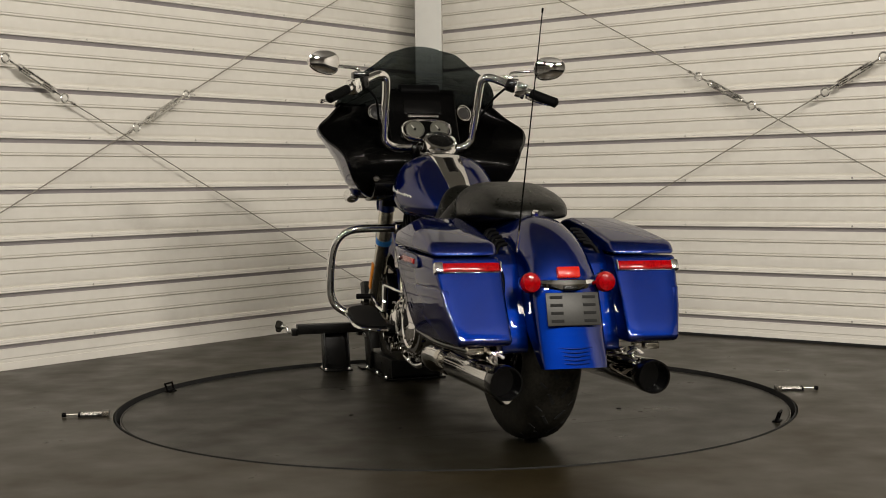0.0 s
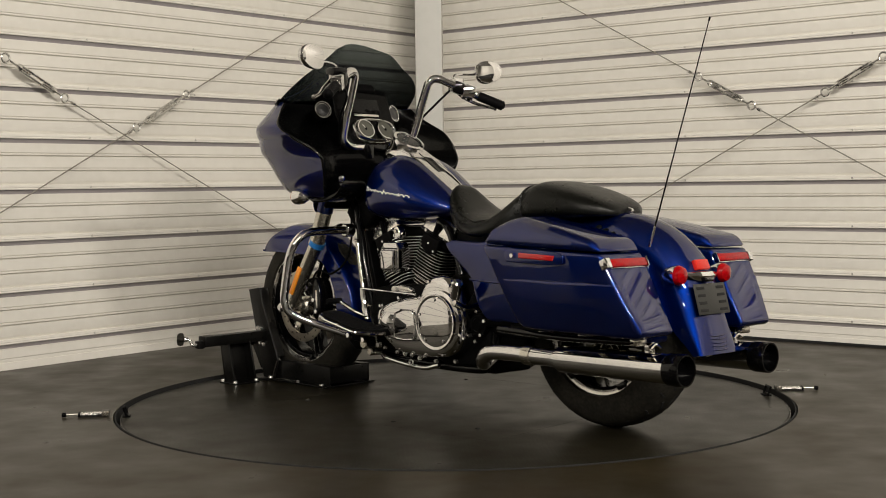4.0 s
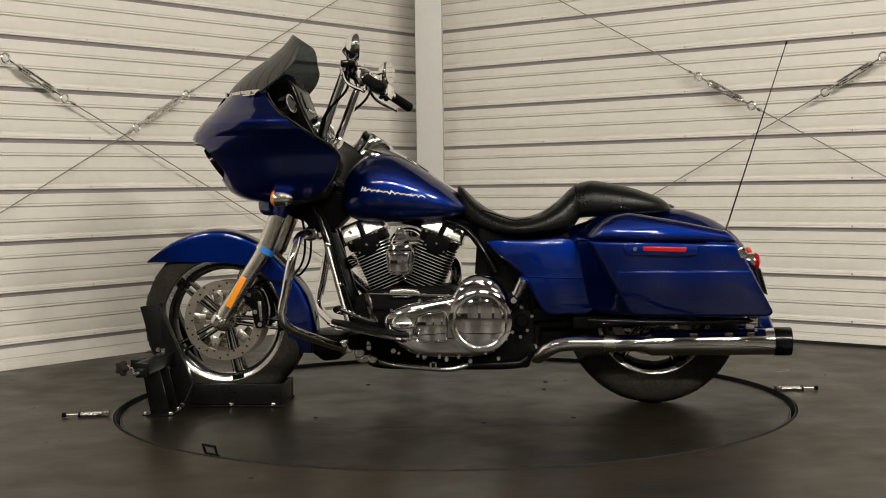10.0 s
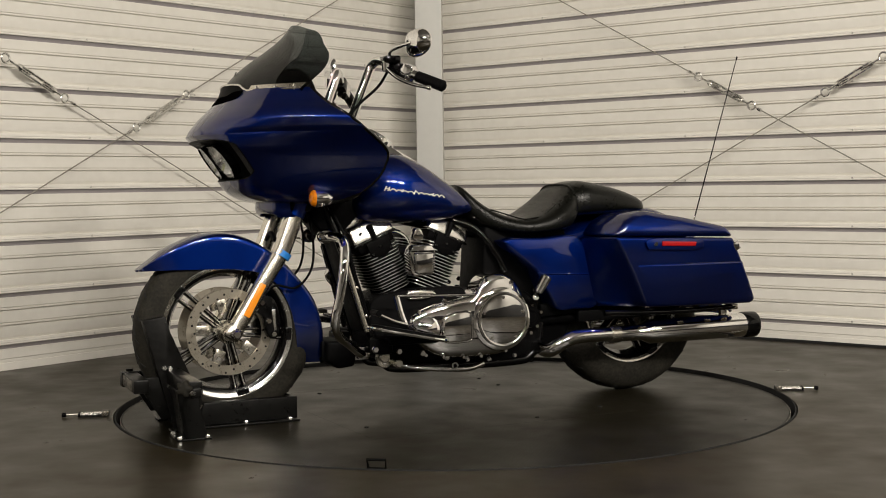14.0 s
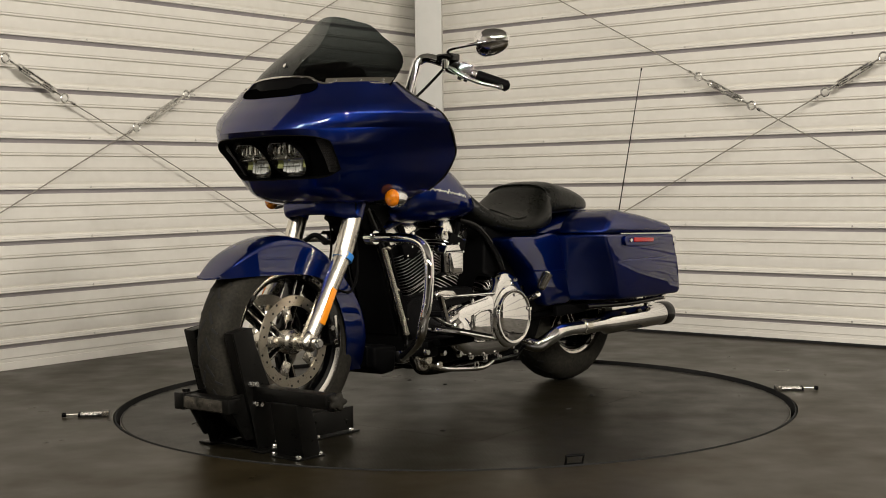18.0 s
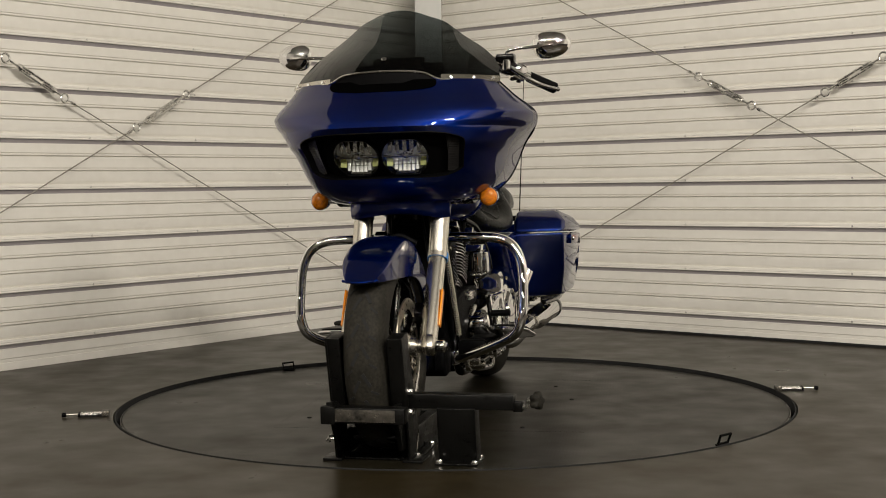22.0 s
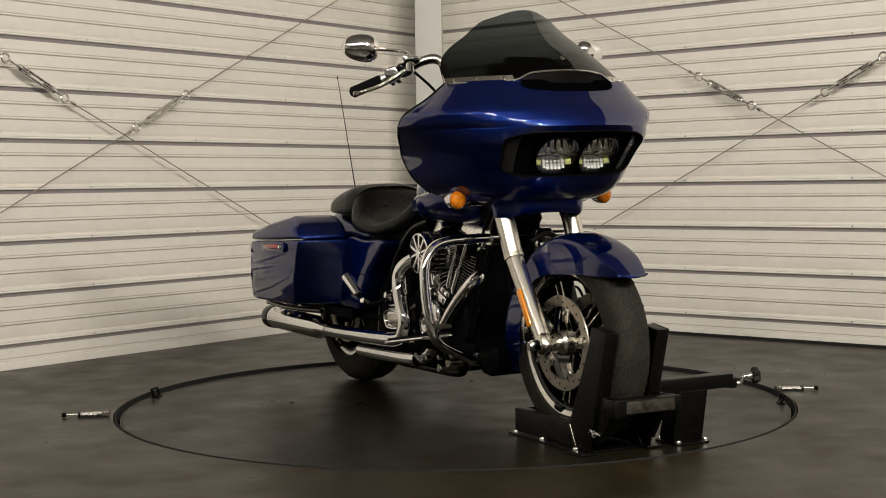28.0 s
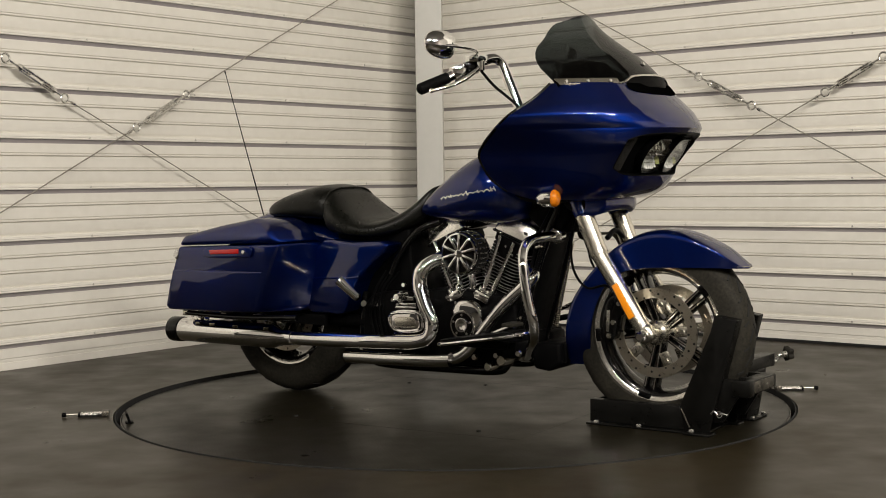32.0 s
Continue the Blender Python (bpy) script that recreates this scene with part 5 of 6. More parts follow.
part("plate_lamp", box((-1.136, 0, 0.505), (0.016, 0.05, 0.010), 0.004), M_GLOSS, bar)
for sg in (1, -1):
    c = Vector((-1.106, sg * 0.120, 0.523))
    s_ = part("rear_indicator", lathe([(0, 0.055), (0.014, 0.052), (0.026, 0.035), (0.032, 0.008), (0.032, -0.004), (0, -0.004)], frame_to(c, (1, 0, 0)), 28), M_CHROME, bike, "chrome bullet turn signal with red lens")
    part("lens", lathe([(0.032, 0.004), (0.032, 0.010), (0.026, 0.021), (0.012, 0.027), (0, 0.028)], frame_to(c, (-1, 0, 0)), 28), M_RED, s_, "red lens")
for sg in (1, -1):
    bm = prism(smooth_poly([(-0.80, 0.640), (-0.94, 0.600), (-1.000, 0.500), (-1.048, 0.385), (-1.060, 0.318), (-1.035, 0.306), (-0.98, 0.330), (-0.90, 0.45), (-0.80, 0.50)], 3), sg * 0.106, sg * 0.192, 0.006, 2)
    part("fender_extension", bm, M_BLUE, rf, "blue filler panel between mudguard and saddlebag", 45)
    for k in range(5):
        part("cushion_rib", tube([(-0.80 - 0.028 * k, sg * 0.128, 0.672 - 0.010 * k), (-0.81 - 0.028 * k, sg * 0.158, 0.668 - 0.011 * k), (-0.825 - 0.028 * k, sg * 0.178, 0.630 - 0.011 * k)], 0.007, 8), M_BLACK, rf, "black ribbed seal beside the saddlebag")
ant_b, ant_t = Vector((-1.01, 0.125, 0.640)), Vector((-1.227, 0.130, 1.309))
ant = part("antenna", tube([ant_b, ant_b.lerp(ant_t, 0.5), ant_t], (0.0028, 0.0016), 8, smooth=False), M_BLACK, bike, "thin black whip antenna")
part("antenna_tip", cyl(ant_t, ant_t + (ant_t - ant_b).normalized() * 0.012, 0.0032, seg=8), M_BLACK, ant)
part("antenna_base", cyl(ant_b - (ant_t - ant_b).normalized() * 0.03, ant_b + (ant_t - ant_b).normalized() * 0.04, 0.0055, 0.0035, seg=10), M_CHROME, ant)


# -- saddlebags and side covers
BODY = [(-0.458, 0.612), (-1.016, 0.596), (-1.146, 0.352), (-1.128, 0.338), (-0.520, 0.344), (-0.500, 0.360)]
LID = [(-0.458, 0.616), (-0.505, 0.672), (-0.560, 0.700), (-0.625, 0.708), (-0.796, 0.682), (-0.985, 0.640), (-1.020, 0.600)]


def bag_taper(bm, sg):
    for v in bm.verts:
        y = abs(v.co.y)
        if y > 0.2:
            k = float(np.interp(v.co.z, [0.34, 0.45, 0.60, 0.66, 0.705], [0.80, 0.93, 1.0, 0.97, 0.72]))
            f = float(np.interp(v.co.x, [-1.15, -1.0, -0.62, -0.46], [0.93, 1.0, 1.0, 0.94]))
            v.co.y = sg * (0.2 + (y - 0.2) * k * f)
            if v.co.x > -0.70:
                v.co.x -= (0.045 + 0.10 * min(1.0, max(0.0, (0.62 - v.co.z) / 0.27))) * min(1.0, (y - 0.2) / 0.2) * min(1.0, (v.co.x + 0.70) / 0.12)


def saddlebag(sg):
    bm = prism(BODY, sg * 0.185, sg * 0.400, 0.024, 4)
    bmesh.ops.subdivide_edges(bm, edges=[e for e in bm.edges if e.calc_length() > 0.12], cuts=4, use_grid_fill=True)
    bag_taper(bm, sg)
    bag = part("saddlebag", bm, M_BLUE, bike, "blue metallic hard saddlebag", 45)
    bm = prism(LID, sg * 0.185, sg * 0.405, 0.030, 4)
    bag_taper(bm, sg)
    part("bag_lid", bm, M_BLUE, bag, "blue saddlebag lid", 45)
    bm = prism([(-0.505, 0.508), (-0.80, 0.506), (-0.93, 0.506), (-1.066, 0.506), (-1.132, 0.356), (-0.520, 0.352)], sg * 0.37, sg * 0.4015, 0.010, 4)
    bag_taper(bm, sg)
    part("bag_swage", bm, M_BLUE, bag, "raised lower bag panel", 45)
    part("latch_housing", prism(smooth_poly([(-0.632, 0.600), (-0.632, 0.566), (-0.66, 0.560), (-0.85, 0.556), (-0.876, 0.572), (-0.86, 0.594), (-0.75, 0.602)], 3), sg * 0.392, sg * 0.4055, 0.005), M_BLUE, bag, "dark blue latch housing")
    part("bag_reflector", prism([(-0.690, 0.592), (-0.690, 0.574), (-0.836, 0.569), (-0.842, 0.586)], sg * 0.402, sg * 0.4100, 0.003), M_SIDE_RED, bag, "long red side reflector")
    part("key_lock", lathe([(0, 0.008), (0.007, 0.008), (0.009, 0.004), (0.009, 0), (0, 0)], frame_to((-0.662, sg * 0.405, 0.582), (0, sg, 0)), 16), M_CHROME, bag)
    rd = (-0.89, 0, 0.46)
    m = Matrix.Translation((-1.034, sg * 0.288, 0.566)) @ Matrix.Rotation(radians(26), 4, "Y")
    bm = box((0, 0, 0), (0.020, 0.188, 0.028), 0.005)
    bm.transform(m)
    lamp = part("bag_lamp", bm, M_RED, bag, "long red tail lamp strip")
    for yy in (0.096, -0.098):
        bm = box((0.002, sg * yy, 0), (0.028, 0.026 if yy > 0 else 0.006, 0.034), 0.004)
        bm.transform(m)
        part("lamp_end", bm, M_CHROME, lamp, "chrome lamp end")
    bm = box((0.004, 0, -0.0155), (0.016, 0.19, 0.003), 0.001)
    bm.transform(m)
    part("lamp_trim", bm, M_CHROME, lamp)
    part("bag_rail", tube([(-0.50, sg * 0.30, 0.325), (-0.80, sg * 0.315, 0.318), (-1.08, sg * 0.30, 0.322)], 0.011, 10), M_GLOSS, bike)
    for x in (-0.70, -0.87, -1.00, -1.08):
        part("rail_bracket", box((x, sg * 0.285, 0.322), (0.030, 0.05, 0.022), 0.004), M_STEEL, bag)
    return bag


saddlebag(1), saddlebag(-1)
for sg in (1, -1):
    part("support_rail", tube([(-0.80, sg * 0.150, 0.625), (-0.90, sg * 0.158, 0.600), (-0.97, sg * 0.165, 0.545), (-1.00, sg * 0.17, 0.48)], 0.010, 10), M_GLOSS, bike, "black bag support rail")
    bm = prism(smooth_poly([(-0.130, 0.606), (-0.30, 0.612), (-0.440, 0.618), (-0.490, 0.540), (-0.515, 0.470), (-0.522, 0.348), (-0.43, 0.338), (-0.350, 0.340), (-0.305, 0.410), (-0.262, 0.490)], 3), sg * 0.105, sg * 0.208, 0.026, 4)
    for v in bm.verts:
        if abs(v.co.y) > 0.15:
            v.co.y += sg * (0.010 * math.sin(math.pi * min(1.0, max(0.0, (v.co.z - 0.34) / 0.13))) - 0.004 * max(0.0, v.co.z - 0.55) / 0.06)
    cov = part("side_cover", bm, M_BLUE, bike, "blue metallic side cover", 50)
    part("cover_fold", tube([(-0.268, sg * 0.2075, 0.480), (-0.36, sg * 0.2085, 0.474), (-0.500, sg * 0.2075, 0.470)], 0.0035, 6, 3), M_BLUE, cov)
    # passenger peg
    if sg > 0:
        a, b = Vector((-0.236, 0.255, 0.395)), Vector((-0.275, 0.275, 0.475))
    else:
        a, b = Vector((-0.212, -0.255, 0.388)), Vector((-0.312, -0.275, 0.476))
    peg = part("passenger_peg", cyl(a.lerp(b, 0.2), b, 0.017, 0.021, 16, 0.005), M_CHROME, bike, "folded chrome passenger peg")
    part("peg_mount", tube([a, a + Vector((-0.01, -sg * 0.05, -0.02)), (a.x - 0.02, sg * 0.15, a.z - 0.01)], 0.012, 10), M_CHROME, peg)
part("inner_panel", prism([(-0.10, 0.66), (-0.44, 0.64), (-0.50, 0.34), (-0.42, 0.20), (-0.20, 0.20), (-0.08, 0.40)], -0.11, 0.11, 0.012), M_BLACK, bike)


# -- engine
CRANK = Vector((0.187, 0, 0.280))
engine = part("crankcase", prism(smooth_poly([(0.33, 0.42), (0.05, 0.44), (-0.02, 0.40), (-0.04, 0.22), (0.05, 0.17), (0.30, 0.17), (0.36, 0.24), (0.37, 0.34)], 3), -0.13, 0.12, 0.015), M_WRINKLE, bike, "black engine crankcase")


def fin_mesh(length, width, th=0.0024):
    """A cooling fin: dark faces with a bright machined rim."""
    bm = bmesh.new()
    pts = []
    for k in range(28):
        t = 2 * math.pi * (k + 0.5) / 28
        c, s = math.cos(t), math.sin(t)
        pts.append((length / 2 * math.copysign(abs(c) ** 0.45, c), width / 2 * math.copysign(abs(s) ** 0.45, s)))
    a = [bm.verts.new((x, y, -th / 2)) for x, y in pts]
    b = [bm.verts.new((x, y, th / 2)) for x, y in pts]
    for k in range(28):
        f = bm.faces.new((a[k], a[(k + 1) % 28], b[(k + 1) % 28], b[k]))
        f.material_index = 1
    bm.faces.new(a[::-1])
    bm.faces.new(b)
    return link_mesh("fin", bm, [M_BLACK, M_FIN], 30)


FIN_A, FIN_B = fin_mesh(0.154, 0.196), fin_mesh(0.132, 0.170)


def cylinder(lean, label):
    d = Vector((math.sin(radians(lean)), 0, math.cos(radians(lean))))
    m = Matrix.Translation(CRANK) @ Matrix.Rotation(radians(lean), 4, "Y")
    core = cyl(CRANK + d * 0.12, CRANK + d * 0.36, 0.066, 0.070, 28)
    c = part("cylinder", core, M_BLACK, bike, label)
    for k in range(15):
        ob = new("fin", FIN_B if k < 3 else FIN_A)
        ob.parent = c
        ob.matrix_basis = m @ Matrix.Translation((0, 0, 0.168 + 0.0118 * k))
    bm = box((0, 0, 0.366), (0.150, 0.152, 0.056), 0.012)
    bm.transform(m)
    part("cylinder_head", bm, M_BLACK, c, "black cylinder head")
    for sg in (1, -1):
        bm = prism([(-0.046, 0.372), (0.046, 0.372), (0.046, 0.318), (0.0, 0.300), (-0.046, 0.318)], sg * 0.080, sg * 0.1015, 0.003)
        bm.transform(m)
        part("head_panel", bm, M_BLACK, c, "black cast head panel")
        for x, z in ((-0.036, 0.326), (0.036, 0.326), (0.0, 0.345)):
            bm = bolt((x, sg * 0.1015, z), (0, sg, 0), 0.0055, 0.006)
            bm.transform(m)
            part("panel_bolt", bm, M_CHROME, c)
    bm = box((0, 0, 0.409), (0.172, 0.160, 0.068), 0.012, None, 3)
    for v in bm.verts:
        k = max(0.0, v.co.z - 0.380) / 0.063
        v.co.y *= 1 - 0.24 * k
        v.co.x *= 1 - 0.10 * k
    bm.transform(m)
    rb = part("rocker_cover", bm, M_SATIN, c, "chrome rocker cover")
    bm = box((0, 0, 0.374), (0.176, 0.162, 0.008), 0.003)
    bm.transform(m)
    part("rocker_base", bm, M_GLOSS, c)
    for x, y in ((-0.05, 0.0745), (0.055, 0.0745), (-0.05, -0.0745), (0.055, -0.0745)):
        bm = bolt((x, y + math.copysign(0.002, y), 0.375), (0, math.copysign(1, y), 0), 0.008, 0.007)
        bm.transform(m)
        part("head_bolt", bm, M_CHROME, c)
    bm = tube([(0.0, 0.08, 0.43), (0.0, 0.082, 0.40), (0.005, 0.082, 0.34)], 0.010, 8)
    bm.transform(m)
    part("spark_lead", bm, M_BLACK, c)
    for off in (-0.022, 0.022):
        a, b = Vector((off * 0.75, -0.126, 0.150)), Vector((off * 1.4, -0.112, 0.372))
        bm = join(cyl(a, a.lerp(b, 0.52), 0.0105, seg=14, bev=0.002), cyl(a.lerp(b, 0.50), b, 0.0078, seg=14), cyl(a.lerp(b, 0.50), a.lerp(b, 0.56), 0.0125, seg=14, bev=0.002))
        bm.transform(m)
        part("pushrod_tube", bm, M_CHROME, c, "telescoping chrome pushrod tube")
    return c


cylinder(22.5, "black finned front cylinder")
cylinder(-22.5, "black finned rear cylinder")
part("intake", box((0.187, -0.10, 0.56), (0.09, 0.10, 0.06), 0.015), M_BLACK, bike)
tc = part("timing_cover", dome(smooth_poly([(0.122, 0.300), (0.142, 0.256), (0.200, 0.244), (0.240, 0.270), (0.254, 0.330), (0.246, 0.386), (0.214, 0.406), (0.152, 0.403), (0.124, 0.366)], 3), -0.125, -0.178, 0.006, 0.018), M_CHROME, bike, "chrome cam cover")
CAM = Vector((0.178, -0.181, 0.318))
cam_m = frame_to(CAM, (0, -1, 0))
part("timer_ring", lathe([(0, 0.004), (0.044, 0.004), (0.047, 0.001), (0.049, -0.012), (0, -0.012)], cam_m, 32), M_GLOSS, tc, "black timer ring")
part("timer_rim", lathe([(0.047, -0.010), (0.053, -0.008), (0.053, 0.001), (0.050, 0.006), (0.046, 0.006)], cam_m, 36, closed=True), M_CHROME, tc)
part("timer_cap", lathe([(0, 0.007), (0.010, 0.008), (0.022, 0.013), (0.026, 0.012), (0.027, 0.004), (0, 0.004)], cam_m, 28), M_CHROME, tc, "dished chrome timer cap")
for k in range(5):
    t = 2 * math.pi * k / 5 + 0.3
    part("cover_bolt", bolt(CAM + Vector((0.0365 * math.cos(t), -0.004, 0.0365 * math.sin(t))), (0, -1, 0), 0.006, 0.006), M_CHROME, tc)
for x, z in ((0.140, 0.268), (0.232, 0.270), (0.248, 0.345), (0.222, 0.398), (0.146, 0.396)):
    part("case_screw", bolt((x, -0.170, z), (0, -1, 0), 0.0065, 0.010), M_CHROME, tc)
for x, lean in ((0.246, 22.5), (0.128, -22.5)):
    tm = Matrix.Translation((x, -0.140, 0.420)) @ Matrix.Rotation(radians(lean), 4, "Y")
    bm = box((0, 0, 0), (0.066, 0.046, 0.034), 0.008)
    bm.transform(tm)
    blk = part("tappet_block", bm, M_CHROME, bike, "chrome tappet block")
    for u in (-0.026, 0.026):
        bm = bolt((u, -0.023, 0.004), (0, -1, 0), 0.006, 0.008)
        bm.transform(tm)
        part("block_bolt", bm, M_CHROME, blk)
    for u in (-0.017, 0.017):
        bm = lathe([(0, 0), (0.014, 0), (0.014, 0.010), (0.011, 0.016), (0, 0.016)], tm @ Matrix.Translation((u, 0, 0.016)), 16)
        part("tube_collar", bm, M_CHROME, blk)

# air cleaner
AC = Vector((0.186, -0.190, 0.578))
ac = part("air_cleaner", lathe([(0, -0.09), (0.062, -0.09), (0.070, -0.08), (0.071, 0.0), (0.072, 0.012), (0, 0.012)], frame_to(AC, (0, -1, 0)), 40), M_CHROME, bike, "round chrome air cleaner with spoked face")
part("filter", lathe([(0.070, -0.004), (0.0745, -0.004), (0.0745, -0.050), (0.070, -0.052)], frame_to(AC, (0, -1, 0)), 40, closed=True), M_WRINKLE, ac, "black pleated filter")
part("face_recess", lathe([(0, 0.014), (0.067, 0.014), (0.067, 0.012), (0, 0.012)], frame_to(AC, (0, -1, 0)), 36), M_GLOSS, ac)
part("face_ring", lathe([(0.066, 0.012), (0.074, 0.012), (0.073, 0.022), (0.068, 0.024)], frame_to(AC, (0, -1, 0)), 40, closed=True), M_CHROME, ac)
for k in range(10):
    t = 2 * math.pi * k / 10 + 0.25
    bm = box((0.041, 0, 0.018), (0.056, 0.0115, 0.012), 0.003)
    bm.transform(frame_to(AC, (0, -1, 0)) @ Matrix.Rotation(t, 4, "Z"))
    part("face_spoke", bm, M_CHROME, ac)
for k in range(26):
    t = 2 * math.pi * k / 26
    bm = box((0.0755, 0, -0.027), (0.005, 0.0065, 0.044), 0.0015)
    bm.transform(frame_to(AC, (0, -1, 0)) @ Matrix.Rotation(t, 4, "Z"))
    part("cage_bar", bm, M_CHROME, ac)
part("cage_ring", lathe([(0.070, -0.050), (0.079, -0.050), (0.079, -0.062), (0.070, -0.064)], frame_to(AC, (0, -1, 0)), 40, closed=True), M_CHROME, ac)
part("face_hub", lathe([(0, 0.028), (0.014, 0.026), (0.018, 0.014), (0, 0.014)], frame_to(AC, (0, -1, 0)), 20), M_CHROME, ac)
part("breather", tube([(0.186, -0.14, 0.53), (0.20, -0.15, 0.49), (0.20, -0.14, 0.45)], 0.013, 10), M_CHROME, ac)

# left side: primary drive, horn
prim = part("primary_cover", dome(smooth_poly([(0.250, 0.305), (0.235, 0.345), (0.160, 0.378), (0.060, 0.398), (-0.010, 0.415), (-0.045, 0.465), (-0.100, 0.488), (-0.165, 0.470), (-0.212, 0.410), (-0.226, 0.320), (-0.205, 0.235), (-0.140, 0.190), (-0.04, 0.180), (0.10, 0.184), (0.165, 0.205), (0.225, 0.250)], 3), 0.105, 0.206, 0.012, 0.034), M_CHROME, bike, "chrome primary drive cover", 60)
DERBY = Vector((-0.112, 0.205, 0.317))
part("derby_surround", lathe([(0.080, 0.0), (0.119, 0.004), (0.115, 0.014), (0.100, 0.020), (0.080, 0.020)], frame_to(DERBY, Y_AXIS), 56, closed=True), M_CHROME, prim, "stepped chrome ring round the clutch cover")
derby = part("derby_cover", lathe([(0.0, 0.035), (0.070, 0.032), (0.090, 0.027), (0.094, 0.030), (0.100, 0.030), (0.102, 0.024), (0.102, 0.0), (0, 0.0)], frame_to(DERBY, Y_AXIS), 64), M_CHROME, prim, "polished round clutch cover")
for k in range(5):
    t = 2 * math.pi * k / 5 + math.pi / 2
    part("derby_screw", bolt(DERBY + Vector((0.082 * math.cos(t), 0.029, 0.082 * math.sin(t))), (0, 1, 0), 0.0065, 0.005), M_CHROME, prim)
part("primary_window", prism(smooth_poly([(0.115, 0.335), (0.035, 0.352), (0.012, 0.330), (0.012, 0.262), (0.030, 0.245), (0.105, 0.245), (0.120, 0.262)], 2), 0.200, 0.2205, 0.004), M_CHROME, prim, "raised inspection panel")
part("window_rim", tube([(x, 0.2195, z) for x, z in smooth_poly([(0.118, 0.338), (0.033, 0.355), (0.009, 0.332), (0.009, 0.260), (0.028, 0.242), (0.107, 0.242), (0.123, 0.262)], 2)] + [(0.118, 0.2195, 0.338)], 0.0032, 6, 1), M_CHROME, prim)
part("primary_bulge", lathe([(0, 0.030), (0.030, 0.026), (0.050, 0.010), (0.056, -0.02), (0, -0.02)], frame_to((0.175, 0.200, 0.290), Y_AXIS), 32), M_CHROME, prim)
for x, z in ((0.190, 0.200), (0.120, 0.189), (0.040, 0.184), (-0.03, 0.184), (-0.13, 0.198), (0.215, 0.358), (0.110, 0.394), (-0.055, 0.462), (-0.16, 0.452), (-0.212, 0.30), (-0.205, 0.25)):
    part("primary_bolt", bolt((x, 0.200, z), (0, 1, 0), 0.0075, 0.012), M_CHROME, prim)
horn = part("horn_cover", prism([(0.237, 0.574), (0.222, 0.600), (0.150, 0.600), (0.134, 0.574), (0.139, 0.502), (0.152, 0.488), (0.219, 0.488), (0.232, 0.502)], 0.125, 0.186, 0.005, 3), M_CHROME, bike, "chrome horn cover between the cylinders")
part("horn_face", prism([(0.224, 0.572), (0.147, 0.572), (0.149, 0.502), (0.159, 0.494), (0.212, 0.494), (0.222, 0.502)], 0.184, 0.203, 0.007, 3), M_CHROME, horn, "raised chrome face")
part("horn_band", prism([(0.229, 0.580), (0.142, 0.580), (0.141, 0.574), (0.230, 0.574)], 0.180, 0.190, 0.002), M_GLOSS, horn)
part("horn_bracket", prism(smooth_poly([(0.205, 0.618), (0.202, 0.650), (0.188, 0.662), (0.172, 0.650), (0.168, 0.618)], 3), 0.12, 0.150, 0.005), M_CHROME, horn)
part("horn_bolt", bolt((0.187, 0.150, 0.642), (0, 1, 0), 0.009, 0.007), M_STEEL, horn)
part("shift_rod", tube([(0.305, 0.225, 0.420), (0.0, 0.225, 0.412)], 0.005, 8, smooth=False), M_CHROME, bike, "thin chrome shift rod")
part("shift_arm", tube([(0.305, 0.22, 0.422), (0.290, 0.225, 0.36), (0.275, 0.23, 0.315)], 0.011, 8), M_CHROME, bike)
part("shift_lever", tube([(0.275, 0.235, 0.318), (0.33, 0.245, 0.335), (0.405, 0.255, 0.370)], 0.008, 8), M_CHROME, bike, "chrome heel-toe shift lever")
part("shift_peg", cyl((0.405, 0.245, 0.370), (0.405, 0.315, 0.370), 0.011, seg=12, bev=0.002), M_BLACK, bike)
part("engine_plate", prism(smooth_poly([(0.225, 0.432), (0.13, 0.430), (0.12, 0.405), (0.22, 0.400)], 2), 0.11, 0.140, 0.006), M_ALU, bike)

boss = part("drive_cover", lathe([(0, 0.012), (0.020, 0.012), (0.026, 0.004), (0.040, 0.002), (0.043, -0.02), (0, -0.02)], frame_to((-0.263, 0.160, 0.313), Y_AXIS), 28), M_BLACK, bike, "round black drive end cover")
for x, z in ((-0.228, 0.272), (-0.256, 0.254), (-0.300, 0.330), (-0.282, 0.278), (-0.262, 0.362)):
    part("cover_bolt", bolt((x, 0.158, z), (0, 1, 0), 0.0085, 0.014), M_CHROME, boss)
fork_plate = part("guard_bracket", prism(smooth_poly([(0.352, 0.246), (0.318, 0.250), (0.300, 0.235), (0.304, 0.175), (0.322, 0.158), (0.352, 0.164), (0.362, 0.20)], 3), 0.140, 0.158, 0.004), M_STEEL, bike, "forged steel footboard bracket")
part("bracket_block", box((0.318, 0.168, 0.205), (0.034, 0.030, 0.030), 0.004), M_BLACK, fork_plate)
for x, z in ((0.340, 0.232), (0.334, 0.178), (0.312, 0.236)):
    part("bracket_screw", bolt((x, 0.158, z), (0, 1, 0), 0.008, 0.010), M_CHROME, fork_plate)
for x, z in ((0.098, 0.182), (0.016, 0.172), (-0.072, 0.168), (-0.176, 0.176)):
    part("lower_screw", bolt((x, 0.182, z), (0, 1, 0), 0.0085, 0.012), M_ZINC, bike)
part("stand_eye", tube([(0.066 + 0.010 * math.cos(t), 0.186, 0.152 + 0.011 * math.sin(t)) for t in [2 * math.pi * k / 12 for k in range(13)]], 0.003, 6, smooth=False), M_ZINC, bike)

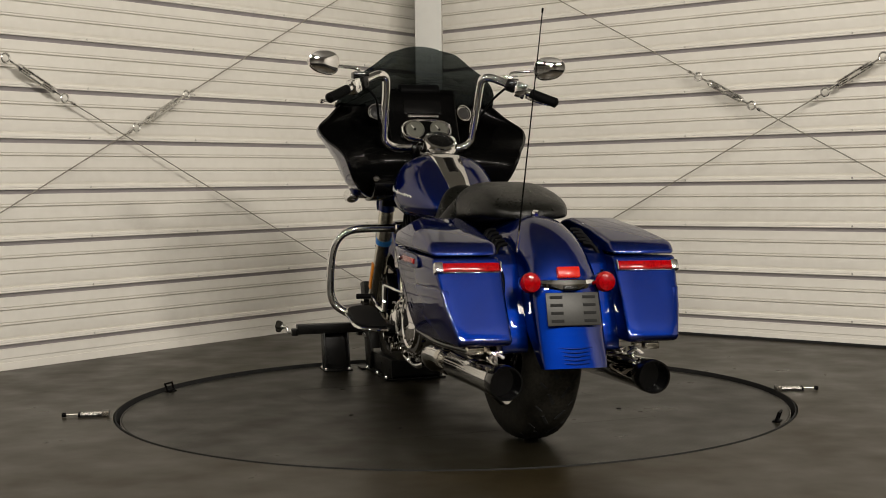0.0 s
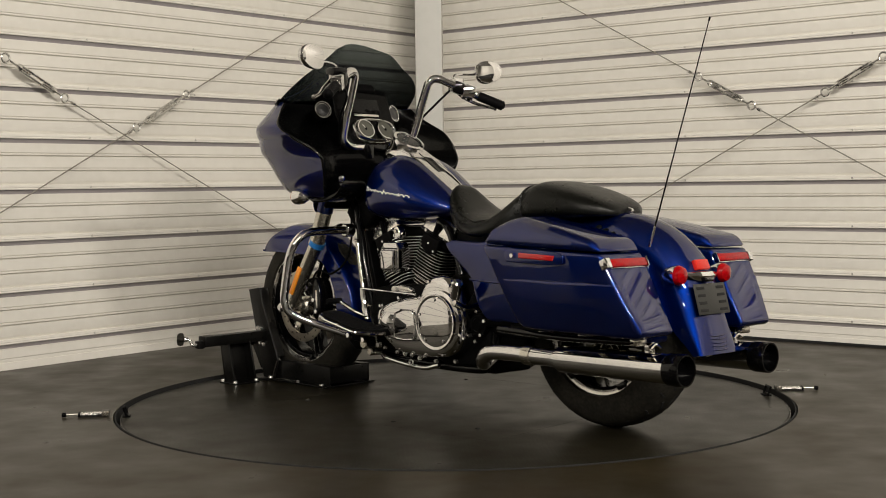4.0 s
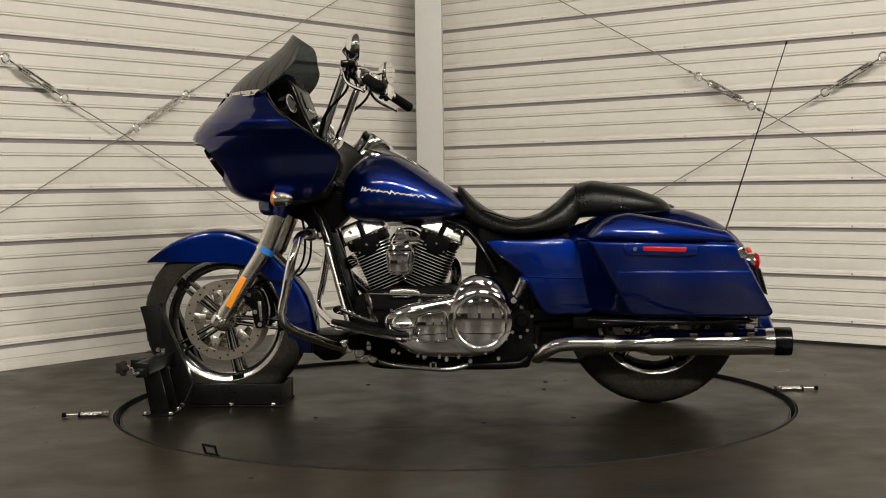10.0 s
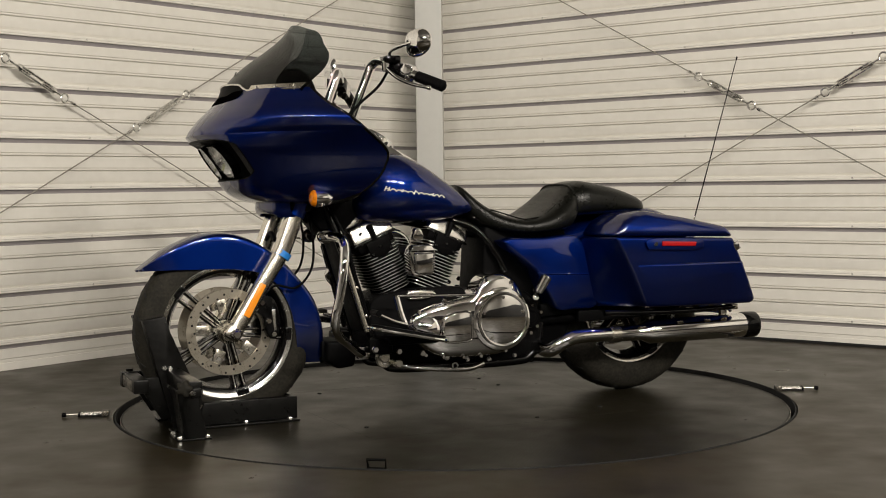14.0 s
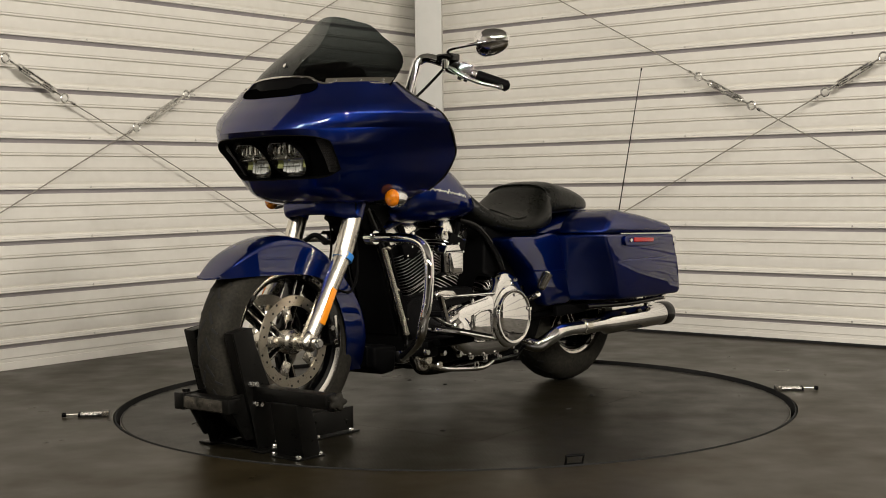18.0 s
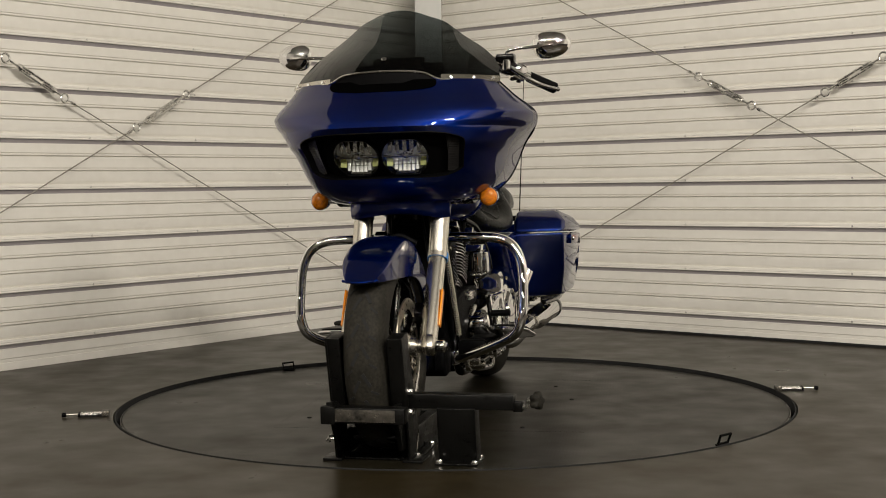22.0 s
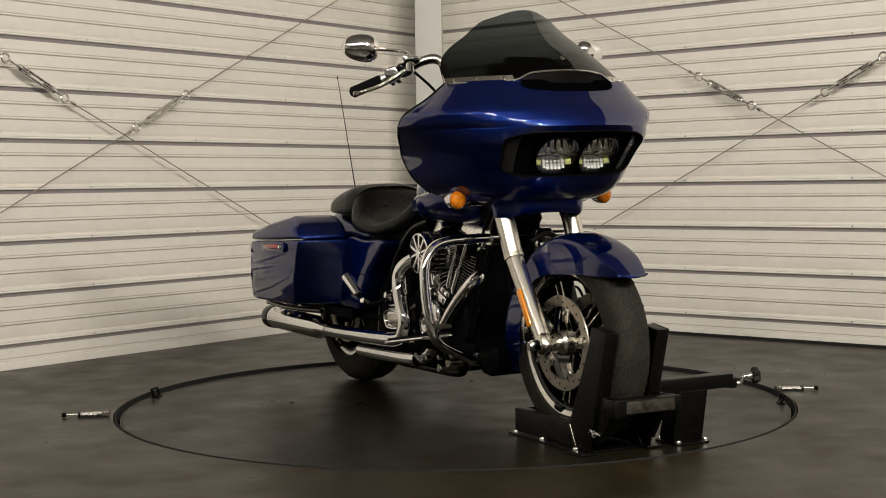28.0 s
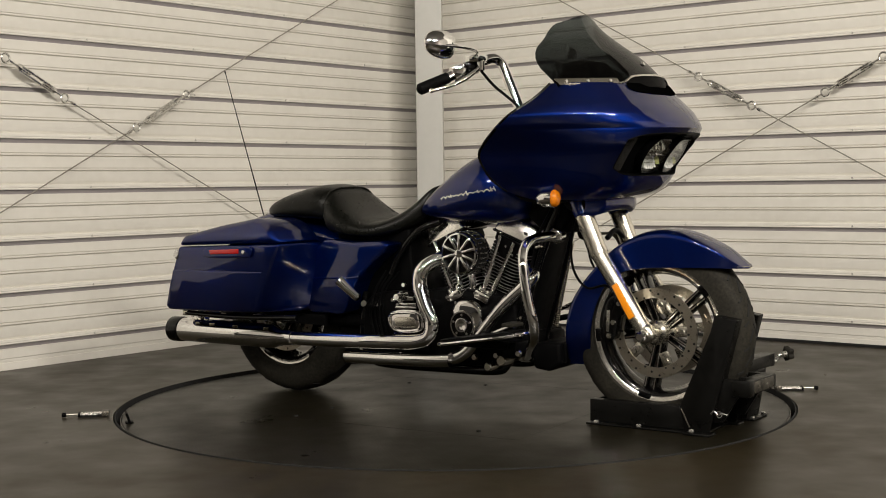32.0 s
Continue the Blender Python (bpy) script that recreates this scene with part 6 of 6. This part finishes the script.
# transmission and rear drive
part("gearbox", prism(smooth_poly([(-0.02, 0.40), (-0.22, 0.42), (-0.30, 0.36), (-0.30, 0.20), (-0.22, 0.16), (-0.02, 0.17)], 3), -0.14, 0.14, 0.015), M_WRINKLE, bike, "black gearbox case")
gc = part("gearbox_cover", prism(smooth_poly([(-0.135, 0.355), (-0.02, 0.365), (0.012, 0.335), (0.005, 0.285), (-0.10, 0.272), (-0.145, 0.300)], 3), -0.135, -0.195, 0.014), M_CHROME, bike, "chrome ribbed gearbox side cover")
part("cover_rim", tube([(x, -0.197, z) for x, z in smooth_poly([(-0.128, 0.346), (-0.025, 0.352), (-0.004, 0.332), (-0.008, 0.294), (-0.10, 0.284), (-0.132, 0.304)], 3)] + [(-0.128, -0.197, 0.346)], 0.0045, 8, 1), M_CHROME, gc)
part("cover_panel", prism(smooth_poly([(-0.108, 0.334), (-0.035, 0.338), (-0.022, 0.326), (-0.025, 0.304), (-0.095, 0.298), (-0.112, 0.310)], 3), -0.192, -0.198, 0.002), M_STEEL, gc, "brushed panel in the gearbox cover")
for k in range(2):
    part("cover_step", box((-0.066, -0.176 + 0.012 * k, 0.372 + 0.012 * k), (0.096 - 0.016 * k, 0.034, 0.010), 0.003), M_CHROME, gc)
part("clutch_fitting", join(cyl((-0.095, -0.15, 0.412), (-0.095, -0.190, 0.412), 0.016, seg=16, bev=0.003), box((-0.070, -0.165, 0.404), (0.060, 0.03, 0.018), 0.004)), M_CHROME, bike, "chrome clutch line fitting on the gearbox")
for x, z in ((-0.140, 0.268), (0.016, 0.276), (0.022, 0.372), (-0.150, 0.395), (-0.10, 0.452), (-0.215, 0.372)):
    part("case_bolt", bolt((x, -0.146, z), (0, -1, 0), 0.010, 0.012), M_CHROME, bike)
part("filler_cap", lathe([(0, 0.03), (0.012, 0.028), (0.016, 0.01), (0.018, 0), (0, 0)], frame_to((-0.09, -0.19, 0.405), (0, -1, 0.3)), 14), M_CHROME, bike)
part("oil_pan", box((-0.06, 0, 0.155), (0.46, 0.20, 0.05), 0.015), M_BLACK, bike)
for sg in (1, -1):
    part("swingarm", tube([(-0.28, sg * 0.115, 0.30), (-0.50, sg * 0.125, 0.305), (-0.76, sg * 0.125, 0.312)], 0.024, 12), M_BLACK, bike, "black swingarm")
    part("rear_axle_nut", cyl((-0.748, sg * 0.12, 0.312), (-0.748, sg * 0.165, 0.312), 0.020, seg=6), M_STEEL, bike)
    part("shock_absorber", tube([(-0.62, sg * 0.135, 0.34), (-0.52, sg * 0.15, 0.44), (-0.43, sg * 0.15, 0.52)], 0.026, 14), M_BLACK, bike, "black shock absorber")
part("drive_belt_guard", prism([(-0.30, 0.36), (-0.55, 0.37), (-0.60, 0.33), (-0.30, 0.31)], 0.145, 0.165, 0.006), M_BLACK, bike)

# frame
for sg in (1, -1):
    part("frame_tube", tube([(0.520, sg * 0.06, 0.76), (0.470, sg * 0.085, 0.62), (0.425, sg * 0.100, 0.48), (0.350, sg * 0.105, 0.25), (0.315, sg * 0.108, 0.175), (0.270, sg * 0.11, 0.150), (0.10, sg * 0.115, 0.146), (-0.20, sg * 0.118, 0.146), (-0.275, sg * 0.12, 0.165), (-0.315, sg * 0.12, 0.24), (-0.30, sg * 0.12, 0.42)], 0.018, 12), M_GLOSS, bike, "gloss black frame tube")
    part("frame_rail", tube([(0.02, sg * 0.08, 0.685), (-0.06, sg * 0.11, 0.650), (-0.13, sg * 0.135, 0.56), (-0.165, sg * 0.14, 0.49)], 0.014, 10), M_GLOSS, bike)
part("backbone", tube([(0.50, 0, 0.80), (0.2, 0, 0.72), (-0.1, 0, 0.66), (-0.4, 0, 0.62)], 0.045, 14), M_BLACK, bike)
# panel added to hide the bright wall through this gap, not a known part
part("gap_panel", prism([(0.487, 0.640), (0.458, 0.640), (0.352, 0.285), (0.381, 0.285)], -0.074, 0.074, 0.006), M_BLACK, bike, "plain black panel added to darken the gap between the frame tubes")
for sg in (1, -1):
    sleeve = [Vector((0.470, sg * 0.106, 0.600)).lerp(Vector((0.385, sg * 0.128, 0.290)), k / 40) for k in range(41)]
    part("ribbed_sleeve", join(*[cyl(p, p.lerp(q, 0.72), 0.0105, seg=10) for p, q in zip(sleeve, sleeve[1:])] + [tube([sleeve[0], sleeve[-1]], 0.0085, 8, smooth=False)]), M_STEEL if sg > 0 else M_BLACK, bike, "ribbed cable sleeve beside the frame tube")
part("regulator", prism([(0.412, 0.255), (0.530, 0.262), (0.532, 0.19), (0.49, 0.158), (0.425, 0.165)], -0.105, 0.105, 0.012), M_BLACK, bike, "black finned regulator housing")
for k in range(6):
    part("regulator_fin", box((0.536, -0.075 + 0.03 * k, 0.225), (0.012, 0.006, 0.07), 0.002), M_BLACK, bike)
# hoses and wiring round the gearbox and the neck
for k, (x, y) in enumerate(((-0.185, -0.150), (-0.200, -0.158), (-0.222, -0.152), (-0.245, -0.150))):
    part("hose", tube([(x + 0.05, y + 0.02, 0.50), (x + 0.004 * k, y, 0.43), (x - 0.012, y - 0.004, 0.34), (x + 0.006, y, 0.24)], 0.0045 if k % 2 else 0.003, 8), M_BLACK, bike, "thin black hose beside the gearbox")
for x, z in ((-0.135, 0.375), (-0.150, 0.335), (-0.118, 0.420), (-0.055, 0.440)):
    part("case_bolt", bolt((x, -0.139, z), (0, -1, 0), 0.009, 0.010), M_CHROME, bike)
for sg in (1, -1):
    part("wiring_loom", tube([(0.50, sg * 0.085, 0.735), (0.455, sg * 0.105, 0.64), (0.428, sg * 0.118, 0.52), (0.395, sg * 0.122, 0.40), (0.36, sg * 0.118, 0.29)], 0.0055, 8), M_BLACK, bike, "black wiring sleeve on the frame tube")
    for x, z in ((0.462, 0.60), (0.415, 0.45), (0.380, 0.345)):
        part("loom_clip", box((x, sg * 0.112, z), (0.022, 0.026, 0.010), 0.002, Matrix.Rotation(radians(-18), 4, "Y")), M_STEEL, bike)
    for x, z in ((0.275, 0.690), (0.385, 0.645), (0.10, 0.690), (-0.012, 0.645)):
        part("rocker_bolt", bolt((x, sg * 0.076, z), (0, sg, 0), 0.007, 0.006), M_CHROME, bike)

# engine guard
GUARD = [(0.525, 0.08, 0.640), (0.535, 0.20, 0.640), (0.535, 0.300, 0.634), (0.540, 0.354, 0.606), (0.552, 0.382, 0.545), (0.572, 0.388, 0.440), (0.588, 0.381, 0.362), (0.572, 0.352, 0.310), (0.50, 0.255, 0.262), (0.430, 0.150, 0.220), (0.39, 0.11, 0.205)]
for sg in (1, -1):
    eg = part("engine_guard", tube([(x, sg * y, z) for x, y, z in GUARD], 0.0165, 16, 6), M_CHROME, bike, "chrome engine guard hoop")
    part("guard_clamp", cyl((0.528, sg * 0.085, 0.640), (0.530, sg * 0.125, 0.640), 0.027, seg=16, bev=0.004), M_CHROME, eg)
    part("guard_mount", box((0.40, sg * 0.115, 0.215), (0.05, 0.04, 0.05), 0.012), M_CHROME, eg)
    # floorboard
    if sg > 0:
        a, b = Vector((0.432, 0, 0.322)), Vector((0.145, 0, 0.262))
    else:
        a, b = Vector((0.500, 0, 0.318)), Vector((0.165, 0, 0.268))
    mid, dv = (a + b) / 2, a - b
    rot = Matrix.Rotation(math.atan2(-dv.z, dv.x), 4, "Y")
    outline = smooth_poly([(-dv.length / 2, -0.050), (-dv.length / 2 + 0.03, 0.055), (0, 0.064), (dv.length / 2 - 0.05, 0.060), (dv.length / 2, 0.010), (dv.length / 2 - 0.02, -0.055), (0, -0.060)], 4)

    def slab(k, z0, z1):
        bm = loft([[Vector((x * k, sg * y * k, z)) for x, y in outline] for z in (z0, z1)])
        bm.transform(Matrix.Translation(mid + Vector((0, sg * 0.300, 0))) @ rot)
        return bm
    fb = part("floorboard", slab(1.0, -0.007, 0.004), M_CHROME, bike, "chrome-edged rider floorboard")
    rim = [Vector((x * 1.005, sg * y * 1.005, -0.002)) for x, y in outline]
    rim = tube(rim + rim[:1], 0.0065, 8, 1)
    rim.transform(Matrix.Translation(mid + Vector((0, sg * 0.300, 0))) @ rot)
    part("board_edge", rim, M_CHROME, fb, "rounded chrome edge")
    part("board_pad", slab(0.95, 0.004, 0.012), M_WRINKLE, fb, "ribbed black rubber pad")
    part("board_bracket", join(box(mid + Vector((-0.04, sg * 0.20, -0.03)), (0.20, 0.10, 0.03), 0.01), box(mid + Vector((0.06, sg * 0.17, -0.05)), (0.06, 0.10, 0.06), 0.012)), M_BLACK, fb)
    for k in range(3):
        part("board_bolt", bolt(mid + Vector((0.10 - 0.09 * k, sg * 0.215, -0.058 - 0.012 * k)), (0, sg, 0), 0.012, 0.014), M_CHROME, fb)
    part("bracket_link", join(cyl((0.34, sg * 0.13, 0.20), (0.34, sg * 0.19, 0.20), 0.020, seg=16, bev=0.004), cyl((0.29, sg * 0.13, 0.175), (0.29, sg * 0.20, 0.175), 0.016, seg=16, bev=0.004)), M_STEEL, fb)
part("side_stand", tube([(0.27, 0.15, 0.165), (0.20, 0.165, 0.150), (0.02, 0.17, 0.135), (-0.06, 0.16, 0.150)], 0.010, 10), M_CHROME, bike, "folded side stand")
part("brake_pedal", tube([(0.24, -0.22, 0.25), (0.34, -0.235, 0.30), (0.43, -0.25, 0.335)], 0.009, 10), M_CHROME, bike, "chrome rear brake pedal")
part("pedal_pad", box((0.44, -0.27, 0.342), (0.05, 0.07, 0.014), 0.005), M_RUBBER, bike)

# -- exhaust
ml = part("muffler", lathe([(0, 0), (0.030, 0), (0.031, 0.12), (0.047, 0.155), (0.048, 0.60), (0.0, 0.60)], frame_to((-0.575, 0.232, 0.236), (-1, 0, 0.008)), 36), M_CHROME, bike, "long chrome slip-on muffler")
part("muffler_cap", lathe([(0.0, -0.02), (0.043, -0.02), (0.0445, -0.055), (0.050, -0.055), (0.0515, -0.05), (0.0515, 0.0), (0.049, 0.006), (0, 0.006)], frame_to((-1.168, 0.232, 0.241), (1, 0, 0)), 36), M_GLOSS, ml, "black muffler end cap")
part("exhaust_pipe", tube([(-0.30, 0.13, 0.20), (-0.32, 0.19, 0.185), (-0.36, 0.225, 0.215), (-0.42, 0.232, 0.235), (-0.59, 0.232, 0.237)], 0.0275, 18), M_CHROME, bike, "chrome crossover pipe")
part("pipe_clamp", cyl((-0.56, 0.232, 0.236), (-0.60, 0.232, 0.236), 0.0335, seg=24, bev=0.002), M_STEEL, ml)
mr = part("muffler", lathe([(0, 0), (0.030, 0), (0.031, 0.06), (0.047, 0.095), (0.048, 0.60), (0.0, 0.60)], frame_to((-0.572, -0.236, 0.238), (-1, 0, 0.008)), 36), M_CHROME, bike, "long chrome slip-on muffler")
part("muffler_cap", lathe([(0.0, -0.02), (0.043, -0.02), (0.0445, -0.055), (0.050, -0.055), (0.0515, -0.05), (0.0515, 0.0), (0.049, 0.006), (0, 0.006)], frame_to((-1.165, -0.236, 0.243), (1, 0, 0)), 36), M_GLOSS, mr, "black muffler end cap")
part("exhaust_pipe", tube([(0.10, -0.10, 0.560), (0.045, -0.16, 0.545), (0.012, -0.195, 0.510), (0.008, -0.205, 0.460), (0.035, -0.210, 0.390), (0.066, -0.213, 0.330), (0.055, -0.216, 0.275), (0.0, -0.220, 0.252), (-0.12, -0.228, 0.246), (-0.40, -0.236, 0.240), (-0.60, -0.236, 0.238)], 0.0275, 18, 7), M_CHROME, bike, "chrome exhaust header with heat shield")
part("front_header", tube([(0.40, -0.08, 0.53), (0.435, -0.115, 0.500), (0.420, -0.140, 0.470), (0.330, -0.155, 0.385), (0.235, -0.165, 0.275), (0.16, -0.17, 0.205), (0.06, -0.185, 0.185), (-0.05, -0.19, 0.180), (-0.30, -0.195, 0.180)], 0.024, 16, 6), M_CHROME, bike, "chrome front exhaust header")
part("lower_shield", tube([(0.135, -0.200, 0.190), (0.05, -0.205, 0.186), (-0.20, -0.205, 0.180), (-0.335, -0.205, 0.178)], 0.026, 16), M_CHROME, bike, "chrome lower heat shield")
for sg in (1, -1):
    part("muffler_hanger", join(box((-1.08, sg * 0.225, 0.302), (0.03, 0.02, 0.035), 0.004), tube([(-1.10, sg * 0.20, 0.300), (-1.10, sg * 0.225, 0.312), (-1.10, sg * 0.25, 0.300)], 0.006, 8)), M_CHROME, bike)
    part("lower_bracket", prism([(-0.45, 0.33), (-1.05, 0.325), (-1.05, 0.30), (-0.45, 0.285)], sg * 0.17, sg * 0.19, 0.004), M_BLACK, bike)
    for x in (-0.705, -0.862, -0.95, -1.055):
        part("bracket_bolt", box((x, sg * 0.20, 0.308), (0.028, 0.02, 0.018), 0.004), M_STEEL, bike)


# ---------------------------------------------------------------- wheel chock
def build_chock():
    c = thing("wheel_chock", "black powder-coated steel wheel chock holding the front wheel", "wheel chock")
    z0 = DISC_Z + 0.0005
    for sg in (1, -1):
        # folded channel: outer web with two flanges turned in
        web = [(1.188, 0.372), (1.110, 0.384), (1.096, 0.330), (0.985, 0.074), (1.010, z0), (1.090, z0), (1.122, 0.120)]
        post = part("upright", prism(web, sg * 0.110, sg * 0.118, 0.0025), M_POWDER, c, "leaning folded steel upright")
        part("rear_flange", prism([(1.110, 0.382), (1.118, 0.380), (1.104, 0.328), (1.006, 0.085), (0.998, 0.090), (1.096, 0.330)], sg * 0.072, sg * 0.111, 0.002), M_POWDER, post)
        part("front_flange", prism([(1.188, 0.371), (1.180, 0.372), (1.114, 0.120), (1.122, 0.118)], sg * 0.072, sg * 0.111, 0.002), M_POWDER, post)
        part("top_cap", prism([(1.186, 0.371), (1.112, 0.383), (1.111, 0.376), (1.184, 0.364)], sg * 0.072, sg * 0.112, 0.0015), M_POWDER, post)
        part("side_rail", prism([(0.648, 0.074), (1.020, 0.074), (1.065, z0 + 0.008), (0.648, z0 + 0.008)], sg * 0.100, sg * 0.107, 0.0015), M_POWDER, c, "steel side rail")
        part("weld_bead", tube([(0.992, sg * 0.119, 0.072), (1.022, sg * 0.119, 0.010)], 0.0022, 6, smooth=False), M_EDGE, c, "worn weld seam")
        part("rail_flange", prism([(0.648, 0.074), (1.00, 0.074), (1.00, 0.069), (0.648, 0.069)], sg * 0.070, sg * 0.100, 0.001), M_POWDER, c)
        part("foot_flange", box((0.86, sg * 0.118, z0 + 0.004), (0.43, 0.030, 0.006), 0.001), M_POWDER, c)
        for x in (0.68, 0.84, 1.03):
            part("foot_bolt", bolt((x, sg * 0.124, z0 + 0.007), (0, 0, 1), 0.0095, 0.009), M_ZINC, c)
        part("foot_plate", box((1.06, sg * 0.125, z0 + 0.004), (0.09, 0.06, 0.008), 0.002), M_POWDER, c)
    for x, z in ((1.100, 0.205), (1.120, 0.208), (1.082, 0.140), (1.104, 0.144)):
        part("upright_bolt", bolt((x, 0.118, z), (0, 1, 0), 0.0095, 0.010), M_ZINC, c)
    part("floor_plate", box((0.86, 0, z0 + 0.003), (0.42, 0.20, 0.006), 0.001), M_POWDER, c)
    part("rear_stop", box((0.652, 0, 0.038), (0.006, 0.20, 0.066), 0.001), M_POWDER, c)
    part("cradle", prism([(0.69, 0.070), (0.90, z0 + 0.010), (1.06, 0.060), (1.06, 0.052), (0.90, z0 + 0.003), (0.69, 0.062)], -0.068, 0.068, 0.001), M_POWDER, c, "sloped wheel cradle plate")
    part("front_bar", box((1.200, 0.008, 0.150), (0.052, 0.250, 0.046), 0.004), M_POWDER, c, "square steel cross bar")
    part("bar_face", box((1.2275, 0.0, 0.150), (0.002, 0.21, 0.036), 0.0005), M_EDGE, c, "rubbed steel face of the cross bar")
    part("bar_collar", join(box((1.200, -0.098, 0.150), (0.062, 0.045, 0.054), 0.004), cyl((1.200, -0.098, 0.176), (1.200, -0.098, 0.186), 0.013, seg=14, bev=0.002)), M_POWDER, c)
    for sg in (1, -1):
        part("cross_link", prism([(1.07, 0.176), (1.185, 0.176), (1.185, 0.120), (1.130, 0.030), (1.05, 0.030)], sg * 0.090, sg * 0.104, 0.002), M_POWDER, c, "gusset plate under the cross bar")
    part("arm", box((1.085, 0.275, 0.178), (0.052, 0.320, 0.044), 0.003), M_POWDER, c, "square steel side arm")
    post = part("arm_post", prism([(1.058, 0.160), (1.122, 0.160), (1.092, z0), (1.018, z0)], 0.205, 0.212, 0.0015), M_POWDER, c, "short folded post leaning forward")
    part("post_web", prism([(1.108, 0.160), (1.122, 0.160), (1.092, z0), (1.078, z0)], 0.205, 0.320, 0.003), M_POWDER, post)
    part("post_flange", prism([(1.058, 0.160), (1.122, 0.160), (1.092, z0), (1.018, z0)], 0.312, 0.320, 0.0015), M_POWDER, post)
    part("post_foot", box((1.065, 0.262, z0 + 0.003), (0.115, 0.128, 0.006), 0.0015), M_POWDER, post)
    for y in (0.210, 0.316):
        for x in (1.020, 1.112):
            part("post_bolt", bolt((x, y, z0 + 0.005), (0, 0, 1), 0.0095, 0.010), M_ZINC, post)
    part("rod_block", box((1.085, 0.445, 0.166), (0.034, 0.030, 0.032), 0.004), M_POWDER, c)
    part("clamp_rod", tube([(1.088, 0.450, 0.168), (1.102, 0.472, 0.166), (1.110, 0.478, 0.186), (1.128, 0.500, 0.190)], 0.0065, 10), M_ZINC, c, "cranked steel clamp rod")
    km = frame_to((1.134, 0.508, 0.191), (0.45, 0.88, 0.08))
    star = []
    for k in range(40):
        t = 2 * math.pi * k / 40
        star.append((0.0235 + 0.0042 * math.cos(5 * t), t))
    part("clamp_knob", loft([[km @ Vector((r * f * math.cos(t), r * f * math.sin(t), h)) for r, t in star] for f, h in ((0.80, -0.013), (1.0, -0.008), (1.0, 0.006), (0.82, 0.012), (0.4, 0.014))]), M_RUBBER, c, "black five-lobed clamp knob", 60)
    part("knob_neck", lathe([(0, -0.030), (0.010, -0.030), (0.013, -0.012), (0, -0.012)], km, 14), M_ZINC, c)
    part("hitch_pin", tube([(1.10, -0.122, 0.062), (1.11, -0.124, 0.072), (1.125, -0.124, 0.062), (1.14, -0.124, 0.066), (1.16, -0.124, 0.062)], 0.0025, 6), M_ZINC, c, "zinc hitch pin clip")
    part("pin_ring", tube([(1.128 + 0.010 * math.cos(t), -0.124, 0.062 + 0.010 * math.sin(t)) for t in [2 * math.pi * k / 10 for k in range(11)]], 0.002, 6, smooth=False), M_ZINC, c)
    part("pin_shank", cyl((1.128, -0.128, 0.062), (1.128, -0.100, 0.062), 0.004, seg=8), M_ZINC, c)
    return c


chock = build_chock()


# ---------------------------------------------------------------- what turns
TURN = [(0.0, -69.18), (3.0, -48.44), (6.0, -27.69), (9.0, -6.91), (10.0, 0.0), (13.0, 20.70), (16.5, 44.74), (19.0, 61.81), (23.0, 89.06), (25.0, 102.72), (28.0, 123.25), (30.0, 136.93), (32.0, 150.64)]


def turn_at(t):
    return float(np.interp(t, [a for a, b in TURN], [b for a, b in TURN]))


def motions():
    times = [0.5 * k for k in range(65)]
    walk(turntable, [(t, pose(0, 0, 0, 0, 0, turn_at(t))) for t in times])
    ride = pose(0, -0.022, 0, 0.9, 0, 0)
    walk(bike, [(t, pose(0, 0, 0, 0, 0, turn_at(t) + 175.735) @ ride) for t in times])
    hold = pose(0, -0.022, 0)
    walk(chock, [(t, pose(0, 0, 0, 0, 0, turn_at(t) + 175.735) @ hold) for t in times])


motions()
